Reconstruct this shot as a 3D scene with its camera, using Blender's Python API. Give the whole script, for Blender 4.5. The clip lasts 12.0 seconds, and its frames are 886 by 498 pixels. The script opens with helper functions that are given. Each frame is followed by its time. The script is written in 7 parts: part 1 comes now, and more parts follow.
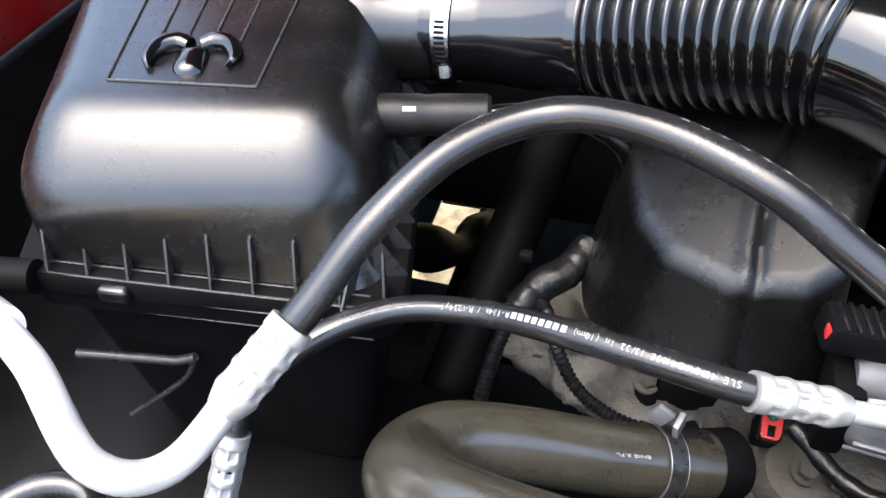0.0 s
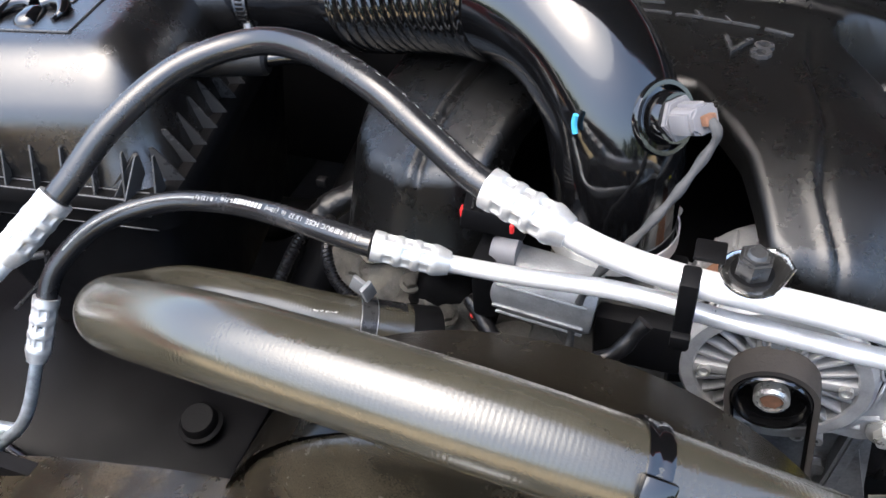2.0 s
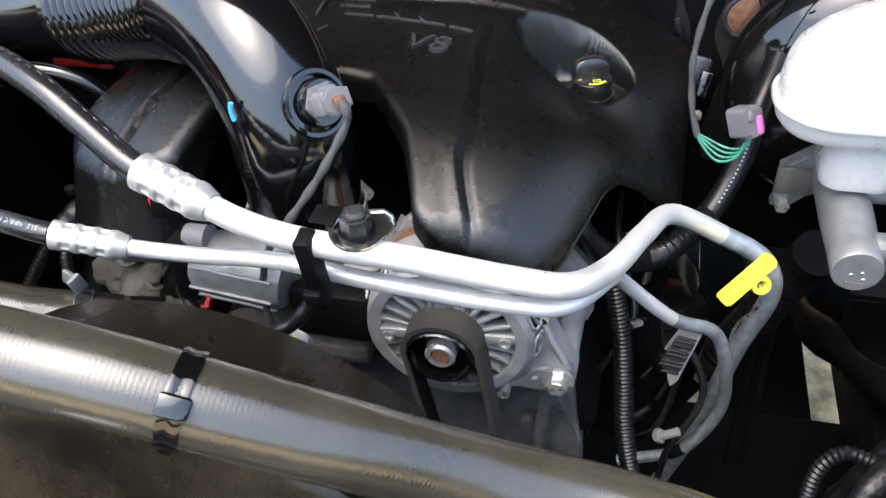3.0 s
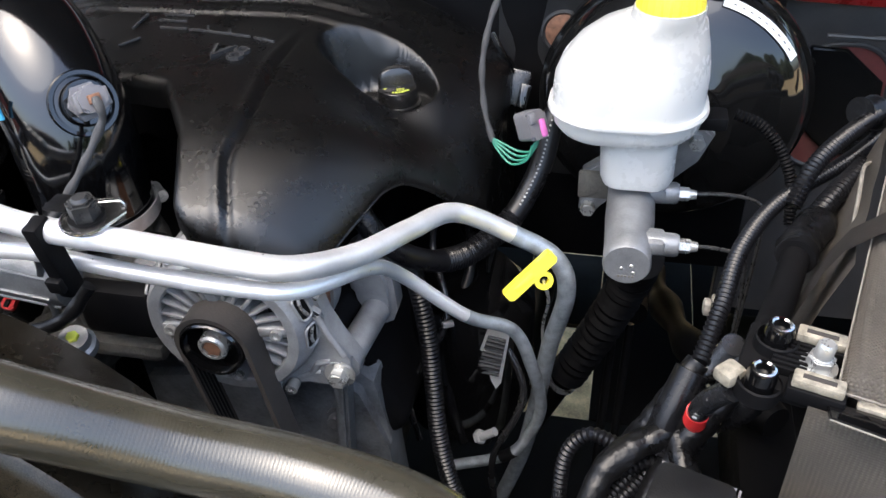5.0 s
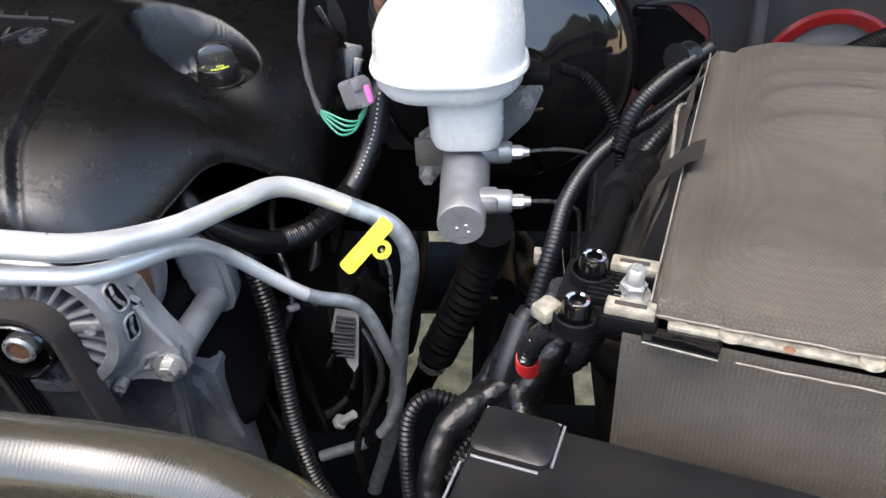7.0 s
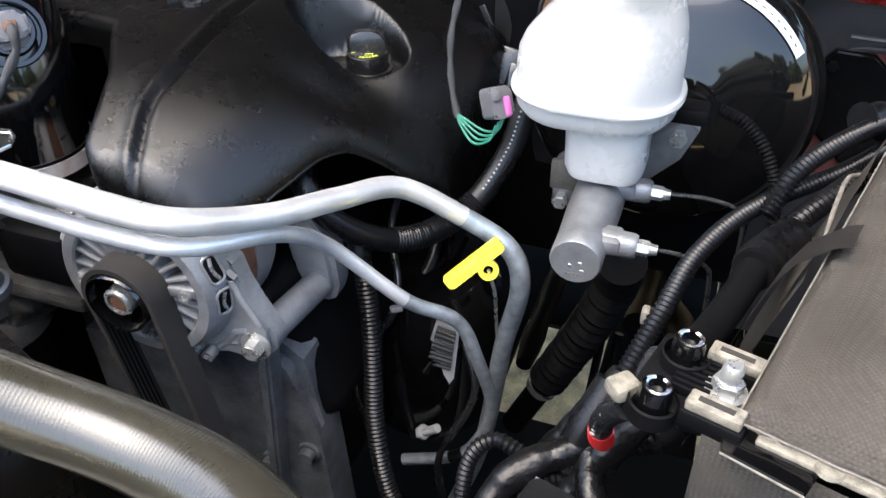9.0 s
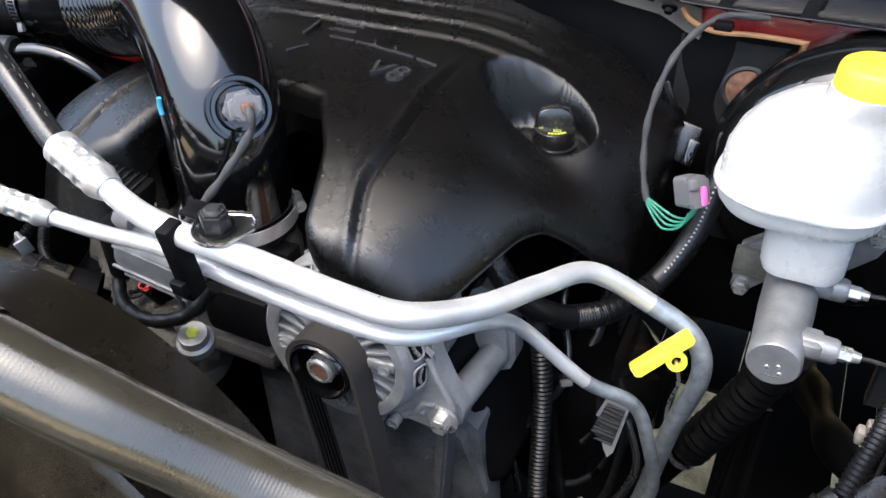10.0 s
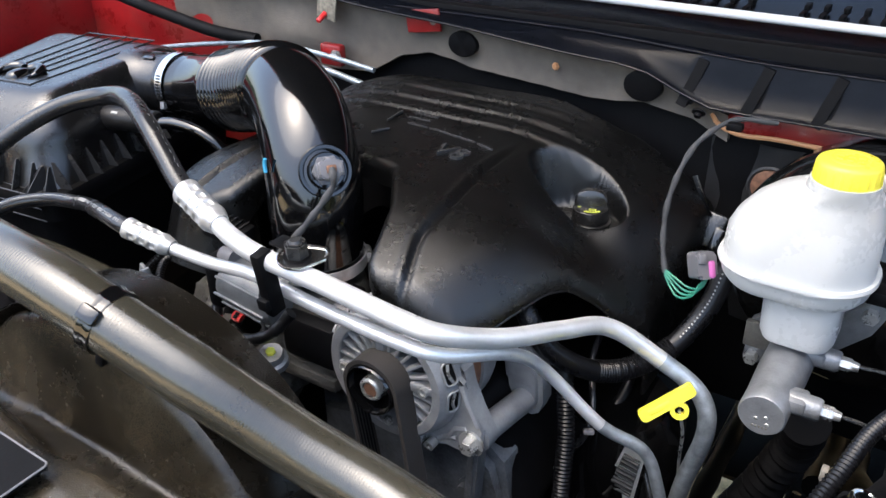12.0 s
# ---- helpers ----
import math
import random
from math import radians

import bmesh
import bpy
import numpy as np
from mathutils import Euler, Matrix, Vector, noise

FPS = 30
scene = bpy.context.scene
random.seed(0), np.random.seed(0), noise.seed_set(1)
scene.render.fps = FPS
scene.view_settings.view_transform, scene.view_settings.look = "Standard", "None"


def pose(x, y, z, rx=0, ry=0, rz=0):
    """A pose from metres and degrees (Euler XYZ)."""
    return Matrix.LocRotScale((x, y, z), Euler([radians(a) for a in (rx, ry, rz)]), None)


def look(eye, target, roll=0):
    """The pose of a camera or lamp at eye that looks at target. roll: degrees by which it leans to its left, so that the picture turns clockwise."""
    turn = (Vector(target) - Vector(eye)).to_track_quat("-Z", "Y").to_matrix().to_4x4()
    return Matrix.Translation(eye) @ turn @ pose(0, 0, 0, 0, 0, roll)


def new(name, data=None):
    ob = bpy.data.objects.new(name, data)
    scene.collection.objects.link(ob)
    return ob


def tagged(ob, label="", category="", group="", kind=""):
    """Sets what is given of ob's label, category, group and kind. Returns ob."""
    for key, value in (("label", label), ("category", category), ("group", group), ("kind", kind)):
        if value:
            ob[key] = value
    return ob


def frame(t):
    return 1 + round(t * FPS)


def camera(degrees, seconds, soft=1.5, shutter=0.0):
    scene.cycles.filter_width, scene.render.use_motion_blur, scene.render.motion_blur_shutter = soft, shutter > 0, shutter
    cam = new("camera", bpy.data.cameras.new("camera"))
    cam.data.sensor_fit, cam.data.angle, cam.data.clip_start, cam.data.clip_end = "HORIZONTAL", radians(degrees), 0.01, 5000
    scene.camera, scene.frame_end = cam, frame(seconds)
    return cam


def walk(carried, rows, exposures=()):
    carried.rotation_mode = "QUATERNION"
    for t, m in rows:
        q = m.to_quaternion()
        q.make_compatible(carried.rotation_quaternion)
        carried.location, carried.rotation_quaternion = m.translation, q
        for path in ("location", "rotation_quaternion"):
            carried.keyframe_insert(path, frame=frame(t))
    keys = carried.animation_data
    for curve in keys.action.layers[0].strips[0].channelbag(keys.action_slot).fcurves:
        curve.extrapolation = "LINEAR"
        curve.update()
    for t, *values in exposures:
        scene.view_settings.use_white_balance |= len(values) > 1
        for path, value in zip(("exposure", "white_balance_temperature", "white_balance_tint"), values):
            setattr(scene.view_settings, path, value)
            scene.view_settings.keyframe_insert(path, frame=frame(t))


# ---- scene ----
cam = camera(57.2, 12.0)
METRES, EYE, TILT, LEAN, TURN = 1.3, 1.6, -42.0, 0.0, 0.0
PATH = [
    (0, (0.01, 0.006, 1.614), (-0.041, 1.465, 0.248), -1.9),
    (0.5, (0.029, -0.043, 1.613), (-0.049, 1.408, 0.239), -1.7),
    (1, (0.096, -0.088, 1.618), (-0.076, 1.375, 0.266), -3.1),
    (1.5, (0.191, -0.118, 1.625), (-0.007, 1.358, 0.29), -3.8),
    (2, (0.272, -0.146, 1.632), (0.052, 1.334, 0.305), -5.3),
    (2.5, (0.38, -0.185, 1.647), (0.257, 1.336, 0.354), -4.8),
    (3, (0.46, -0.205, 1.623), (0.423, 1.331, 0.342), -4.1),
    (3.2, (0.479, -0.216, 1.622), (0.475, 1.319, 0.339), -3.8),
    (4.8, (0.613, -0.248, 1.605), (0.6, 1.346, 0.398), -3.8),
    (5, (0.629, -0.252, 1.599), (0.637, 1.346, 0.395), -3.6),
    (5.5, (0.673, -0.26, 1.579), (0.756, 1.338, 0.379), -3.2),
    (6, (0.678, -0.269, 1.59), (0.81, 1.327, 0.391), -4.1),
    (6.5, (0.666, -0.284, 1.583), (0.896, 1.299, 0.382), -3.7),
    (6.7, (0.668, -0.276, 1.57), (0.936, 1.301, 0.371), -3.5),
    (8.3, (0.759, -0.22, 1.54), (0.775, 1.375, 0.333), -1.0),
    (8.5, (0.754, -0.218, 1.542), (0.706, 1.376, 0.335), -1.2),
    (9, (0.733, -0.217, 1.553), (0.582, 1.372, 0.348), -1.2),
    (9.5, (0.699, -0.205, 1.578), (0.462, 1.38, 0.382), -1.3),
    (10, (0.637, -0.202, 1.607), (0.295, 1.376, 0.426), -1.5),
    (10.5, (0.6, -0.194, 1.626), (0.14, 1.419, 0.537), -1.5),
    (11, (0.589, -0.207, 1.637), (0.04, 1.401, 0.581), -1.4),
    (11.5, (0.629, -0.265, 1.643), (0.049, 1.361, 0.634), -1.5),
    (12, (0.713, -0.323, 1.634), (0.126, 1.333, 0.678), -1.2),
]
EXPOSURES = [(0, 2.50, 6350, 8), (0.9, 2.32, 6300, 8), (1.5, 2.35, 6350, 8), (2.2, 2.45, 6350, 8), (3, 2.25, 6350, 8), (5.2, 2.07, 6350, 8), (6.5, 2.18, 6350, 8), (8.5, 2.24, 6350, 8), (9.5, 2.17, 6350, 8), (11, 2.18, 6350, 8), (12, 1.92, 6350, 8)]
walk(cam, [(t, look(eye, target, roll)) for t, eye, target, roll in PATH], EXPOSURES)

# ---- light ----
world = bpy.data.worlds.new("sky")
scene.world = world
world.use_nodes = True
wn = world.node_tree.nodes
sky = wn.new("ShaderNodeTexSky")
sky.sky_type = "NISHITA"
sky.sun_disc = False
SUN_EL, SUN_AZ = 70.0, 230.0        # degrees; azimuth clockwise from +y
sky.sun_elevation, sky.sun_rotation = radians(SUN_EL), radians(SUN_AZ)
sky.air_density, sky.dust_density = 1.0, 4.0
wn["Background"].inputs[1].default_value = 0.15
world.node_tree.links.new(sky.outputs[0], wn["Background"].inputs[0])
sun_data = bpy.data.lights.new("sun", "SUN")
sun_data.energy, sun_data.angle, sun_data.color = 0.5, radians(75), (1.0, 0.93, 0.83)
sun = new("sun", sun_data)
sun_dir = Vector((math.sin(radians(SUN_AZ)) * math.cos(radians(SUN_EL)), math.cos(radians(SUN_AZ)) * math.cos(radians(SUN_EL)), math.sin(radians(SUN_EL))))
sun.matrix_world = look(sun_dir * 10, (0, 0, 0))

# ---- materials ----


def surface(name, base, rough, metal=0.0, vary=0.3, scale=25.0, bump=0.15, bscale=500.0, dust=None, dust_amount=0.5, dust_scale=14.0, coat=0.0, rvary=0.12, bdist=0.0006, spec=0.5):
    """A procedural surface: two scales of tone, grain relief, uneven gloss and, where given, a film of dust."""
    m = bpy.data.materials.new(name)
    m.use_nodes = True
    nt = m.node_tree
    b = nt.nodes["Principled BSDF"]
    geo = nt.nodes.new("ShaderNodeNewGeometry")

    def node(kind, **inputs):
        n = nt.nodes.new(kind)
        for k, v in inputs.items():
            n.inputs[k.replace("_", " ")].default_value = v
        return n

    def noise_at(sc, detail=4.0):
        n = node("ShaderNodeTexNoise", Scale=sc, Detail=detail)
        nt.links.new(geo.outputs["Position"], n.inputs["Vector"])
        return n

    coarse, fine, grain = noise_at(scale), noise_at(scale * 9), noise_at(bscale, 3.0)
    mixer = nt.nodes.new("ShaderNodeMix")
    mixer.data_type = "RGBA"
    dark = [c * (1 - vary) for c in base[:3]] + [1]
    light = [min(1, c * (1 + vary)) for c in base[:3]] + [1]
    mixer.inputs[6].default_value, mixer.inputs[7].default_value = dark, light
    add = node("ShaderNodeMath")
    add.operation = "MULTIPLY_ADD"
    nt.links.new(fine.outputs["Fac"], add.inputs[0])
    add.inputs[1].default_value = 0.35
    nt.links.new(coarse.outputs["Fac"], add.inputs[2])
    ramp = node("ShaderNodeMapRange")
    ramp.inputs["From Min"].default_value, ramp.inputs["From Max"].default_value = 0.4, 0.95
    nt.links.new(add.outputs[0], ramp.inputs["Value"])
    nt.links.new(ramp.outputs[0], mixer.inputs[0])
    colour = mixer.outputs[2]
    rr = node("ShaderNodeMapRange")
    rr.inputs["To Min"].default_value, rr.inputs["To Max"].default_value = max(0.02, rough - rvary), min(1, rough + rvary)
    nt.links.new(ramp.outputs[0], rr.inputs["Value"])
    roughness = rr.outputs[0]
    if dust:
        d1 = noise_at(dust_scale, 6.0)
        d2 = noise_at(900.0, 2.0)
        dm = node("ShaderNodeMath")
        dm.operation = "MULTIPLY"
        dr = node("ShaderNodeMapRange")
        dr.inputs["From Min"].default_value, dr.inputs["From Max"].default_value = 0.42, 0.75
        dr.inputs["To Max"].default_value = dust_amount
        nt.links.new(d1.outputs["Fac"], dr.inputs["Value"])
        nt.links.new(dr.outputs[0], dm.inputs[0])
        nt.links.new(d2.outputs["Fac"], dm.inputs[1])
        dmix = nt.nodes.new("ShaderNodeMix")
        dmix.data_type = "RGBA"
        dmix.inputs[7].default_value = (*dust, 1)
        nt.links.new(dm.outputs[0], dmix.inputs[0])
        nt.links.new(colour, dmix.inputs[6])
        colour = dmix.outputs[2]
    nt.links.new(colour, b.inputs["Base Color"])
    nt.links.new(roughness, b.inputs["Roughness"])
    b.inputs["Metallic"].default_value = metal
    b.inputs["Specular IOR Level"].default_value = spec
    if coat:
        b.inputs["Coat Weight"].default_value, b.inputs["Coat Roughness"].default_value = coat, 0.06
    if bump:
        bn = node("ShaderNodeBump", Strength=bump, Distance=bdist)
        nt.links.new(grain.outputs["Fac"], bn.inputs["Height"])
        nt.links.new(bn.outputs[0], b.inputs["Normal"])
    return m


DUST = (0.20, 0.16, 0.11)
M_LID = surface("black_satin_plastic", (0.006, 0.006, 0.0065), 0.25, bump=0.25, bscale=2600, rvary=0.06, dust=DUST, dust_amount=0.05, spec=0.9, bdist=0.0003)
M_COVER = surface("black_grained_plastic", (0.003, 0.0029, 0.0028), 0.28, bump=0.6, bscale=1500, rvary=0.03, vary=0.15, spec=0.7, bdist=0.0005)
M_DUCT = surface("black_gloss_plastic", (0.003, 0.003, 0.0033), 0.09, bump=0.06, bscale=220, rvary=0.04, spec=0.9)
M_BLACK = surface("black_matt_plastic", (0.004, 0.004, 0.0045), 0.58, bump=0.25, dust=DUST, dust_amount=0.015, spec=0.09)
M_RUBBER = surface("black_rubber", (0.013, 0.013, 0.014), 0.25, bump=0.2, bscale=700, rvary=0.07, spec=0.7)
M_TANHOSE = surface("dusty_rubber", (0.036, 0.033, 0.024), 0.2, vary=0.2, bump=0.15, bscale=900, rvary=0.05, dust=(0.14, 0.115, 0.07), dust_amount=0.18, spec=0.9, coat=0.15)
M_ALU = surface("aluminium_tube", (0.90, 0.895, 0.885), 0.38, metal=0.62, vary=0.10, scale=30, bump=0.04, bscale=260, rvary=0.13)
# darker, bluer, blotchy aluminium for lower tube runs and small pipes
M_ALUDULL = surface("aluminium_dull_blue", (0.36, 0.40, 0.43), 0.42, metal=0.6, vary=0.4, scale=90, bump=0.2, bscale=350)
M_CAST = surface("cast_aluminium", (0.31, 0.315, 0.32), 0.46, metal=0.35, vary=0.25, scale=60, bump=0.5, bscale=600)
M_CASTDARK = surface("dusty_casting", (0.105, 0.10, 0.088), 0.7, metal=0.2, vary=0.5, scale=45, bump=0.8, bscale=260, bdist=0.0015, dust=DUST, dust_amount=0.4)
M_STEEL = surface("zinc_steel", (0.52, 0.52, 0.50), 0.3, metal=0.7, vary=0.12, scale=80, bump=0.1)
M_RUST = surface("rusty_steel", (0.20, 0.10, 0.06), 0.7, metal=0.3, vary=0.5, scale=150, bump=0.4)
M_YELLOW = surface("yellow_plastic", (0.84, 0.74, 0.06), 0.35, vary=0.08, bump=0.1)
M_RED = surface("red_plastic", (0.75, 0.03, 0.03), 0.4, vary=0.15, bump=0.1)
M_WHITE = surface("milky_plastic", (0.55, 0.55, 0.53), 0.28, vary=0.03, scale=20, bump=0.06)
M_TIMING = surface("front_cover_casting", (0.13, 0.14, 0.15), 0.48, metal=0.3, vary=0.6, scale=38, bump=0.7, bscale=260, bdist=0.0012, dust=DUST, dust_amount=0.35)
M_GREY = surface("grey_plastic", (0.15, 0.147, 0.155), 0.45, vary=0.12, bump=0.1)
M_PINK = surface("pink_plastic", (0.62, 0.16, 0.45), 0.45, vary=0.1, bump=0.1)
M_GREEN = surface("green_insulation", (0.03, 0.20, 0.13), 0.45, vary=0.1, bump=0.0)
M_BLUE = surface("blue_paint_mark", (0.06, 0.36, 0.56), 0.5, vary=0.1, bump=0.0)
M_BRAID = surface("grey_woven_sleeve", (0.05, 0.05, 0.051), 0.75, vary=0.3, scale=120, bump=0.8, bscale=900)
M_PAINT = surface("red_body_paint", (0.25, 0.008, 0.009), 0.32, vary=0.3, bump=0.05, coat=0.4, dust=DUST, dust_amount=0.35)
# the body red darkened and dulled, shade put into the colour
M_PAINTSHADE = surface("shaded_red_paint", (0.10, 0.022, 0.020), 0.6, vary=0.4, bump=0.3, dust=DUST, dust_amount=0.5)
M_PAINTD = surface("grey_sealed_sheet", (0.034, 0.035, 0.037), 0.5, vary=0.3, bump=0.3, dust=DUST, dust_amount=0.2)
M_MAT = surface("heat_mat", (0.125, 0.108, 0.090), 0.75, vary=0.4, scale=7, bump=0.8, bscale=300, dust=(0.26, 0.21, 0.14), dust_amount=0.3)
M_COWL = surface("cowl_plastic", (0.007, 0.0085, 0.013), 0.20, vary=0.2, bump=0.15, bscale=900, rvary=0.05, spec=0.22)
M_FABRIC = surface("insulating_fabric", (0.150, 0.132, 0.110), 0.85, vary=0.2, scale=16, bump=0.3, bscale=300, dust=(0.24, 0.21, 0.17), dust_amount=0.3)
M_EDGE = surface("frayed_edge", (0.20, 0.18, 0.15), 0.8, vary=0.4, scale=160, bump=0.2)
M_BOOST = surface("gloss_black_steel", (0.006, 0.006, 0.006), 0.07, vary=0.2, bump=0.0, coat=0.6, rvary=0.03)
M_LABEL = surface("white_label", (0.72, 0.72, 0.70), 0.5, vary=0.06, bump=0.0)
M_INK = surface("dark_ink", (0.03, 0.03, 0.03), 0.6, vary=0.1, bump=0.0)
M_PRINT = surface("white_print", (0.36, 0.355, 0.34), 0.6, vary=0.35, scale=200, bump=0.0)
M_YPRINT = surface("yellow_print", (0.62, 0.66, 0.08), 0.5, vary=0.1, bump=0.0)
M_CHROME = surface("bright_plated_steel", (0.72, 0.71, 0.69), 0.2, metal=1.0, vary=0.15, scale=90, bump=0.1)
M_NUT = surface("dark_plated_steel", (0.05, 0.05, 0.05), 0.3, metal=0.5, vary=0.3, scale=120, bump=0.2)
M_LOOM = surface("loom_plastic", (0.006, 0.006, 0.007), 0.3, vary=0.2, bump=0.0, rvary=0.08, spec=0.35)
M_CORR = surface("corroded_metal", (0.25, 0.225, 0.175), 0.65, metal=0.15, vary=0.6, scale=160, bump=0.7, bscale=450)
M_STRAP = surface("dark_strap", (0.035, 0.03, 0.026), 0.85, vary=0.2, scale=60, bump=0.6, bscale=500)
M_SHROUD = surface("olive_shroud_plastic", (0.014, 0.0115, 0.008), 0.26, vary=0.25, bump=0.12, bscale=700, rvary=0.06, dust=(0.12, 0.10, 0.07), dust_amount=0.08, spec=0.6)
M_GROUND = surface("sandy_gravel", (0.70, 0.44, 0.22), 0.9, vary=0.7, scale=18, bump=0.8, bscale=120)
M_FERR = surface("swaged_aluminium", (0.58, 0.58, 0.57), 0.40, metal=0.65, vary=0.2, scale=120, bump=0.15, bscale=300)
M_TAPE = surface("shiny_black_tape", (0.005, 0.005, 0.0055), 0.33, vary=0.3, bump=0.6, bscale=170, bdist=0.0015, rvary=0.1, spec=0.35)
M_ORANGE = surface("bare_sealer", (0.55, 0.27, 0.12), 0.6, vary=0.2, bump=0.2)
M_CASTMID = surface("grey_casting", (0.26, 0.265, 0.27), 0.42, metal=0.55, vary=0.25, scale=60, bump=0.6, bscale=450)
M_BOXLID = surface("dark_box_plastic", (0.007, 0.007, 0.0075), 0.38, vary=0.2, bump=0.3, bscale=800, spec=0.35, dust=DUST, dust_amount=0.08)
M_DEEP = surface("black_moulded_plastic", (0.002, 0.002, 0.0026), 0.38, vary=0.2, bump=0.12, bscale=400, rvary=0.1, spec=0.10)
# paler grey: gloss on black edges put into colour, and worn letter edges
M_GLOSSWEAR = surface("gloss_and_wear_grey", (0.035, 0.035, 0.036), 0.3, vary=0.1, bump=0.0)
M_PANEL = surface("dusty_brown_plastic", (0.022, 0.018, 0.012), 0.24, vary=0.4, bump=0.3, bscale=900, rvary=0.12, dust=(0.34, 0.27, 0.17), dust_amount=0.40, spec=0.8)
M_TREE = surface("far_foliage", (0.05, 0.07, 0.03), 0.8, vary=0.5, scale=1.5, bump=0.5, bscale=6)


def weave(m, pitch):
    """Lay a woven relief over a cloth material."""
    nt = m.node_tree
    b = nt.nodes["Principled BSDF"]
    geo = nt.nodes.new("ShaderNodeNewGeometry")
    turn = nt.nodes.new("ShaderNodeMapping")
    turn.inputs["Rotation"].default_value = (0, 0, radians(31 + 45))
    nt.links.new(geo.outputs["Position"], turn.inputs["Vector"])
    vor = nt.nodes.new("ShaderNodeTexVoronoi")
    vor.inputs["Scale"].default_value = 1 / pitch
    vor.inputs["Randomness"].default_value = 0.06
    nt.links.new(turn.outputs[0], vor.inputs["Vector"])
    bn = nt.nodes.new("ShaderNodeBump")
    bn.inputs["Strength"].default_value, bn.inputs["Distance"].default_value = 0.8, 0.0012
    nt.links.new(vor.outputs["Distance"], bn.inputs["Height"])
    nt.links.new(bn.outputs[0], b.inputs["Normal"])
    old = b.inputs["Base Color"].links[0].from_socket
    mixer = nt.nodes.new("ShaderNodeMix")
    mixer.data_type, mixer.blend_type = "RGBA", "MULTIPLY"
    mixer.inputs[0].default_value = 0.35
    nt.links.new(old, mixer.inputs[6])
    nt.links.new(vor.outputs["Distance"], mixer.inputs[7])
    lift = nt.nodes.new("ShaderNodeMapRange")
    lift.inputs["From Max"].default_value, lift.inputs["To Min"].default_value, lift.inputs["To Max"].default_value = 0.6, 1.3, 0.5
    nt.links.new(vor.outputs["Distance"], lift.inputs["Value"])
    nt.links.new(lift.outputs[0], mixer.inputs[7])
    nt.links.new(mixer.outputs[2], b.inputs["Base Color"])


weave(M_FABRIC, 0.0020)

# ---- builders ----


def part(name, bm, material, parent, label="", sharp=38.0):
    """Link a bmesh as one mesh object under a thing, a part or nothing."""
    bmesh.ops.recalc_face_normals(bm, faces=bm.faces)
    for e in bm.edges:
        e.smooth = not (len(e.link_faces) == 2 and e.calc_face_angle(0) > radians(sharp))
    for f in bm.faces:
        f.smooth = True
    me = bpy.data.meshes.new(name)
    bm.to_mesh(me)
    bm.free()
    me.materials.append(material)
    ob = new(name, me)
    if parent is not None:
        ob.parent = parent
        ob.matrix_parent_inverse = parent.matrix_world.inverted() if parent.type == "EMPTY" else Matrix.Identity(4)
    if label:
        ob["label"] = label
    return ob


def thing(name, label, category, at, group="", kind=""):
    """An Empty at the base of a thing, which parents its parts."""
    ob = new(name)
    ob.empty_display_size = 0.02
    ob.location = at
    ob.matrix_world = Matrix.Translation(at)
    return tagged(ob, label, category, group, kind)


def spline(points, n=8):
    """Points along a smooth curve through the given ones."""
    c = [Vector(p) for p in points]
    q = [2 * c[0] - c[1], *c, 2 * c[-1] - c[-2]]
    out = []
    for i in range(1, len(q) - 2):
        p0, p1, p2, p3 = q[i - 1:i + 3]
        for k in range(n):
            u = k / n
            out.append(0.5 * (2 * p1 + (p2 - p0) * u + (2 * p0 - 5 * p1 + 4 * p2 - p3) * u * u + (3 * p1 - p0 - 3 * p2 + p3) * u ** 3))
    return out + [q[-2]]


def even(points, step):
    """The same line with points at even steps."""
    out, left = [points[0]], 0.0
    for a, b in zip(points[:-1], points[1:]):
        d = (b - a).length
        at = step - left
        while at <= d:
            out.append(a + (b - a) * (at / d))
            at += step
        left = d - (at - step)
    if (out[-1] - points[-1]).length > step * 0.3:
        out.append(points[-1])
    return out


def frames_along(line):
    """A turn-free frame at each point of a line: (tangent, side, up)."""
    res, side = [], None
    for i, p in enumerate(line):
        t = (line[min(i + 1, len(line) - 1)] - line[max(i - 1, 0)]).normalized()
        if side is None:
            side = t.orthogonal().normalized()
        side = (side - t * side.dot(t)).normalized()
        res.append((t, side, t.cross(side)))
    return res


def pipe(points, r, seg=20, n=8, step=None, rfun=None, smooth=True, bm=None, caps=True):
    """A tube along a smooth curve. rfun(s, total): radius at s metres along it."""
    line = spline(points, n) if smooth else [Vector(p) for p in points]
    if step:
        line = even(line, step)
    bm = bm or bmesh.new()
    total = sum((b - a).length for a, b in zip(line[:-1], line[1:]))
    rings, s = [], 0.0
    for i, (p, (t, a, b)) in enumerate(zip(line, frames_along(line))):
        if i:
            s += (p - line[i - 1]).length
        rad = rfun(s, total) if rfun else r
        rings.append([bm.verts.new(p + (a * math.cos(k * math.tau / seg) + b * math.sin(k * math.tau / seg)) * rad) for k in range(seg)])
    for q0, q1 in zip(rings[:-1], rings[1:]):
        for k in range(seg):
            bm.faces.new((q0[k], q0[(k + 1) % seg], q1[(k + 1) % seg], q1[k]))
    if caps:
        bm.faces.new(rings[0][::-1])
        bm.faces.new(rings[-1])
    return bm


def ribbed(r, depth, pitch):
    """A radius that swells and shrinks, for corrugated sleeves."""
    return lambda s, total: r + depth * (0.5 + 0.5 * math.cos(s / pitch * math.tau))


def loom(points, r, seg=12, pitch=0.0042):
    return pipe(points, r, seg=seg, step=pitch / 4, rfun=ribbed(r - 0.0012, 0.0014, pitch))


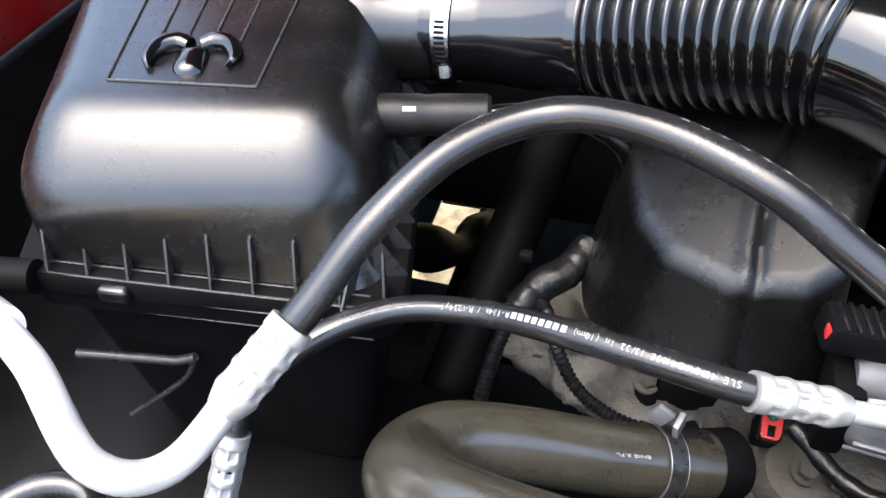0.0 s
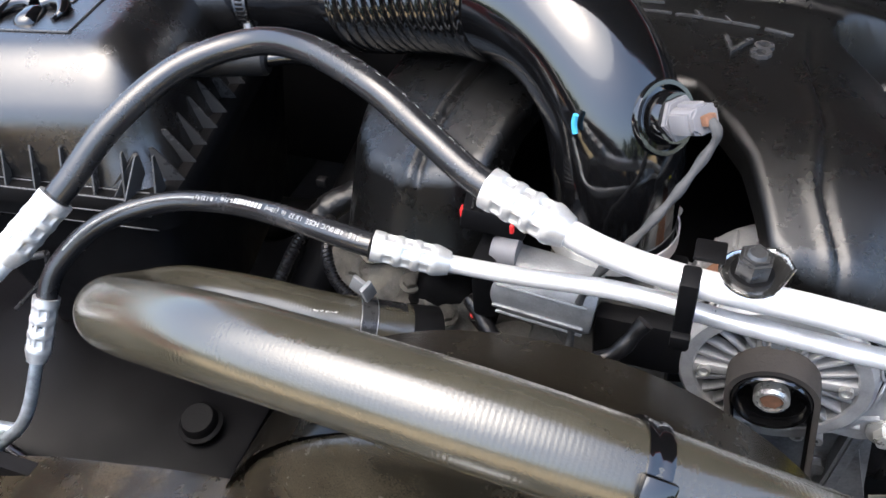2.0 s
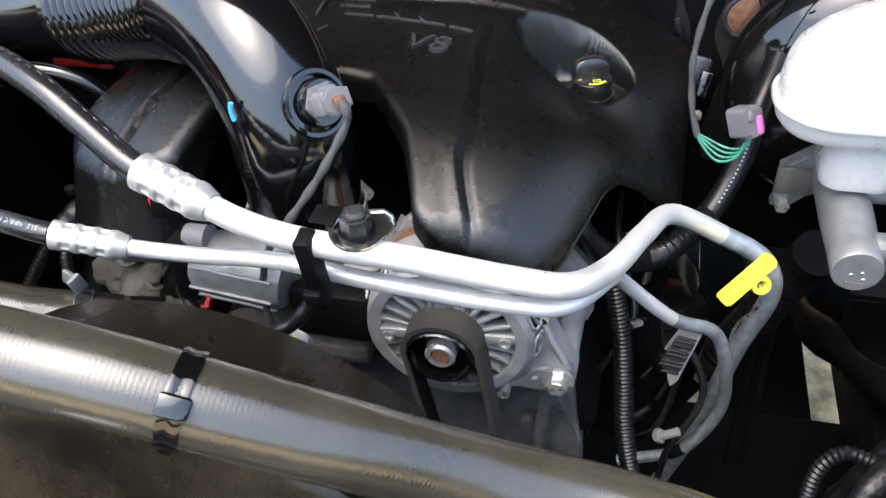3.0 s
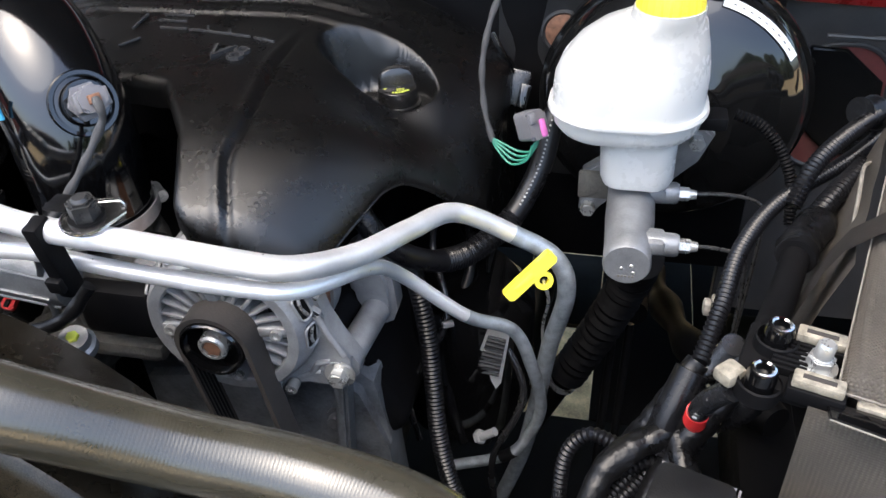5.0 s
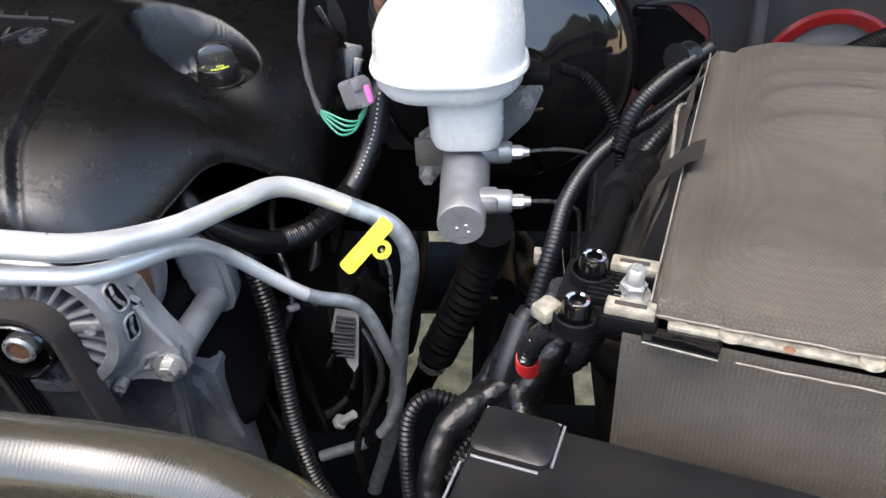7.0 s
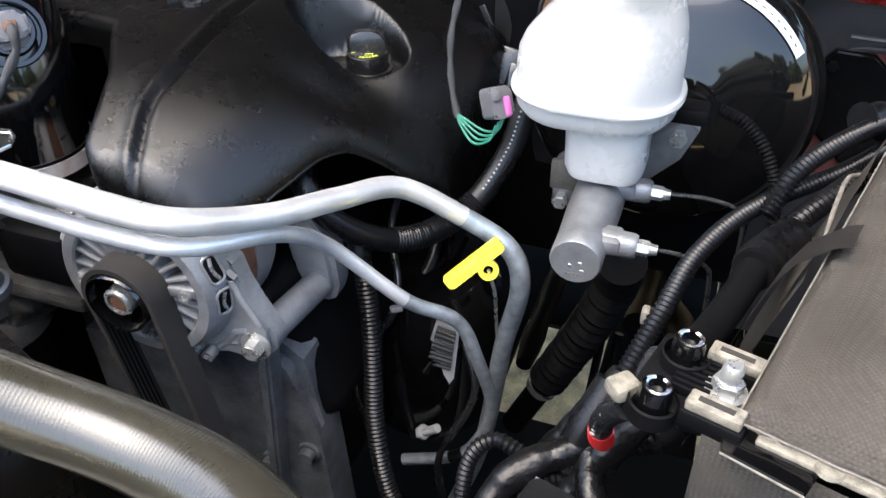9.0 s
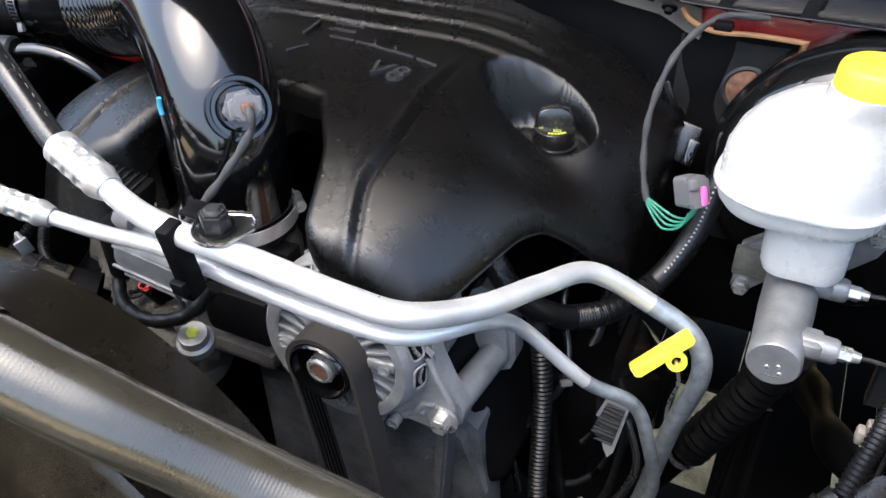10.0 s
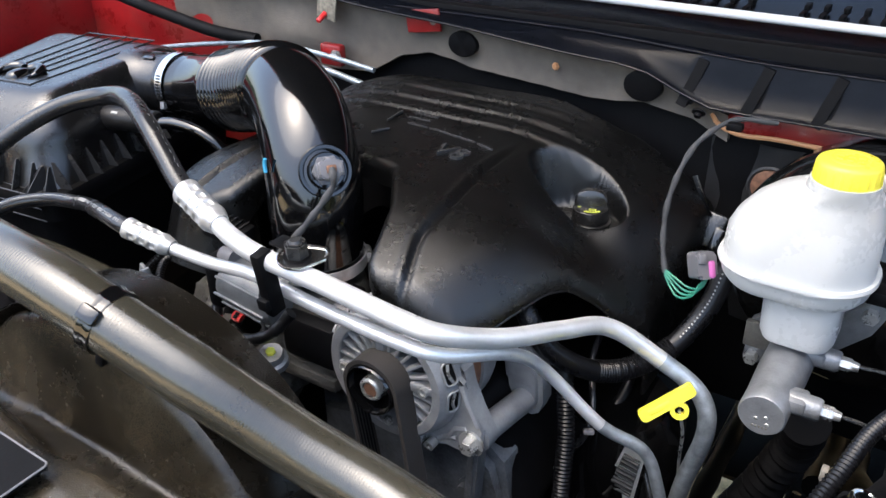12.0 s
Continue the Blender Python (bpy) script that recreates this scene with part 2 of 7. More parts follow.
def wrapped(points, r, seed=0, amount=0.25, seg=16, taper=1.0):
    """A tape-wound bundle: an uneven tube with creases that spiral round it."""
    rnd = random.Random(seed)
    ph = rnd.random() * 9
    bm = pipe(points, r, seg=seg, step=0.0022, rfun=lambda s, t: r * (1 + (taper - 1) * s / t) * (1 + 0.05 * (((s + ph) / 0.013) % 1)))
    bm.normal_update()
    for v in bm.verts:
        k = noise.noise(v.co * 55 + Vector((ph, 0, 0))) + 0.5 * noise.noise(v.co * 140)
        v.co += v.normal * r * amount * k
    return bm


def axis(p, d, roll=0.0):
    """A pose at p with its z along d."""
    return Matrix.Translation(p) @ Vector(d).to_track_quat("Z", "Y").to_matrix().to_4x4() @ pose(0, 0, 0, 0, 0, roll)


def lathe(profile, m=Matrix.Identity(4), seg=32, bm=None, arc=360.0):
    """A turned body: (radius, height) pairs about the z axis of m."""
    bm = bm or bmesh.new()
    full = arc >= 360
    cols = seg if full else seg + 1
    rings = []
    for r, h in profile:
        if r < 1e-6:
            rings.append([bm.verts.new(m @ Vector((0, 0, h)))])
        else:
            rings.append([bm.verts.new(m @ Vector((r * math.cos(radians(arc) * k / seg), r * math.sin(radians(arc) * k / seg), h))) for k in range(cols)])
    for a, b in zip(rings[:-1], rings[1:]):
        for k in range(seg):
            j = (k + 1) % cols if full else k + 1
            if len(a) == 1 and len(b) == 1:
                continue
            if len(a) == 1:
                bm.faces.new((a[0], b[k], b[j]))
            elif len(b) == 1:
                bm.faces.new((a[k], a[j], b[0]))
            else:
                bm.faces.new((a[k], a[j], b[j], b[k]))
    return bm


def block(sx, sy, sz, m=Matrix.Identity(4), bevel=0.002, seg=2, bm=None, taper=1.0):
    """A box with rounded edges, standing on z = 0 of m."""
    b2 = bmesh.new()
    bmesh.ops.create_cube(b2, size=1.0)
    for v in b2.verts:
        k = taper if v.co.z > 0 else 1.0
        v.co = Vector((v.co.x * sx * k, v.co.y * sy * k, (v.co.z + 0.5) * sz))
    if bevel:
        bmesh.ops.bevel(b2, geom=b2.edges[:], offset=bevel, segments=seg, affect="EDGES", profile=0.5)
    bmesh.ops.transform(b2, matrix=m, verts=b2.verts)
    return merge(bm, b2)


def merge(bm, b2):
    if bm is None:
        return b2
    me = bpy.data.meshes.new("tmp")
    b2.to_mesh(me)
    b2.free()
    bm.from_mesh(me)
    bpy.data.meshes.remove(me)
    return bm


def slab(outline, z0, z1, m=Matrix.Identity(4), bevel=0.0, bm=None):
    """A plate: a flat outline drawn up from z0 to z1."""
    b2 = bmesh.new()
    low = [b2.verts.new((x, y, z0)) for x, y in outline]
    high = [b2.verts.new((x, y, z1)) for x, y in outline]
    b2.faces.new(low[::-1])
    top = b2.faces.new(high)
    n = len(outline)
    for k in range(n):
        b2.faces.new((low[k], low[(k + 1) % n], high[(k + 1) % n], high[k]))
    if bevel:
        bmesh.ops.bevel(b2, geom=list(top.edges), offset=bevel, segments=2, affect="EDGES")
    bmesh.ops.transform(b2, matrix=m, verts=b2.verts)
    return merge(bm, b2)


def hexnut(r, h, m, bm=None, bevel=0.0008):
    return slab([(r * math.cos(k * math.tau / 6), r * math.sin(k * math.tau / 6)) for k in range(6)], 0, h, m, bevel, bm)


def rounded_rect(w, h, r, n=5):
    pts = []
    for cx, cy, a0 in ((w / 2 - r, h / 2 - r, 0), (-w / 2 + r, h / 2 - r, 90), (-w / 2 + r, -h / 2 + r, 180), (w / 2 - r, -h / 2 + r, 270)):
        for k in range(n + 1):
            a = radians(a0 + 90 * k / n)
            pts.append((cx + r * math.cos(a), cy + r * math.sin(a)))
    return pts


def loft(sections, m=Matrix.Identity(4), bm=None, caps=True):
    """Closed loops of the same count, joined in turn; each is a list of 3D points."""
    bm = bm or bmesh.new()
    loops = [[bm.verts.new(m @ Vector(p)) for p in s] for s in sections]
    n = len(loops[0])
    for a, b in zip(loops[:-1], loops[1:]):
        for k in range(n):
            bm.faces.new((a[k], a[(k + 1) % n], b[(k + 1) % n], b[k]))
    if caps:
        bm.faces.new(loops[0][::-1])
        bm.faces.new(loops[-1])
    return bm


def lettering(text, size, m, depth=0.0003):
    """Raised letters in the plane of m, centred on it."""
    cu = bpy.data.curves.new("letters", "FONT")
    cu.body, cu.size, cu.extrude, cu.align_x, cu.align_y, cu.resolution_u = text, size, depth, "CENTER", "CENTER", 2
    ob = bpy.data.objects.new("letters", cu)
    scene.collection.objects.link(ob)
    me = bpy.data.meshes.new_from_object(ob.evaluated_get(bpy.context.evaluated_depsgraph_get()))
    bm = bmesh.new()
    bm.from_mesh(me)
    bmesh.ops.transform(bm, matrix=m, verts=bm.verts)
    bpy.data.objects.remove(ob)
    bpy.data.curves.remove(cu)
    bpy.data.meshes.remove(me)
    return bm


def letters_along(text, line, normal_hint, r, size, start, m_step, reverse=True):
    """Flat printed letters laid on a tube's skin, one after another along its line."""
    out = bmesh.new()
    pts = even(line, 0.001)
    fr = frames_along(pts)
    s = start
    for ch in text:
        i = int(s / 0.001)
        if i >= len(pts):
            break
        if ch != " ":
            t = fr[i][0] * (-1 if reverse else 1)
            nrm = (normal_hint - t * normal_hint.dot(t)).normalized()
            side = nrm.cross(t)
            m = Matrix((t, side, nrm)).transposed().to_4x4()
            m.translation = pts[i] + nrm * (r + 0.0001)
            out = merge(out, lettering(ch, size, m, 0.0001))
        s += m_step * (-1 if reverse else 1)
    return out


TRUCK = Matrix.Translation((0.45, 0.45, 0)) @ pose(0, 0, 0, 0, 0, -15)      # truck's frame: x to its left side, y to the rear
BACK = (TRUCK.to_3x3() @ Vector((0, 1, 0)))
RIGHT = (TRUCK.to_3x3() @ Vector((1, 0, 0)))


def smooth(a, b, x):
    k = min(1, max(0, (x - a) / (b - a)))
    return k * k * (3 - 2 * k)


def T(x, y, z):
    return TRUCK @ Vector((x, y, z))


def TP(points):
    return [T(*p) for p in points]


def rquad(corners, r, z, n=6):
    """A loop round a four-cornered outline with its corners rounded."""
    out, c = [], [Vector((x, y)) for x, y in corners]
    for i, p in enumerate(c):
        a, b = (c[i - 1] - p).normalized(), (c[(i + 1) % len(c)] - p).normalized()
        half = math.acos(max(-1, min(1, a.dot(b)))) / 2
        d = r / math.tan(half)
        p0, p1 = p + a * d, p + b * d
        for k in range(n + 1):
            u = k / n
            q = p0 * (1 - u) ** 2 + p * 2 * u * (1 - u) + p1 * u ** 2
            out.append((q.x, q.y, z))
    return out


def inset(corners, d, dy=None):
    dy = d if dy is None else dy
    cx, cy = sum(p[0] for p in corners) / 4, sum(p[1] for p in corners) / 4
    return [(x + (cx - x) / abs(cx - x + 1e-9) * d, y + (cy - y) / abs(cy - y + 1e-9) * dy) for x, y in corners]


# ---- ground, body shell ----
def build_setting():
    bm = bmesh.new()
    bmesh.ops.create_grid(bm, x_segments=40, y_segments=40, size=400)
    tagged(part("ground", bm, M_GROUND, None), "sandy concrete ground under the truck", "ground", kind="structure")
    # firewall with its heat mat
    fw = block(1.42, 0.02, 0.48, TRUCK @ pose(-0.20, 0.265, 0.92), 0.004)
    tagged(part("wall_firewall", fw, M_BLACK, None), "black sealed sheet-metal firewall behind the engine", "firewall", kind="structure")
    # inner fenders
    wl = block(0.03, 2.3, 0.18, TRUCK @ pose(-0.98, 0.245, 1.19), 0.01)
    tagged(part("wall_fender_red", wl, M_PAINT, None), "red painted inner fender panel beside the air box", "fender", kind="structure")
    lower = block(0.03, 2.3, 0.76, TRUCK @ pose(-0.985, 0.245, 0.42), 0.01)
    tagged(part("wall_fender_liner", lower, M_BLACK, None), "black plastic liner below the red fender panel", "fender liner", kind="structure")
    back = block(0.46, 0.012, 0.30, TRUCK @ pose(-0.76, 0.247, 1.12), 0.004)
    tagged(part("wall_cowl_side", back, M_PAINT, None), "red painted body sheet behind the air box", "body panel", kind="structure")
    # grey in place of red, so the booster's reflection of it stays dark
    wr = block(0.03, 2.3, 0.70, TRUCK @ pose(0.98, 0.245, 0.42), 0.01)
    tagged(part("wall_fender_dark", wr, M_PAINTD, None), "inner fender panel beside the battery, coloured grey to darken its reflection", "fender", kind="structure")
    # underbody: cab floor, and black sheets added below the engine for dark depths, with gaps
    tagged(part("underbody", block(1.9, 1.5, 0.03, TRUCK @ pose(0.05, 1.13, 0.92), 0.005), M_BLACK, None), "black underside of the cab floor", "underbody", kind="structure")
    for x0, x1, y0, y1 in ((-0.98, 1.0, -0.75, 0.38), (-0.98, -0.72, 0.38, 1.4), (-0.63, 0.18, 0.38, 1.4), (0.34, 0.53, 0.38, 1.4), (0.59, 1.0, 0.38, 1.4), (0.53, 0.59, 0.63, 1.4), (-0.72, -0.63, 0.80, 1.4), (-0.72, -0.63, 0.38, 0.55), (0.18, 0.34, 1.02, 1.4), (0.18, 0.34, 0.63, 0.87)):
        tagged(part("dark_floor_sheet", block(x1 - x0 - 0.002, y1 - y0 - 0.002, 0.012, TRUCK @ pose((x0 + x1) / 2, (y0 + y1) / 2, 0.44), 0.002), M_BLACK, None), "black sheet added below the engine to keep the depths dark", "splash tray", group="splash trays", kind="structure")
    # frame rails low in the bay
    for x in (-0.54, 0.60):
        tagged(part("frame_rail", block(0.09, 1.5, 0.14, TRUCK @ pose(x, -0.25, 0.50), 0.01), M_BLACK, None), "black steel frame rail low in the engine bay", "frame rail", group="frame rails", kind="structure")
    # open hood, over the rear of the bay: red panel with a dark lining
    hm = TRUCK @ pose(0, 0.42, 1.44, 116)
    hood = slab(rounded_rect(1.90, 1.25, 0.12), -0.02, 0.012, hm @ Matrix.Translation((0, 0.625, 0)), 0.006)
    hood_ob = tagged(part("hood_panel", hood, M_PAINT, None), "open red hood with a dark lined underside above the bay", "hood", kind="structure")
    part("lining", slab(rounded_rect(1.76, 1.14, 0.10), 0.0125, 0.024, hm @ Matrix.Translation((0, 0.62, 0)), 0.006), M_BLACK, hood_ob, "black hood lining")
    # radiator support across the front of the bay
    front = block(2.0, 0.05, 0.74, TRUCK @ pose(0.0, -0.86, 0.40), 0.01)
    tagged(part("wall_front", front, M_BLACK, None), "black radiator support across the front of the bay", "radiator support", kind="structure")


build_setting()


def build_firewall_mat():
    th = thing("heat_mat", "brown-grey moulded heat insulating mat with round black plugs on the firewall", "insulation", T(0, 0.24, 1.2))
    n = 110
    MAT_X = (-0.72, -0.55, -0.38, -0.30, -0.24, -0.19, -0.127, -0.023, 0.05, 0.123, 0.18, 0.225)
    MAT_LOW = (1.312, 1.306, 1.285, 1.292, 1.325, 1.336, 1.324, 1.316, 1.311, 1.316, 1.306, 1.285)
    bm = bmesh.new()
    rows = []
    for i in range(n + 1):
        x = -0.72 + 0.945 * i / n
        top = 1.392 - 0.028 * smooth(-0.25, 0.12, x) - 0.045 * smooth(0.10, 0.24, x)
        low = float(np.interp(x, MAT_X, MAT_LOW)) + 0.002 * noise.noise(Vector((x * 30, 0, 2)))
        col = []
        for j in range(13):
            z = low + (top - low) * j / 12
            y = 0.240 + 0.006 * noise.noise(Vector((x * 7, z * 9, 1))) - 0.012 * (j / 12) ** 2 - 0.014 * math.exp(-((x + 0.43) / 0.05) ** 2 - ((z - 1.335) / 0.03) ** 2)
            col.append(bm.verts.new(T(x, y, z)))
        for j in range(13):
            z = low + (top - low) * j / 12
            col.append(bm.verts.new(T(x, 0.254, z)))
        rows.append(col)
    for a, b in zip(rows[:-1], rows[1:]):
        for j in range(12):
            bm.faces.new((a[j], b[j], b[j + 1], a[j + 1]))
            bm.faces.new((a[13 + j], a[14 + j], b[14 + j], b[13 + j]))
        bm.faces.new((a[12], b[12], b[25], a[25]))
        bm.faces.new((a[0], a[13], b[13], b[0]))
    part("mat", bm, M_MAT, th)
    wallm = Matrix((RIGHT, Vector((0, 0, 1)), -BACK)).transposed().to_4x4()
    for x, z, r in ((-0.132, 1.356, 0.022), (0.122, 1.339, 0.024)):
        pm = Matrix.Translation(T(x, 0.2275, z)) @ wallm @ Matrix.Diagonal((1, 0.78, 1, 1))
        part("plug", lathe([(0, 0.0004), (r * 0.9, 0.0004), (r, -0.001), (r, -0.010)], pm, 32), M_BLACK, th, "round black plastic plug")
    tab = part("red_tab", block(0.055, 0.004, 0.030, TRUCK @ pose(-0.190, 0.226, 1.366, 0, -8, 0), 0.001), M_PAINT, th, "red painted tab below the cowl")
    part("tab_hole", lathe([(0, 0.0006), (0.005, 0.0006), (0.005, 0)], axis(T(-0.175, 0.2238, 1.382), -BACK), 14), M_EDGE, tab)
    pale = part("pale_tab", block(0.034, 0.003, 0.034, TRUCK @ pose(-0.355, 0.212, 1.368, 0, 10, 0), 0.001), M_CORR, th, "pale sheet tab with a red stud")
    part("stud", lathe([(0.004, 0), (0.004, 0.016), (0.003, 0.018), (0, 0.018)], axis(T(-0.355, 0.211, 1.376), -BACK + Vector((0, 0, -0.5))), 12), M_RED, pale)
    part("stain_patch", lathe([(0, 0.0012), (0.003, 0.0010), (0.0055, -0.002)], axis(T(0.005, 0.2305, 1.345), -BACK), 7), M_ORANGE, th, "small orange sealer spot")
    return th


build_firewall_mat()


def build_cowl():
    th = thing("cowl_panel", "dark blue-black moulded plastic cowl with black shade bands below the windshield", "cowl panel", T(0, 0.25, 1.37))
    bm = bmesh.new()
    n = 90
    rows = []
    for i in range(n + 1):
        x = -0.62 + 1.55 * i / n
        lip = 1.385 - 0.022 * smooth(-0.25, 0.12, x) - 0.036 * smooth(0.10, 0.22, x) + 0.016 * smooth(-0.2, -0.45, x)
        top = 1.392 - 0.012 * smooth(0.0, 0.3, x)
        prof = [(0.245, lip + 0.012), (0.222, lip), (0.214, lip + 0.004), (0.222, lip + 0.010), (0.230, 0.5 * (lip + top) + 0.004), (0.238, top), (0.248, top + 0.003), (0.256, top - 0.006), (0.285, top - 0.002), (0.322, top + 0.010), (0.345, top + 0.018), (0.40, top + 0.026), (0.52, top + 0.05), (0.53, top)]
        rows.append([bm.verts.new(T(x, y, z)) for y, z in prof])
    for a, b in zip(rows[:-1], rows[1:]):
        for j in range(len(a) - 1):
            bm.faces.new((a[j], b[j], b[j + 1], a[j + 1]))
    bmesh.ops.solidify(bm, geom=bm.faces[:], thickness=0.003)
    part("cowl_body", bm, M_COWL, th, sharp=50)
    # leaning black fins added for the shade in the cowl's recesses
    for x in (0.176, 0.248, 0.322, 0.402, 0.49, 0.58, 0.68):
        fin = slab([(-0.004, 0.0), (0.03, 0.0), (0.03, 0.052), (0.016, 0.052)], -0.008, 0.008, TRUCK @ pose(x, 0.217, 1.328, 0, 17, 0) @ pose(0, 0, 0, 90, 0, 90), 0.004)
        part("shade_band", fin, M_BLACK, th)
    for dy, dz, r in ((0.2135, 0.003, 0.0014), (0.2365, None, 0.0011), (0.2555, -0.005, 0.0009)):
        pts = []
        for i in range(40):
            x = -0.60 + 1.50 * i / 39
            lip = 1.385 - 0.022 * smooth(-0.25, 0.12, x) - 0.036 * smooth(0.10, 0.22, x) + 0.016 * smooth(-0.2, -0.45, x)
            top = 1.392 - 0.012 * smooth(0.0, 0.3, x)
            pts.append((x, dy, lip + dz if dz == 0.003 else top + (dz or 0.001)))
        part("edge_bead", pipe(TP(pts), r, seg=6, smooth=False), M_COWL, th)
    # grille slots
    for i in range(26):
        x = -0.05 + 0.022 * i
        if i in (12, 13):
            continue
        for y in (0.36, 0.385):
            part("grille_bar", block(0.006, 0.02, 0.008, TRUCK @ pose(x, y + 0.01, 1.405 + (y - 0.36) * 0.2), 0.001), M_BLACK, th)
    part("seal_strip", pipe(TP([(-0.6, 0.335, 1.414), (-0.2, 0.332, 1.414), (0.2, 0.332, 1.410), (0.6, 0.335, 1.404), (0.9, 0.34, 1.40)]), 0.0055, seg=10), M_LABEL, th, "pale ivory sealing strip")
    part("push_pin", lathe([(0, 0.004), (0.004, 0.004), (0.0045, 0.0), (0.008, -0.001), (0.008, -0.003)], axis(T(0.196, 0.214, 1.322), Vector((0, 0, -1)) - BACK), 14), M_BLACK, th)
    return th


build_cowl()


def build_windshield():
    th = thing("windshield", "dark windshield glass above the cowl", "windshield", T(0, 0.5, 1.5))
    part("glass", block(1.5, 0.006, 0.8, TRUCK @ pose(0.1, 0.53, 1.44, -58), 0.001), M_BOOST, th)
    return th


build_windshield()


# ---- air box ----
LID_TOP = [(-0.290, 0.404), (-0.047, 0.402), (-0.040, 0.735), (-0.335, 0.765)]
LID_RIM = [(-0.292, 0.415), (-0.040, 0.374), (-0.028, 0.765), (-0.345, 0.795)]


def build_air_box():
    th = thing("air_filter_box", "black satin plastic air filter box with a raised ribbed lid", "air filter box", (-0.17, 0.55, 0.95))
    mix = lambda k: [(a[0] + (b[0] - a[0]) * k, a[1] + (b[1] - a[1]) * k) for a, b in zip(LID_RIM, LID_TOP)]
    secs = [rquad(mix(0.0), 0.040, 1.225), rquad(mix(0.45), 0.05, 1.244), rquad(mix(0.8), 0.055, 1.263)]
    for k, z in ((0.0015, 1.274), (0.006, 1.284), (0.014, 1.294), (0.026, 1.306), (0.040, 1.3175), (0.054, 1.325), (0.068, 1.329), (0.085, 1.330)):
        secs.append(rquad(inset(mix(0.85), 0.55 * k, 0.85 * k), max(0.012, 0.055 - 0.5 * k), z))
    part("lid", loft(secs), M_LID, th, sharp=60)
    # flange, lower box
    part("rim", loft([rquad(inset(LID_RIM, -0.012), 0.024, z) for z in (1.2085, 1.212, 1.222)] + [rquad(inset(LID_RIM, -0.010), 0.024, 1.225)]), M_BLACK, th, sharp=40)
    part("rim_step", loft([rquad(inset(LID_RIM, -0.008), 0.024, z) for z in (1.190, 1.208)]), M_BLACK, th)
    part("lower_box", loft([rquad(inset(LID_RIM, 0.03), 0.03, 0.98), rquad(inset(LID_RIM, 0.004), 0.03, 1.19)]), M_BLACK, th)
    edge_y = lambda x: 0.402 - 0.163 * (x + 0.278)      # the rim's front edge, which runs aslant
    # thin pale beads draw the bright lines along the rim
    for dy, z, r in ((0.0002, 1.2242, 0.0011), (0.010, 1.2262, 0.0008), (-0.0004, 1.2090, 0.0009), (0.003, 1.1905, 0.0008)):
        part("rim_bright_line", pipe([(x, edge_y(x) + dy, z) for x in (-0.278, -0.20, -0.12, -0.052)], r, seg=6, smooth=False), M_GLOSSWEAR, th)
    # stiffening fins along the front and the inner side, greyed for their glossy bright edges
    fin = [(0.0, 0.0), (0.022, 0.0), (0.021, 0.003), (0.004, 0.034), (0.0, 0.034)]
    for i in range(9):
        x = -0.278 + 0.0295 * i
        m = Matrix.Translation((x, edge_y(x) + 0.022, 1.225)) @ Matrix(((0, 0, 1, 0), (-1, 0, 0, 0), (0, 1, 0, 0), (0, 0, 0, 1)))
        part("fin", slab(fin, -0.0008, 0.0008, m), M_GLOSSWEAR, th)
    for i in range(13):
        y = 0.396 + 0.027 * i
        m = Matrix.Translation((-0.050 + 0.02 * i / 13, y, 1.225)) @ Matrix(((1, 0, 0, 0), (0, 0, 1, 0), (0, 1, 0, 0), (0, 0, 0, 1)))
        part("fin", slab(fin, -0.0008, 0.0008, m), M_GLOSSWEAR, th)
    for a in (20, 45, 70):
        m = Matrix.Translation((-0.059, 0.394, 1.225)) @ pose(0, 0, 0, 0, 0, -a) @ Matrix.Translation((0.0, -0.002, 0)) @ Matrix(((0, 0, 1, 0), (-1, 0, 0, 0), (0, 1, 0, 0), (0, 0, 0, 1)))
        part("fin", slab([(0.0, 0.0), (0.031, 0.0), (0.004, 0.03), (0.0, 0.03)], -0.0008, 0.0008, m), M_GLOSSWEAR, th)
    part("clip", block(0.023, 0.012, 0.013, Matrix.Translation((-0.230, 0.391, 1.209)) @ pose(0, 0, 0, 0, 0, -9), 0.004, 3), M_LID, th)
    part("hinge", lathe([(0, 0), (0.0125, 0), (0.0125, 0.034), (0, 0.034)], axis((-0.320, 0.404, 1.222), (1, -0.1, 0)), 20), M_BLACK, th)
    for x in (-0.255, -0.232, -0.206, -0.18):
        part("drain_notch", block(0.012, 0.003, 0.006, Matrix.Translation((x, edge_y(x) + 0.0165, 1.176)) @ pose(0, 0, 0, 0, 30, -9), 0.001), M_LID, th)
    fold = [(-0.286, 0.401, 1.139), (-0.212, 0.402, 1.128), (-0.196, 0.401, 1.133), (-0.216, 0.406, 1.098), (-0.276, 0.415, 1.040)]
    part("moulded_fold", pipe(fold[:3], 0.0038, seg=10, smooth=False), M_GLOSSWEAR, th)
    part("moulded_fold", pipe(fold[2:], 0.0024, seg=10), M_GLOSSWEAR, th)
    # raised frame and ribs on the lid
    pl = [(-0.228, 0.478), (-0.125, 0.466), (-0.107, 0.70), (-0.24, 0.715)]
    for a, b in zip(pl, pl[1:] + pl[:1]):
        part("raised_line", pipe([(a[0], a[1], 1.3305), (b[0], b[1], 1.3305)], 0.0010, seg=8, smooth=False), M_GLOSSWEAR, th)
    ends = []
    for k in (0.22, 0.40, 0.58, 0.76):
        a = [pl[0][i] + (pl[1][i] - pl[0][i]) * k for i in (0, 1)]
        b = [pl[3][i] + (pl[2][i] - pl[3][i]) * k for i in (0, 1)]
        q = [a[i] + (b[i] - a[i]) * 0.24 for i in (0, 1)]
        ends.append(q)
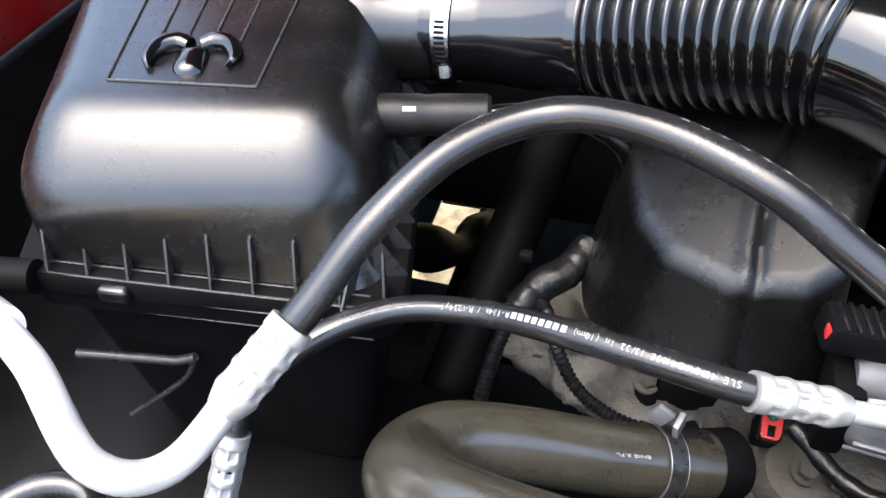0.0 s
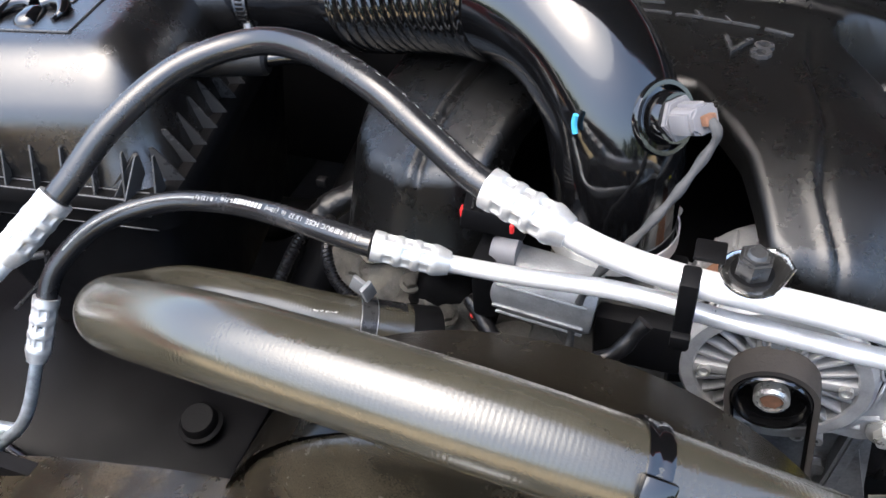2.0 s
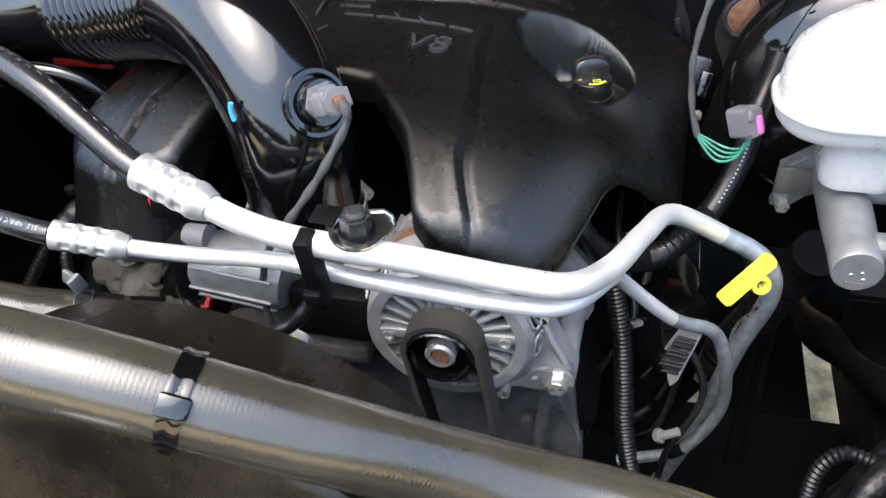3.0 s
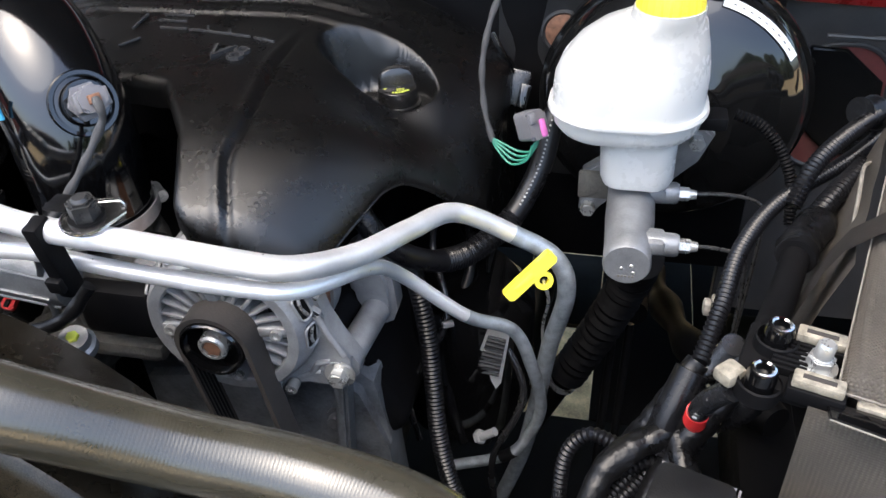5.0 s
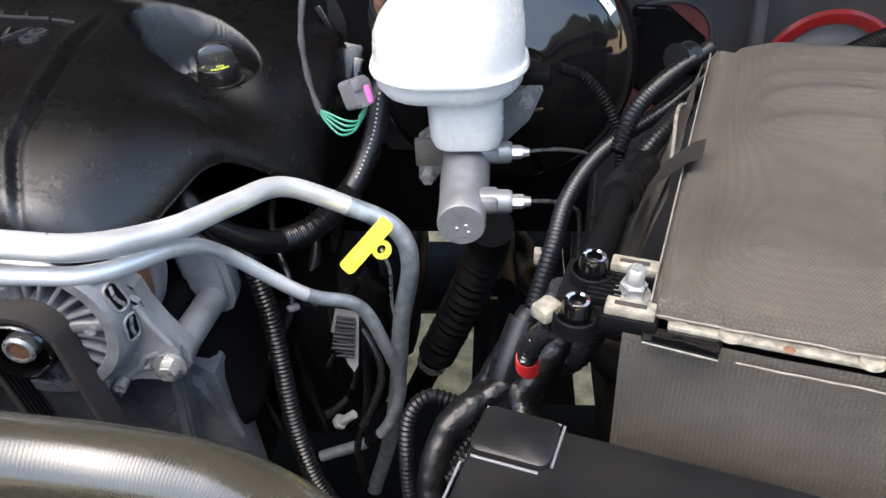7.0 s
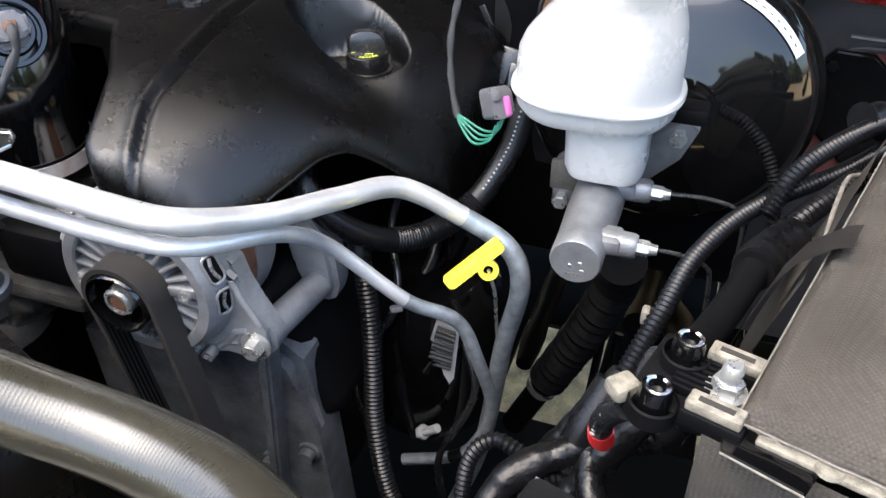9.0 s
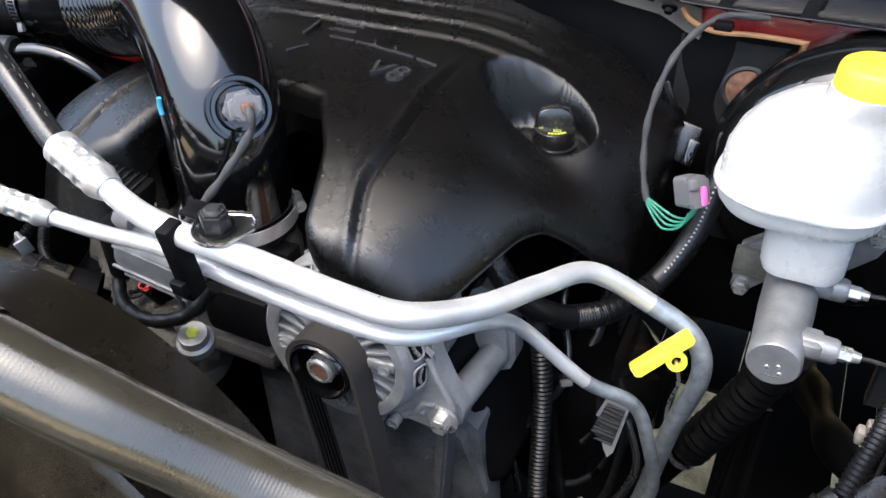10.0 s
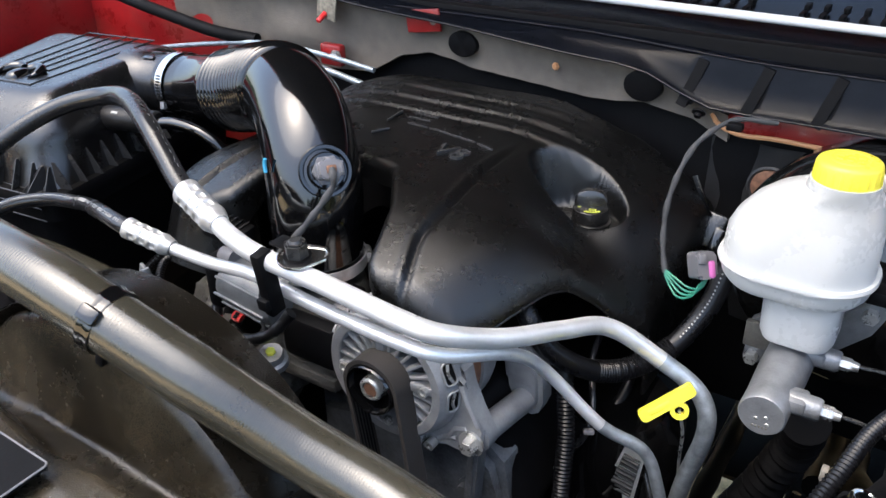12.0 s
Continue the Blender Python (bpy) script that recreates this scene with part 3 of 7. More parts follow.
        part("raised_line", pipe([(q[0], q[1], 1.3305), (b[0], b[1], 1.3305)], 0.0010, seg=8, smooth=False), M_GLOSSWEAR, th)
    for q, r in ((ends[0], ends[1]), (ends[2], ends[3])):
        part("raised_line", pipe([(q[0], q[1], 1.3305), (r[0], r[1], 1.3305)], 0.0010, seg=8, smooth=False), M_GLOSSWEAR, th)
    # plain raised badge: a wedge between two curls
    bx, by = -0.176, 0.503
    badge = loft([[(bx + x, by - 0.004 + y, 1.330 + z) for x, y in rounded_rect(w, d, min(w, d) * 0.4, 4)] for w, d, z in ((0.022, 0.034, 0.0), (0.020, 0.032, 0.003), (0.014, 0.025, 0.006), (0.006, 0.014, 0.0075))])
    for s in (-1, 1):
        badge = pipe([(bx + s * 0.004, by + 0.014, 1.333), (bx + s * 0.014, by + 0.018, 1.334), (bx + s * 0.025, by + 0.012, 1.334), (bx + s * 0.030, by - 0.002, 1.333), (bx + s * 0.026, by - 0.014, 1.331)], 0.005, seg=14, bm=badge, rfun=lambda s_, t_: 0.0022 + 0.0052 * math.sin(min(1.0, 0.25 + 0.85 * s_ / t_) * math.pi) ** 0.8)
    part("badge", badge, M_DUCT, th, "plain raised badge")
    # outlet port
    out = axis((-0.075, 0.622, 1.292), (0.985, -0.17, 0.05))
    part("outlet_port", lathe([(0.047, -0.02), (0.045, 0.02), (0.043, 0.024), (0.043, 0.066), (0.0, 0.066)], out, 36), M_LID, th)
    for a in range(-20, 120, 26):
        part("port_rib", block(0.003, 0.006, 0.02, out @ pose(0, 0, 0.028, 0, 0, a) @ Matrix.Translation((0.044, 0, 0)), 0.0006), M_LID, th)
    return th


build_air_box()

# ---- intake duct ----
DUCT = [(-0.012, 0.612, 1.297), (0.03, 0.600, 1.300), (0.085, 0.576, 1.308), (0.14, 0.545, 1.322), (0.192, 0.510, 1.340), (0.248, 0.460, 1.356), (0.296, 0.408, 1.350), (0.324, 0.372, 1.318), (0.334, 0.354, 1.270), (0.334, 0.350, 1.205)]


def build_intake_duct():
    th = thing("intake_duct", "glossy black plastic intake elbow with a corrugated section", "intake duct", (0.334, 0.350, 1.2))
    line = spline(DUCT, 12)
    total = sum((b - a).length for a, b in zip(line[:-1], line[1:]))

    def rad(s, _):
        r = 0.0435 + 0.006 * min(1, max(0, (s - 0.05) / 0.08))
        if s > total - 0.07:
            r = 0.0495 - 0.002 * min(1, (s - total + 0.07) / 0.03)
        if 0.140 < s < 0.3164:
            r = 0.0455 + 0.0085 * (0.5 - 0.5 * math.cos((s - 0.140) / 0.0126 * math.tau)) ** 0.7
        return r

    part("duct", pipe(DUCT, 0.048, seg=48, n=40, step=0.0018, rfun=rad), M_DUCT, th, sharp=70)
    d0 = (Vector(DUCT[1]) - Vector(DUCT[0])).normalized()
    cl = axis(Vector(DUCT[0]) + d0 * 0.018, d0)
    band = part("clamp_band", lathe([(0.0448, -0.007), (0.0458, -0.007), (0.0458, 0.007), (0.0448, 0.007)], cl, 48), M_CHROME, th, "bright steel worm-drive clamp band")
    for k in range(10):
        a = 150 + 5 * k
        part("band_slot", block(0.0016, 0.0022, 0.008, cl @ pose(0, 0, -0.004, 0, 0, a) @ Matrix.Translation((0.0458, 0, 0)), 0.0003), M_BLACK, band)
    part("clamp_screw", hexnut(0.0045, 0.010, axis((-0.004, 0.566, 1.286), (0.1, -0.35, -1)), None), M_CASTMID, th)
    low = axis((0.334, 0.350, 1.213), (0, 0, 1))
    part("clamp_band", lathe([(0.0498, -0.0065), (0.0512, -0.0065), (0.0512, 0.0065), (0.0498, 0.0065)], low, 48), M_FERR, th, "bright steel worm-drive clamp band")
    sc = axis((0.374, 0.383, 1.213), (0.52, -0.85, 0.0))
    screw = part("clamp_screw", lathe([(0, 0), (0.0055, 0), (0.0055, 0.014), (0.003, 0.014), (0.003, 0.016), (0.006, 0.016), (0.006, 0.021), (0.002, 0.021), (0.002, 0.019), (0, 0.019)], sc, 18), M_STEEL, th, "steel worm screw")
    # temperature sensor boss and plug
    sd = Vector((0.55, -0.72, 0.42)).normalized()
    base = Vector((0.338, 0.362, 1.306)) + sd * 0.03
    sm = axis(base, sd)
    part("sensor_boss", lathe([(0.0265, -0.014), (0.0265, 0.010), (0.0255, 0.0125), (0.0225, 0.0125), (0.0215, 0.006), (0.0185, 0.006), (0.0185, 0.018), (0.017, 0.023), (0.0, 0.023)], sm, 36), M_DUCT, th)
    plug = part("sensor_plug", slab(rounded_rect(0.021, 0.018, 0.005), 0.0, 0.026, sm @ Matrix.Translation((0, 0, 0.022)), 0.002), M_GREY, th, "grey electrical plug")
    part("latch", block(0.008, 0.005, 0.018, sm @ pose(0, 0.009, 0.028), 0.0015), M_GREY, plug)
    part("collar", hexnut(0.0155, 0.006, sm @ Matrix.Translation((0, 0, 0.021)), None, 0.001), M_GREY, plug)
    part("side_ridge", block(0.004, 0.014, 0.016, sm @ pose(0.011, 0, 0.028), 0.001), M_GREY, plug)
    part("side_ridge", block(0.004, 0.014, 0.016, sm @ pose(-0.011, 0, 0.028), 0.001), M_GREY, plug)
    part("seal", block(0.009, 0.007, 0.006, sm @ pose(0, 0, 0.0475), 0.001), M_RUST, plug, "reddish wire seal")
    end = sm @ Vector((0, 0, 0.052))
    part("paint_mark", pipe([(0.3000, 0.3225, 1.333), (0.2990, 0.3225, 1.326), (0.3000, 0.3215, 1.319)], 0.0020, seg=8), M_BLUE, th, "short bright blue paint mark")
    return end


SENSOR_END = build_intake_duct()


def build_sensor_wire():
    e = SENSOR_END
    th = thing("sensor_wire", "grey tape-wrapped sensor wire drooping from the intake elbow", "wire", e)
    part("wire", pipe([e, e + Vector((0.004, -0.006, -0.006)), (0.384, 0.296, 1.322), (0.362, 0.284, 1.290), (0.338, 0.274, 1.262), (0.318, 0.27, 1.238), (0.305, 0.275, 1.20), (0.30, 0.28, 1.15)], 0.0033, seg=10, rfun=lambda s, t: 0.0032 + 0.0006 * math.sin(s * 260)), M_BRAID, th)


build_sensor_wire()


# ---- engine cover ----
FRONT = [(-0.318, 0.0), (-0.318, -0.07), (-0.308, -0.115), (-0.285, -0.150), (-0.245, -0.173), (-0.20, -0.172), (-0.178, -0.155), (-0.168, -0.11), (-0.155, -0.062), (-0.13, -0.042), (-0.085, -0.036), (-0.045, -0.044), (-0.024, -0.075), (0.000, -0.110), (0.015, -0.150), (0.024, -0.178), (0.038, -0.189), (0.065, -0.191), (0.100, -0.188), (0.122, -0.178), (0.136, -0.146), (0.148, -0.106), (0.157, -0.071), (0.168, -0.041), (0.184, -0.019), (0.206, 0.002), (0.228, 0.035)]
COVER_BACK = 0.222


def cover_height(x, y):
    z = 1.298 + 0.012 * smooth(0.08, 0.2, y) - 1.75 * max(0, abs(x + 0.088) - 0.085) ** 2
    z -= 1.7 * max(0, -0.045 - y) ** 2
    seam = 0.038 + 0.014 * smooth(0.03, -0.09, y) + 0.020 * smooth(-0.12, -0.20, y)
    for c in (seam, -0.2 - 0.03 * smooth(0.05, -0.15, y)):
        d = x - c
        z += smooth(0.10, 0.0, y) * (0.0030 * math.exp(-((d + 0.0065) / 0.0055) ** 2) - 0.0050 * math.exp(-(d / 0.0034) ** 2))
    fall = max(0.0, 0.94 * (x - 0.085) - 0.33 * (y + 0.15) + 0.004)
    z -= 10.0 * fall * fall
    z -= 0.034 * math.exp(-((x - 0.140) / 0.050) ** 2 - ((y - 0.030) / 0.050) ** 2)
    d = math.hypot((x - 0.120) * 0.96, (y - 0.084) * (1.28 if y < 0.084 else 1.62))
    bowl = 1.2235 + 3.6 * max(0.0, d - 0.044)
    h = min(1.0, max(0.0, 0.5 + 0.5 * (bowl - z) / 0.005))
    z = bowl + (z - bowl) * h - 0.005 * h * (1 - h)
    side = smooth(-0.33, -0.27, x) * smooth(0.16, 0.05, x)
    for c in (0.105, 0.135, 0.165):
        e = c + 0.06 * (x + 0.09) ** 2
        z += 0.0035 * side * (smooth(e, e + 0.008, y) - smooth(e + 0.010, e + 0.027, y))
    return z


def build_engine_cover():
    th = thing("engine_cover", "black grained plastic engine cover with raised lettering", "engine cover", T(-0.05, 0.0, 1.2))
    edge = []
    for (x0, y0), (x1, y1) in zip(FRONT[:-1], FRONT[1:]):
        n = max(1, int(math.hypot(x1 - x0, y1 - y0) / 0.0026))
        edge += [(x0 + (x1 - x0) * k / n, y0 + (y1 - y0) * k / n) for k in range(n)]
    edge.append(FRONT[-1])
    for _ in range(3):
        edge = [edge[0]] + [((a[0] + 2 * b[0] + c[0]) / 4, (a[1] + 2 * b[1] + c[1]) / 4) for a, b, c in zip(edge[:-2], edge[1:-1], edge[2:])] + [edge[-1]]
    loop = np.array(edge + [(edge[-1][0], COVER_BACK), (edge[0][0], COVER_BACK), edge[0]])
    A, B = loop[:-1], loop[1:]

    def gap(x, y):
        p = np.array((x, y))
        ab = B - A
        k = np.clip(((p - A) * ab).sum(1) / np.maximum((ab * ab).sum(1), 1e-12), 0, 1)
        return float(np.sqrt((((A + ab * k[:, None]) - p) ** 2).sum(1)).min())

    bm = bmesh.new()
    NV = 150
    grid = []
    for x, y0 in edge:
        Q = 0.012 - 0.004 * smooth(-0.06, -0.03, x) + 0.010 * smooth(0.03, 0.06, x) * smooth(0.128, 0.10, x)
        k = len(grid)
        (xa, ya), (xb, yb) = edge[max(0, k - 1)], edge[min(len(edge) - 1, k + 1)]
        away = Vector((yb - ya, xa - xb)).normalized()
        left = smooth(-0.165, -0.20, x)
        foot = cover_height(x, y0) - Q - 0.016 + 0.012 * smooth(0.11, 0.14, x)
        foot = foot * (1 - left) + min(foot, 1.19 - 0.05 * smooth(-0.165, -0.08, y0)) * left
        flare = 0.020 * left
        col = [bm.verts.new(T(x + away.x * (flare - 0.003), y0 + away.y * (flare - 0.003), foot)), bm.verts.new(T(x + away.x * flare, y0 + away.y * flare, foot))]
        for j in range(NV + 1):
            v = (j / NV) ** 1.6
            y = y0 + (COVER_BACK - y0) * v
            d = min(Q, gap(x, y))
            z = cover_height(x, y) - (Q - math.sqrt(max(0, Q * Q - (Q - d) ** 2)))
            col.append(bm.verts.new(T(x, y, z)))
        col.append(bm.verts.new(T(x, COVER_BACK, 1.15)))
        grid.append(col)
    for a, b in zip(grid[:-1], grid[1:]):
        for j in range(len(a) - 1):
            bm.faces.new((a[j], b[j], b[j + 1], a[j + 1]))
    for col in (grid[0], grid[-1]):
        low = [bm.verts.new(Vector((v.co.x, v.co.y, 1.05))) for v in col]
        for j in range(len(col) - 1):
            bm.faces.new((col[j], low[j], low[j + 1], col[j + 1]))
    part("cover_shell", bm, M_COVER, th, sharp=75)
    rim = [T(x, y, cover_height(x, y) - 0.013) for x, y in edge[::3] if x > 0.10]
    part("edge_lip", pipe(rim, 0.0014, seg=8, smooth=False), M_COVER, th)
    # raised lettering: plain strokes for the maker's word, then the engine type
    def raise_bar(x0, y0, x1, y1):
        z0, z1 = cover_height(x0, y0), cover_height(x1, y1)
        a, b = T(x0, y0, z0), T(x1, y1, z1)
        along = (b - a).normalized()
        up = Vector((0, 0, 1))
        side = up.cross(along).normalized()
        m = Matrix((along, side, along.cross(side))).transposed().to_4x4()
        m.translation = a.lerp(b, 0.5)
        return block((b - a).length + 0.001, 0.0030, 0.0030, m, 0.0008)
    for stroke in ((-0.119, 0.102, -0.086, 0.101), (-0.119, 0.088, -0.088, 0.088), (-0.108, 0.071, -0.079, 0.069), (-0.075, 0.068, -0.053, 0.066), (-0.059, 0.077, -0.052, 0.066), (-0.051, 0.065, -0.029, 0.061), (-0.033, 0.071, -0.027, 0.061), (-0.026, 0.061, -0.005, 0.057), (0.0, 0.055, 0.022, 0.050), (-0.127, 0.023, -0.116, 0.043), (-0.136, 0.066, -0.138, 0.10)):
        part("raised_stroke", raise_bar(*stroke), M_GLOSSWEAR, th)
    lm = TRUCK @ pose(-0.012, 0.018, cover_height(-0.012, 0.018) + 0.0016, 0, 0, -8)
    part("lettering", lettering("V8", 0.040, lm, 0.0016), M_GLOSSWEAR, th, "raised letters V8")
    # oil filler cap
    c = TRUCK @ pose(0.130, 0.083, 1.222)
    cap = part("oil_cap", lathe([(0, 0.021), (0.0175, 0.021), (0.0195, 0.0195), (0.0203, 0.014), (0.0208, 0.005), (0.0235, 0.004), (0.0235, 0.0), (0.0235, -0.01)], c, 36), M_LID, th, "black oil filler cap with yellow print")
    part("grip", loft([[(x, y + 0.004, z) for x, y in rounded_rect(w, d, 0.003, 4)] for w, d, z in ((0.037, 0.014, 0.0205), (0.035, 0.012, 0.030), (0.027, 0.010, 0.0365), (0.014, 0.008, 0.039))], c @ pose(0, 0, 0, 0, 0, 22)), M_LID, cap)
    for k, a in enumerate((272, 283, 294, 305, 316, 327)):
        part("print", block(0.0030, 0.0026 if k % 2 else 0.0018, 0.0003, c @ pose(0, 0, 0, 0, 0, a) @ pose(0.0160, 0, 0.0209), 0), M_YPRINT, cap)
    for x, y, w, d in ((0.006, -0.010, 0.007, 0.0009), (0.006, -0.0065, 0.007, 0.0009), (0.0025, -0.0083, 0.0009, 0.0036), (0.0095, -0.0083, 0.0009, 0.0036), (-0.012, -0.006, 0.006, 0.0011), (-0.0145, -0.003, 0.0045, 0.0011), (-0.010, -0.009, 0.004, 0.0011)):
        part("print", block(w, d, 0.0003, c @ pose(x, y, 0.0209, 0, 0, 22), 0), M_YPRINT, cap)
    return th


build_engine_cover()


# ---- refrigerant lines ----
BIG = [(-0.40, 0.42, 1.20), (-0.335, 0.375, 1.235), (-0.276, 0.328, 1.262), (-0.221, 0.277, 1.280), (-0.182, 0.231, 1.255), (-0.149, 0.244, 1.232), (-0.111, 0.291, 1.252), (-0.078, 0.315, 1.281), (-0.041, 0.345, 1.316), (0.006, 0.379, 1.342), (0.062, 0.392, 1.355), (0.113, 0.365, 1.363), (0.164, 0.325, 1.356), (0.201, 0.298, 1.336), (0.238, 0.271, 1.316), (0.280, 0.250, 1.302), (0.318, 0.227, 1.295), (0.362, 0.206, 1.293), (0.427, 0.190, 1.287), (0.492, 0.174, 1.279), (0.532, 0.178, 1.267), (0.570, 0.228, 1.238), (0.606, 0.290, 1.213), (0.645, 0.345, 1.189), (0.697, 0.358, 1.152), (0.737, 0.350, 1.126), (0.748, 0.342, 1.088), (0.735, 0.354, 1.005), (0.724, 0.366, 0.898), (0.710, 0.376, 0.808), (0.683, 0.381, 0.715)]
SMALL = [(-0.215, 0.25, 1.03), (-0.181, 0.262, 1.060), (-0.155, 0.286, 1.120), (-0.144, 0.311, 1.158), (-0.129, 0.328, 1.186), (-0.087, 0.346, 1.217), (-0.034, 0.362, 1.227), (0.022, 0.352, 1.234), (0.076, 0.316, 1.253), (0.120, 0.288, 1.262), (0.161, 0.270, 1.262), (0.208, 0.268, 1.249), (0.264, 0.260, 1.243), (0.330, 0.234, 1.255), (0.405, 0.207, 1.253), (0.490, 0.184, 1.248), (0.532, 0.188, 1.240), (0.572, 0.242, 1.213), (0.593, 0.296, 1.162), (0.649, 0.311, 1.096), (0.693, 0.319, 1.067), (0.712, 0.321, 1.017), (0.726, 0.336, 0.940), (0.715, 0.342, 0.886), (0.689, 0.344, 0.850), (0.630, 0.355, 0.825)]


def crimp(a, b, r):
    """A swaged ferrule from a to b with two rows of dents."""
    a, b = Vector(a), Vector(b)
    h = (b - a).length
    bm = bmesh.new()
    seg, rows = 64, 56
    m = axis(a, b - a)
    rings = []
    for i in range(rows + 1):
        u = i / rows
        ring = []
        for k in range(seg):
            w = r
            for c in (0.22, 0.45, 0.68):
                dent = smooth(0.085, 0.05, abs(u - c))
                w -= dent * r * (0.04 + 0.10 * smooth(-0.5, 0.2, math.cos(8 * k * math.tau / seg)))
            if u > 0.82:
                w -= (u - 0.82) / 0.18 * r * 0.25
            ring.append(bm.verts.new(m @ Vector((w * math.cos(k * math.tau / seg), w * math.sin(k * math.tau / seg), u * h))))
        rings.append(ring)
    for p, q in zip(rings[:-1], rings[1:]):
        for k in range(seg):
            bm.faces.new((p[k], p[(k + 1) % seg], q[(k + 1) % seg], q[k]))
    bm.faces.new(rings[0][::-1])
    bm.faces.new(rings[-1])
    return bm


def build_lines():
    big = thing("suction_line", "bright aluminium refrigerant tube with a thick black rubber hose", "refrigerant line", (0.362, 0.206, 1.28))
    lb = spline(BIG, 8)
    part("tube", pipe(lb[:6 * 8 + 1], 0.0095, seg=24, smooth=False), M_ALU, big)
    part("hose", pipe(lb[6 * 8 + 3:14 * 8 + 4], 0.0104, seg=28, smooth=False), M_RUBBER, big, "thick black rubber hose")
    part("tube", pipe(lb[15 * 8 - 4:24 * 8 + 1], 0.0090, seg=24, smooth=False), M_ALU, big)
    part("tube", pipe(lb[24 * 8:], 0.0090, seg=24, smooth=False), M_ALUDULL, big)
    part("ferrule", crimp(lb[6 * 8 + 6], lb[5 * 8 + 5], 0.0140), M_FERR, big, "crimped aluminium ferrule")
    part("ferrule", crimp(lb[14 * 8 + 1], lb[15 * 8 + 3], 0.0140), M_FERR, big, "crimped aluminium ferrule")
    part("end_collar", pipe(lb[2 * 8 - 4:2 * 8 + 4], 0.0145, seg=24, smooth=False), M_ALU, big, "swaged end collar")
    line = lb[8 * 8:14 * 8 - 2]
    dash = bmesh.new()
    ev = even(line, 0.0055)
    hint = Vector((-0.25, 0.5, 0.85))
    for a, b in zip(ev[int(len(ev) * 0.58):-1:2], ev[int(len(ev) * 0.58) + 1::2]):
        t = (b - a).normalized()
        nn = (hint - t * hint.dot(t)).normalized()
        dash = pipe([a + nn * 0.0102, a + (b - a) * 0.8 + nn * 0.0102], 0.00028, seg=6, smooth=False, bm=dash)
    part("printed_dashes", dash, M_PRINT, big)
    small = thing("liquid_line", "slim aluminium refrigerant tube with a black printed rubber hose", "refrigerant line", (0.40, 0.207, 1.24))
    ls = spline(SMALL, 8)
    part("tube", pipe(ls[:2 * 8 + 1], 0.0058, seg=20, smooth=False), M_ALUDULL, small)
    part("hose", pipe(ls[3 * 8 - 4:10 * 8 + 1], 0.0088, seg=24, smooth=False), M_RUBBER, small, "black rubber hose with white print")
    part("tube", pipe(ls[11 * 8 - 3:19 * 8 + 1], 0.0064, seg=20, smooth=False), M_ALU, small)
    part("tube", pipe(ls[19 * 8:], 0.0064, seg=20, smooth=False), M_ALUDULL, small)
    part("ferrule", crimp(ls[3 * 8 + 1], ls[2 * 8 - 1], 0.0112), M_FERR, small, "crimped aluminium ferrule")
    part("ferrule", crimp(ls[10 * 8], ls[11 * 8 + 1], 0.0112), M_FERR, small, "crimped aluminium ferrule")
    part("tape_band", pipe(ls[24 * 8 - 2:24 * 8 + 2], 0.0068, seg=16, smooth=False), M_BLACK, small)
    hose = ls[3 * 8:10 * 8 + 1]
    skin = Vector((0.1, -0.55, 0.85))
    ev = even(hose, 0.001)
    fr = frames_along(ev)

    def on_skin(i):
        t = fr[i][0]
        nn = (skin - t * skin.dot(t)).normalized()
        m = Matrix((t, nn.cross(t), nn)).transposed().to_4x4()
        m.translation = ev[i] + nn * 0.0088
        return m
    bars = bmesh.new()
    for k in range(8):
        bars = block(0.0036, 0.0042, 0.0003, on_skin(233 + 5 * k), 0, bm=bars)
    part("maker_bars", bars, M_PRINT, small, "plain white bars")
    part("printed_stripe", pipe([on_skin(i).translation for i in range(55, 182, 6)], 0.0007, seg=6, smooth=False), M_PRINT, small, "thin white printed stripe")
    for words, start in (("R-134a / R-1234yf", 0.228), ("A/C HOSE 13/32 in (10mm)", 0.342), ("SLE 4890", 0.3645)):
        part("printing", letters_along(words, hose, skin, 0.0088, 0.0054, start, 0.0029), M_PRINT, small, "white print on the hose")
    # bracket that holds both lines
    br = thing("line_bracket", "black steel bracket and bolt holding both refrigerant lines", "bracket", (0.385, 0.2, 1.23))
    part("strap", block(0.0110, 0.017, 0.066, TRUCK @ pose(-0.020, -0.256, 1.238, 8), 0.002), M_BLACK, br)
    part("strap_tooth", block(0.012, 0.006, 0.012, TRUCK @ pose(-0.020, -0.268, 1.246, 8), 0.0015), M_BLACK, br)
    part("strap_tooth", block(0.012, 0.006, 0.010, TRUCK @ pose(-0.020, -0.262, 1.288, 8), 0.0015), M_BLACK, br)
    part("tab", block(0.018, 0.018, 0.003, TRUCK @ pose(-0.012, -0.244, 1.304), 0.001), M_BLACK, br)
    bolt = axis((0.396, 0.203, 1.300), (0.02, -0.10, 1))
    tab = [(0.0175 * math.cos(a), 0.0175 * math.sin(a)) for a in [radians(60 + 240 * k / 16) for k in range(17)]] + [(0.016, -0.012), (0.023, -0.009), (0.026, 0.0), (0.024, 0.008), (0.017, 0.012)]
    part("tab_washer", slab(tab, 0, 0.0016, bolt @ pose(0, 0, 0, 0, 0, 18), 0.0005), M_CHROME, br, "bright steel tab washer")
    part("washer_rim", pipe([bolt @ pose(0, 0, 0, 0, 0, 18) @ Vector((x, y, 0.002)) for x, y in tab + tab[:1]], 0.0011, seg=6, smooth=False), M_CHROME, br)
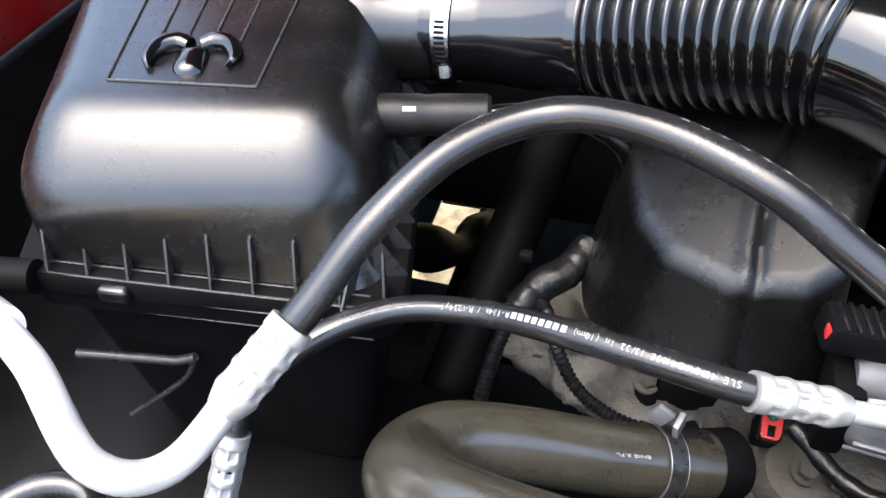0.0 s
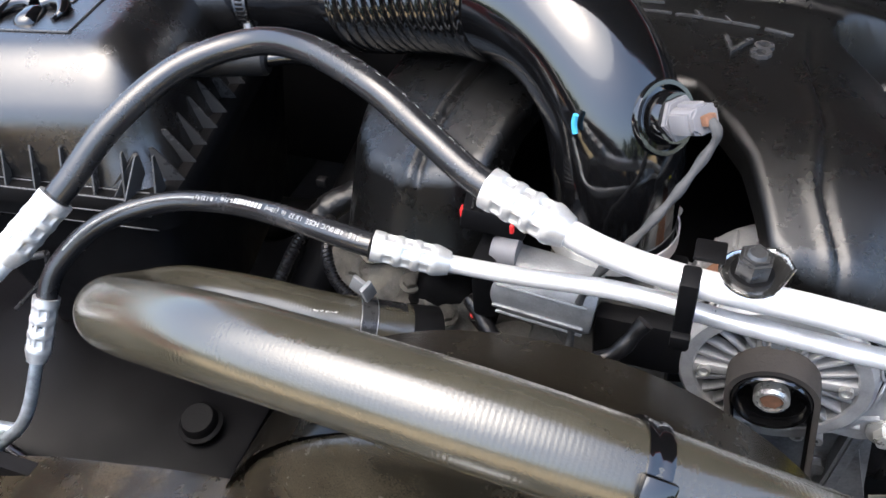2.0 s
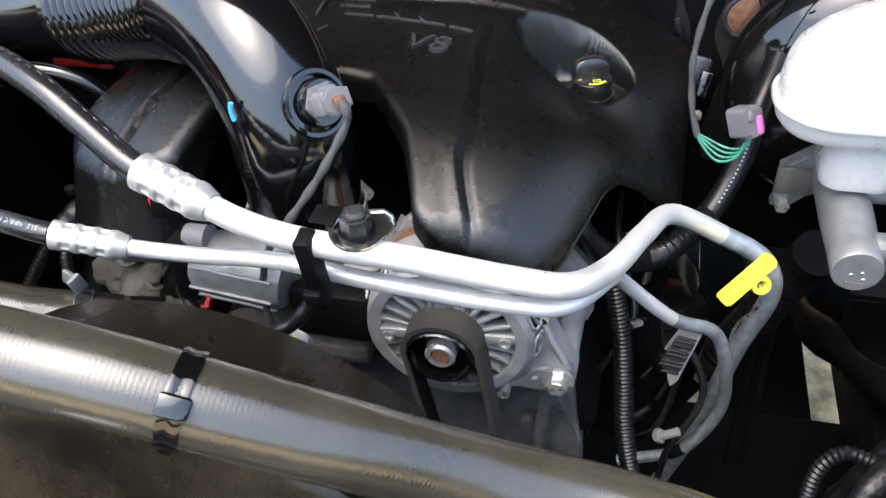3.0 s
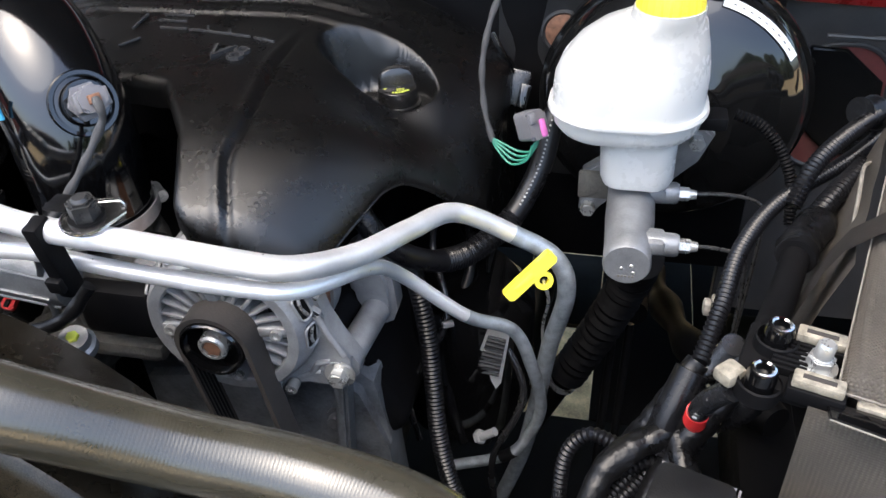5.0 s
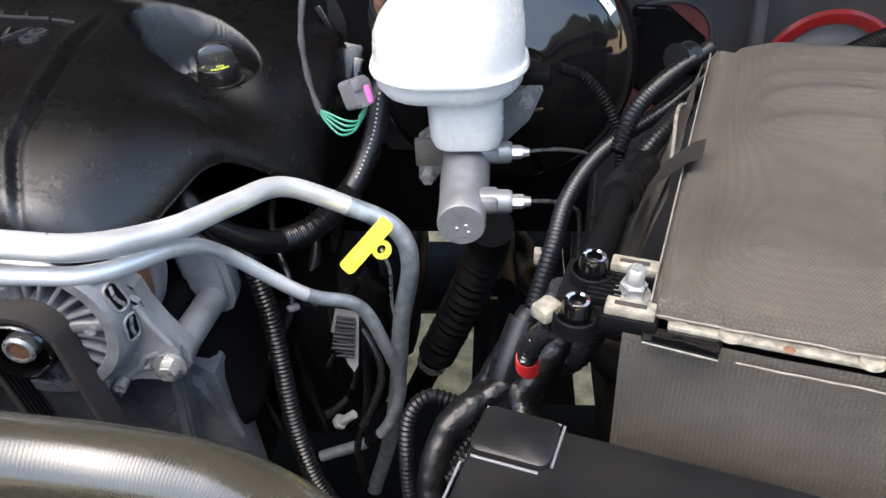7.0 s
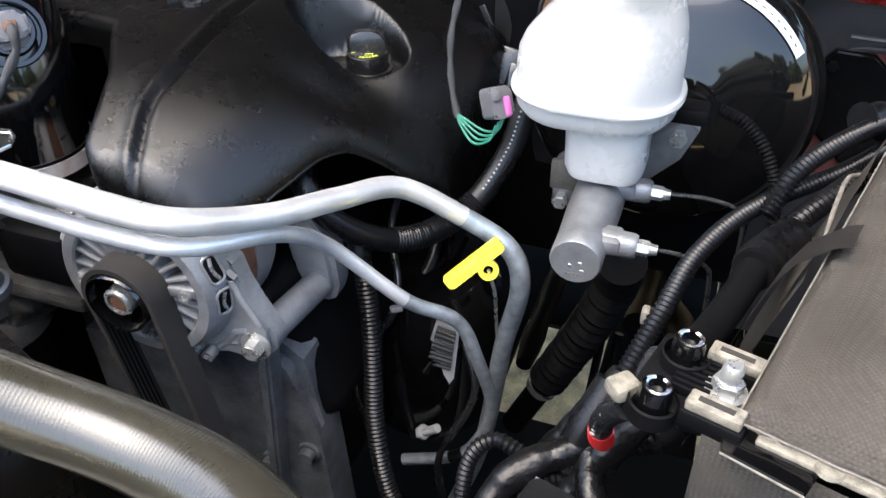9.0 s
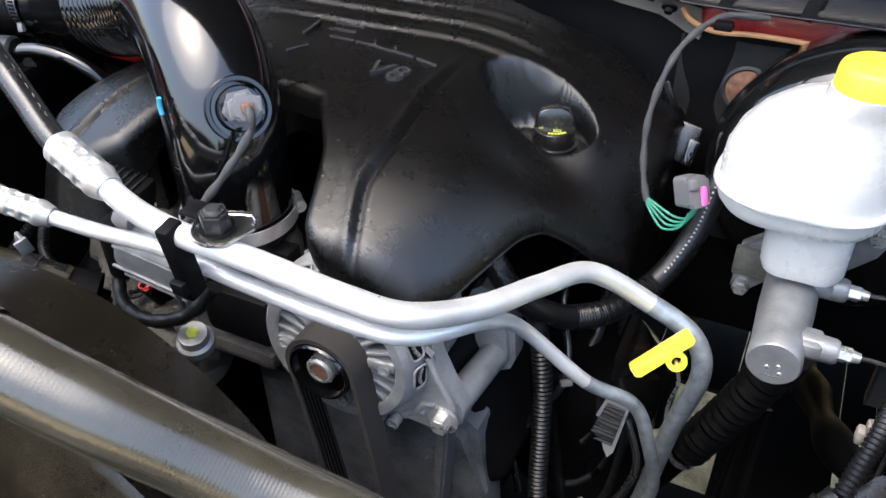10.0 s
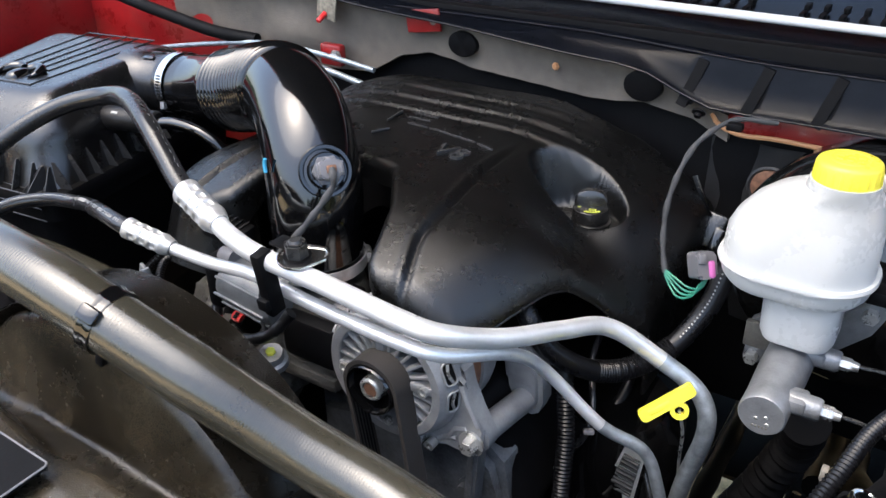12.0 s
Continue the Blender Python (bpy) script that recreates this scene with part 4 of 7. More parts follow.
    nut = part("hex_nut", hexnut(0.0102, 0.016, bolt @ Matrix.Translation((0, 0, 0.002)), None, 0.0018), M_NUT, br, "dark hex nut")
    part("stud_end", lathe([(0, 0.002), (0.0045, 0.002), (0.006, 0)], bolt @ Matrix.Translation((0, 0, 0.018)), 12), M_NUT, nut)
    part("flange", lathe([(0.0, 0), (0.0122, 0), (0.0122, 0.003), (0.0, 0.003)], bolt @ Matrix.Translation((0, 0, 0.001)), 24), M_BLACK, nut)


build_lines()

# ---- radiator hose ----
RAD = [(0.168, 0.305, 1.134), (0.14, 0.2995, 1.1455), (0.10, 0.296, 1.158), (0.045, 0.293, 1.178), (0.0, 0.284, 1.196), (-0.022, 0.258, 1.214), (-0.015, 0.222, 1.245), (0.022, 0.178, 1.285), (0.10, 0.125, 1.328), (0.184, 0.091, 1.338), (0.279, 0.066, 1.327), (0.378, 0.056, 1.287), (0.469, 0.060, 1.233), (0.543, 0.050, 1.210), (0.606, 0.018, 1.210), (0.654, -0.036, 1.218), (0.685, -0.11, 1.222)]


def build_radiator_hose():
    th = thing("radiator_hose", "thick dusty olive-grey rubber radiator hose bent in a loop", "radiator hose", (0.3, 0.074, 1.28))
    part("hose", pipe(RAD, 0.0238, seg=40, n=40, step=0.0008, rfun=lambda s, t: 0.0236 + 0.00007 * math.sin(s / 0.0026 * math.tau) * (0.4 + 0.6 * smooth(-0.2, 0.3, noise.noise(Vector((s * 9, 0, 0)))))), M_TANHOSE, th, sharp=80)
    b = axis((0.318, 0.0615, 1.3125), (0.92, -0.10, -0.37))
    band = part("retaining_band", lathe([(0.0240, -0.006), (0.0258, -0.006), (0.0262, -0.004), (0.0254, -0.0015), (0.0254, 0.0015), (0.0262, 0.004), (0.0258, 0.006), (0.0240, 0.006)], b, 64), M_DUCT, th, "glossy black plastic band clip")
    part("band_lock", block(0.012, 0.008, 0.016, b @ pose(-0.019, 0.019, -0.008, 0, 0, 45), 0.002), M_DUCT, band)
    part("band_stalk", block(0.012, 0.008, 0.03, b @ pose(0.006, -0.024, -0.004, 90, 0, 0), 0.002), M_BLACK, band)
    end = Vector((RAD[0][0] - RAD[1][0], RAD[0][1] - RAD[1][1], RAD[0][2] - RAD[1][2])).normalized()
    at = Vector((0.134, 0.2990, 1.1475))
    clamp = part("spring_clamp", lathe([(0.0240, -0.007), (0.0254, -0.007), (0.0254, 0.007), (0.0240, 0.007)], axis(at, end), 40), M_NUT, th, "dark spring steel hose clamp")
    for d in (-0.0066, 0.0066):
        part("clamp_edge", lathe([(0.0252, d - 0.0005), (0.0256, d), (0.0252, d + 0.0005)], axis(at, end), 40), M_CASTMID, clamp)
    for dx, dy in ((-0.004, 0.012), (0.010, 0.004)):
        part("clamp_ear", block(0.004, 0.012, 0.016, axis(at + Vector((dx, dy, 0.030)), (0.25 - dx * 40, -0.2, 1)), 0.001), M_CASTMID, clamp)
    part("hose_end", pipe([at + end * 0.008, at + end * 0.018, at + end * 0.032], 0.0241, seg=36, smooth=False), M_RUBBER, th, "clean black hose end")
    part("print", lettering("ENG 5.7L", 0.0052, Matrix.Translation((0.112, 0.281, 1.1835)) @ pose(0, 0, 0, 30, 0, 174), 0.0002), M_PRINT, th, "white print ENG 5.7L")


build_radiator_hose()


# ---- fan shroud ----
def build_fan_shroud():
    th = thing("fan_shroud", "black plastic radiator fan shroud with a rounded rim", "fan shroud", T(-0.09, -0.33, 0.7))
    cx, cz, R0 = -0.09, 1.074, 0.208
    bm = bmesh.new()
    n = 96
    prof = [(-0.006, 0.002), (0.0, 0.0), (0.002, -0.012), (0.005, -0.025), (0.008, -0.04), (0.008, -0.055), (0.008, -0.070), (0.008, -0.084)]
    rings = []
    for dr, dy in prof:
        rings.append([bm.verts.new(T(cx + (R0 + dr) * math.cos(k * math.tau / n), -0.318 + dy, cz + (R0 + dr) * math.sin(k * math.tau / n))) for k in range(n)])
    for a, b in zip(rings[:-1], rings[1:]):
        for k in range(n):
            bm.faces.new((a[k], a[(k + 1) % n], b[(k + 1) % n], b[k]))
    bmesh.ops.solidify(bm, geom=bm.faces[:], thickness=0.0025)
    part("shroud_ring", bm, M_SHROUD, th, sharp=60)
    plate = slab(rounded_rect(1.05, 0.62, 0.04), 0, 0.012, TRUCK @ pose(-0.09, -0.402, 0.80, 90), 0.004)
    part("shroud_plate", plate, M_BLACK, th)
    hub = part("fan_hub", lathe([(0, 0), (0.07, 0), (0.07, 0.05), (0, 0.05)], axis(T(cx, -0.36, cz), BACK), 32), M_BLACK, th)
    for k in range(7):
        a = k * math.tau / 7
        part("fan_blade", slab([(0.06, -0.03), (0.19, -0.045), (0.19, 0.03), (0.06, 0.02)], 0, 0.004, axis(T(cx, -0.345, cz), BACK) @ pose(0, 0, 0, 0, 0, math.degrees(a)) @ pose(0, 0, 0, 22, 0, 0), 0.001), M_BLACK, th)
    return th


build_fan_shroud()


# ---- engine front ----
AF = Matrix.Translation(T(0.0485, -0.219, 1.1515)) @ Matrix((RIGHT, Vector((0, 0, 1)), -BACK)).transposed().to_4x4()


def build_engine_block():
    th = thing("engine_block", "dark dusty cast engine block below the cover", "engine", T(-0.08, 0.05, 0.7))
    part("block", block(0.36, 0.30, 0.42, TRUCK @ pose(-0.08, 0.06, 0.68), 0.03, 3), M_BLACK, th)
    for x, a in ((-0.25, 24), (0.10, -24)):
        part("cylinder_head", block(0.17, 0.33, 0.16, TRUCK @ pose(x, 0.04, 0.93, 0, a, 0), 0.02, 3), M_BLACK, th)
    # rough castings left of the front: head end and thermostat neck
    for x, y, z, r in ((-0.36, -0.02, 1.02, 0.055), (-0.31, -0.06, 1.03, 0.05), (-0.25, -0.10, 1.045, 0.05), (-0.20, -0.13, 1.055, 0.042), (-0.15, -0.14, 1.06, 0.045), (-0.32, 0.02, 1.04, 0.05)):
        b2 = bmesh.new()
        bmesh.ops.create_icosphere(b2, subdivisions=4, radius=r)
        for v in b2.verts:
            v.co.z *= 0.75
            v.co += v.co.normalized() * (0.012 * noise.noise(v.co * 38 + Vector((x * 50, y, 0))) + 0.004 * noise.noise(v.co * 120))
        bmesh.ops.transform(b2, matrix=TRUCK @ pose(x, y, z), verts=b2.verts)
        part("casting_lobe", b2, M_CASTDARK, th, "dusty grey casting")
    for x, y, z in ((-0.335, -0.075, 1.076), (-0.275, -0.115, 1.088), (-0.225, -0.150, 1.093), (-0.16, -0.175, 1.098), (-0.30, -0.03, 1.080), (-0.20, -0.095, 1.09)):
        hb = part("head_bolt", lathe([(0, 0), (0.011, 0), (0.011, 0.003), (0, 0.003)], axis(T(x, y, z), (0.1, -0.35, 1)), 18), M_CASTDARK, th, "dusty flange bolt")
        part("bolt_hex", hexnut(0.0075, 0.007, axis(T(x, y, z), (0.1, -0.35, 1)) @ Matrix.Translation((0, 0, 0.003)), None), M_CASTDARK, hb)
    part("thermostat_neck", lathe([(0.0245, 0), (0.0245, 0.03), (0.022, 0.034), (0.0, 0.034)], axis((0.190, 0.314, 1.122), (-0.045, -0.014, 0.018)), 24), M_BLACK, th, "black thermostat outlet")
    part("thermostat_housing", lathe([(0.05, -0.03), (0.045, -0.01), (0.030, 0.004), (0.024, 0.006), (0.022, 0.001), (0, 0.0)], axis(T(-0.165, -0.165, 1.060), (0.1, -0.3, 1)), 28), M_CASTDARK, th, "dusty cast housing")
    # timing cover and lower front
    out = [(-0.10, 0.62), (0.150, 0.62), (0.165, 0.80), (0.158, 0.96), (0.146, 1.04), (0.115, 1.066), (0.06, 1.04), (0.0, 1.05), (-0.10, 1.03)]
    part("timing_cover", slab(out, 0.10, 0.14, Matrix.Translation(T(0, 0, 0)) @ Matrix((RIGHT, Vector((0, 0, 1)), -BACK)).transposed().to_4x4(), 0.012), M_TIMING, th, "dark grey cast front cover")
    for x, z in ((0.11, 1.0), (0.145, 0.93), (0.10, 0.90), (0.155, 0.84), (0.07, 0.86), (0.13, 0.78)):
        b = part("cover_bolt", lathe([(0.011, 0), (0.011, 0.004), (0.0075, 0.004), (0.0075, 0.012), (0, 0.012)], axis(T(x, -0.14, z), -BACK), 14), M_TIMING, th)
    part("rib", slab([(0, 0), (0.012, 0), (0.03, 0.22), (0.018, 0.22)], 0, 0.02, AF @ pose(0.055, -0.30, -0.078), 0.003), M_TIMING, th)
    bolt = axis((0.322, 0.255, 1.138), (0.1, -0.3, 1))
    b = part("paint_marked_bolt", lathe([(0, 0), (0.016, 0), (0.016, 0.008), (0.013, 0.010), (0.012, 0.018), (0, 0.018)], bolt, 24), M_CASTMID, th, "flange bolt with yellow paint mark")
    part("mark", hexnut(0.0052, 0.004, bolt @ Matrix.Translation((0, 0, 0.0175)), None), M_YPRINT, b)


build_engine_block()


def build_alternator():
    AH = AF @ Matrix.Translation((0, 0, 0.010)) @ Matrix.Diagonal((1.04, 1.04, 1, 1))
    th = thing("alternator", "cast aluminium alternator with slotted face and belt pulley", "alternator", AF @ Vector((0, -0.06, -0.08)))
    part("rear_housing", lathe([(0, -0.140), (0.056, -0.140), (0.068, -0.130), (0.0715, -0.118), (0.0715, -0.098), (0.0, -0.098)], AH, 48), M_CAST, th)
    part("stator", lathe([(0.0, -0.098), (0.0685, -0.098), (0.0685, -0.076), (0.0, -0.076)], AH, 48), M_RUST, th, "dark laminated stator ring")
    part("front_ring", lathe([(0.0535, -0.058), (0.0535, -0.036), (0.055, -0.0345), (0.0630, -0.0345), (0.0655, -0.037), (0.0700, -0.051), (0.0728, -0.062), (0.0735, -0.070), (0.0725, -0.077), (0.069, -0.077)], AH, 64), M_CAST, th)
    part("dark_core", lathe([(0.0, -0.0585), (0.058, -0.0585), (0.058, -0.070), (0, -0.070)], AH, 40), M_BLACK, th)
    part("hub", lathe([(0, -0.034), (0.027, -0.034), (0.0295, -0.036), (0.0300, -0.040), (0.0300, -0.06), (0, -0.06)], AH, 48), M_CAST, th)
    for k in range(24):
        a = 360 / 24 * k + 5
        if k % 6 == 0:
            part("spoke", block(0.026, 0.0095, 0.018, AH @ pose(0, 0, 0, 0, 0, a) @ pose(0.0415, 0, -0.0525), 0.002), M_CAST, th)
            part("face_screw", lathe([(0, 0), (0.0048, 0), (0.0048, 0.004), (0.003, 0.004), (0.0025, 0.002), (0, 0.002)], AH @ pose(0, 0, 0, 0, 0, a) @ pose(0.0465, 0, -0.0345), 14), M_STEEL, th)
        else:
            part("spoke", block(0.026, 0.0032, 0.010, AH @ pose(0, 0, 0, 0, 0, a) @ pose(0.0415, 0, -0.0465), 0.001), M_CAST, th)
    for k in range(14):
        a = 20 + 13 * k
        part("cooling_fin", block(0.007, 0.0028, 0.020, AH @ pose(0, 0, 0, 0, 0, a) @ pose(0.0715, 0, -0.119), 0.0008), M_CAST, th)
    # windows in the shoulder with the winding seen inside
    cone = Matrix(((0, -0.306, 0.952, 0.0692), (1, 0, 0, 0), (0, 0.952, 0.306, -0.0472), (0, 0, 0, 1)))
    for a in (-4, 20, 44, 68, 92, 116, 140, 164, 188):
        f = AH @ pose(0, 0, 0, 0, 0, a) @ cone
        w = part("vent_window", slab(rounded_rect(0.022, 0.013, 0.005), -0.004, 0.0006, f), M_BLACK, th)
        part("window_rim", pipe([f @ Vector((x, y, 0.0008)) for x, y in rounded_rect(0.0225, 0.0135, 0.005) + [(0.01125, 0.00175)]], 0.0013, seg=6, smooth=False), M_CAST, th)
        part("winding_bar", pipe([f @ Vector(p) for p in ((-0.009, -0.001, 0.0010), (0.0, 0.0015, 0.0012), (0.009, -0.001, 0.0010))], 0.0016, seg=8), M_STEEL, w)
    # mounting arm and ear
    arm = [(0.071, 0.026), (0.076, 0.022), (0.080, 0.004), (0.089, -0.018), (0.099, -0.036), (0.104, -0.046), (0.103, -0.058), (0.096, -0.066), (0.087, -0.067), (0.078, -0.062), (0.070, -0.064), (0.058, -0.074), (0.044, -0.080), (0.026, -0.079), (0.020, -0.070), (0.038, -0.065), (0.056, -0.051), (0.067, -0.031), (0.073, -0.010), (0.0735, 0.008)]
    part("mounting_arm", slab(arm, -0.066, -0.044, AF, 0.006), M_CAST, th)
    for q in ([(0.062, -0.058), (0.070, -0.044), (0.082, -0.040)], [(0.050, -0.066), (0.060, -0.058), (0.072, -0.055)], [(0.076, 0.010), (0.083, -0.010), (0.094, -0.032)]):
        part("arm_rib", pipe([AF @ Vector((x, y, -0.0445)) for x, y in q], 0.0032, seg=10, smooth=False), M_CAST, th)
    for x, y in ((0.030, -0.070), (0.044, -0.071)):
        part("arm_screw", lathe([(0, 0), (0.0055, 0), (0.0055, 0.010), (0.003, 0.010), (0.0025, 0.006), (0, 0.006)], AF @ pose(x, y, -0.043), 12), M_STEEL, th)
    e = AF @ pose(0.089, -0.052, -0.043)
    bolt = part("ear_bolt", lathe([(0, 0), (0.0135, 0), (0.0135, 0.003), (0.0, 0.003)], e, 28), M_STEEL, th, "bright hex flange bolt")
    part("bolt_head", hexnut(0.0088, 0.009, e @ Matrix.Translation((0, 0, 0.003)), None, 0.0012), M_STEEL, bolt)
    ps = [(0.089, -0.052, -0.06), (0.089, -0.064, -0.12), (0.089, -0.076, -0.18)]
    part("spacer_tube", pipe([AF @ Vector(p) for p in ps], 0.0135, seg=24), M_CAST, th)
    part("rear_bracket", slab([(0.060, -0.02), (0.064, -0.004), (0.074, 0.004), (0.088, 0.0), (0.100, -0.016), (0.107, -0.036), (0.109, -0.07), (0.104, -0.085), (0.096, -0.09), (0.07, -0.09)], -0.170, -0.145, AF, 0.006), M_CAST, th)
    # pulley
    pu = part("pulley", lathe([(0, -0.030), (0.0255, -0.030), (0.0275, -0.028), (0.0275, -0.003), (0.026, 0.0), (0.0243, -0.001), (0.0235, -0.008), (0.0135, -0.012), (0, -0.012)], AF, 48), M_DUCT, th, "black belt pulley")
    nut = part("pulley_nut", lathe([(0, -0.013), (0.0125, -0.013), (0.0125, -0.004), (0.0105, -0.002), (0.0085, -0.002), (0.0085, -0.006), (0, -0.006)], AF, 28), M_STEEL, pu, "bright steel nut ring")
    part("rust_core", hexnut(0.0082, 0.0025, AF @ Matrix.Translation((0, 0, -0.0058)), None, 0.0005), M_RUST, pu, "rusty shaft end")
    # belt
    bt = thing("drive_belt", "black ribbed drive belt round the alternator pulley", "belt", AF @ Vector((0.03, -0.2, -0.015)))
    pts = [(0.070, -0.34)]
    for k in range(61):
        a = radians(8 + 186 * k / 60)
        pts.append((0.028 * math.cos(a), 0.028 * math.sin(a)))
    pts.append((0.022, -0.34))
    fb = bmesh.new()
    rows = []
    n = len(pts)
    for i, (x, y) in enumerate(pts):
        p0, p1 = pts[max(0, i - 1)], pts[min(n - 1, i + 1)]
        t = Vector((p1[0] - p0[0], p1[1] - p0[1])).normalized()
        nx, ny = t.y, -t.x
        rows.append([fb.verts.new(AF @ Vector((x + nx * o, y + ny * o, z))) for o, z in ((0, -0.003), (0.0042, -0.003), (0.0042, -0.027), (0, -0.027))])
    for a, b in zip(rows[:-1], rows[1:]):
        for k in range(4):
            fb.faces.new((a[k], a[(k + 1) % 4], b[(k + 1) % 4], b[k]))
    part("belt_back", fb, M_STRAP, bt)
    for z in (-0.006, -0.010, -0.014, -0.018, -0.022):
        part("belt_rib", pipe([AF @ Vector((x * 0.985, y * 0.985 if y > -0.1 else y, z)) for x, y in pts], 0.0011, seg=6, smooth=False), M_BLACK, bt)


build_alternator()


def build_throttle_body():
    th = thing("throttle_body", "grey cast throttle body with a motor drum and black plug", "throttle body", T(-0.085, -0.126, 1.1))
    part("throat", lathe([(0.050, 0.0), (0.050, 0.07), (0.046, 0.085), (0.0, 0.085)], TRUCK @ pose(-0.085, -0.126, 1.105), 40), M_CASTDARK, th)
    part("mount_plate", block(0.12, 0.12, 0.02, TRUCK @ pose(-0.085, -0.126, 1.09), 0.008), M_CASTDARK, th)
    part("motor_drum", lathe([(0, 0), (0.020, 0), (0.024, 0.004), (0.027, 0.012), (0.027, 0.075), (0.025, 0.080), (0, 0.080)], axis(T(-0.163, -0.186, 1.196), RIGHT + Vector((0, 0, -0.12))), 32), M_CASTMID, th, "grey motor drum")
    for k in range(4):
        part("drum_rib", block(0.07, 0.003, 0.003, axis(T(-0.163, -0.186, 1.196), RIGHT + Vector((0, 0, -0.12))) @ pose(0, 0, 0, 0, 0, 40 * k + 150) @ pose(0.0265, 0, 0.04, 0, 90, 0), 0.001), M_CASTMID, th)
    part("motor_nose", lathe([(0, 0), (0.010, 0), (0.012, 0.004), (0.012, 0.02), (0, 0.02)], axis(T(-0.165, -0.188, 1.222), RIGHT), 20), M_GREY, th)
    part("side_cap", block(0.020, 0.055, 0.060, TRUCK @ pose(-0.168, -0.18, 1.165), 0.005), M_BLACK, th)
    part("gear_cover", block(0.07, 0.02, 0.05, TRUCK @ pose(-0.05, -0.185, 1.13), 0.006), M_BLACK, th)
    plug = part("plug", block(0.05, 0.026, 0.020, TRUCK @ pose(-0.168, -0.176, 1.236, 0, 12, 10), 0.003), M_BLACK, th, "black electrical plug with red locks")
    for k in range(6):
        part("plug_ridge", block(0.0022, 0.024, 0.003, TRUCK @ pose(-0.168, -0.176, 1.236, 0, 12, 10) @ pose(-0.018 + 0.007 * k, 0, 0.019), 0.0006), M_LID, plug)
    for dx in (-0.02, 0.018):
        part("lock", block(0.003, 0.007, 0.008, TRUCK @ pose(-0.168 + dx, -0.186, 1.245 - dx * 0.2), 0.001), M_RED, plug, "red lock tab")
    part("vacuum_port", lathe([(0.0, 0.035), (0.009, 0.035), (0.011, 0.032), (0.011, 0.0)], axis(T(-0.055, -0.15, 1.172), (0.9, -0.35, 0.0)), 18), M_GREY, th)
    part("side_sensor", block(0.02, 0.02, 0.03, TRUCK @ pose(-0.035, -0.135, 1.165), 0.003), M_BLACK, th)


build_throttle_body()


def build_red_plug():
    th = thing("coil_plug", "bright red locked plug on a black sensor", "plug", (0.229, 0.34, 1.09))
    m = axis((0.2285, 0.349, 1.1115), (-0.15, -0.45, 0.9))
    part("body", slab(rounded_rect(0.017, 0.022, 0.004), -0.02, 0.012, m, 0.002), M_BLACK, th)
    red = part("lock_frame", slab(rounded_rect(0.014, 0.019, 0.004), 0.012, 0.017, m, 0.0015), M_RED, th, "red lock frame")
    part("slot", block(0.005, 0.008, 0.002, m @ pose(0, -0.004, 0.0165), 0.0005), M_BLACK, red)
    part("seal", lathe([(0, 0.003), (0.003, 0.003), (0.004, 0)], m @ pose(0.0, 0.007, 0.017), 12), M_GREEN, red)
    th2 = thing("coil_boss", "dusty cast boss around a bolt", "casting", (0.25, 0.33, 1.06))
    part("boss", lathe([(0.035, 0), (0.033, 0.02), (0.028, 0.026), (0.0, 0.028)], axis((0.255, 0.335, 1.065), (0, -0.3, 1)), 28), M_CASTDARK, th2)


build_red_plug()


# ---- brake ----
def build_brake_booster():
    th = thing("brake_booster", "glossy black round steel brake booster on the firewall", "brake booster", T(0.402, 0.26, 1.06))
    m = axis(T(0.402, 0.262, 1.185), -BACK)
    part("rear_shell", lathe([(0, 0), (0.115, 0), (0.134, 0.012), (0.139, 0.03), (0.139, 0.062), (0.0, 0.062)], m, 64), M_BOOST, th)
    part("rolled_edge", lathe([(0.136, 0.060), (0.1425, 0.060), (0.1435, 0.064), (0.1425, 0.069), (0.136, 0.069)], m, 64), M_BOOST, th)
    part("front_shell", lathe([(0.138, 0.064), (0.137, 0.078), (0.130, 0.092), (0.118, 0.104), (0.100, 0.114), (0.072, 0.122), (0.060, 0.128), (0.046, 0.134), (0, 0.135)], m, 64), M_BOOST, th)
    lab = bmesh.new()
    rows = []
    for i in range(15):
        a = radians(32 + 42 * i / 14)
        rows.append([lab.verts.new(m @ Vector((r * math.cos(a), -r * math.sin(a) * -1, h))) for r, h in ((0.1315, 0.0915), (0.1245, 0.0998))])
    for a, b in zip(rows[:-1], rows[1:]):
        lab.faces.new((a[0], a[1], b[1], b[0]))
    label = part("label_strip", lab, M_LABEL, th, "narrow white label strip")
    for k in range(9):
        a = 37 + 4 * k
        part("bar", block(0.0012, 0.0035, 0.0002, m @ pose(0, 0, 0, 0, 0, a) @ pose(0.1282, 0, 0.0962, 0, 50, 0), 0), M_INK, label)


build_brake_booster()


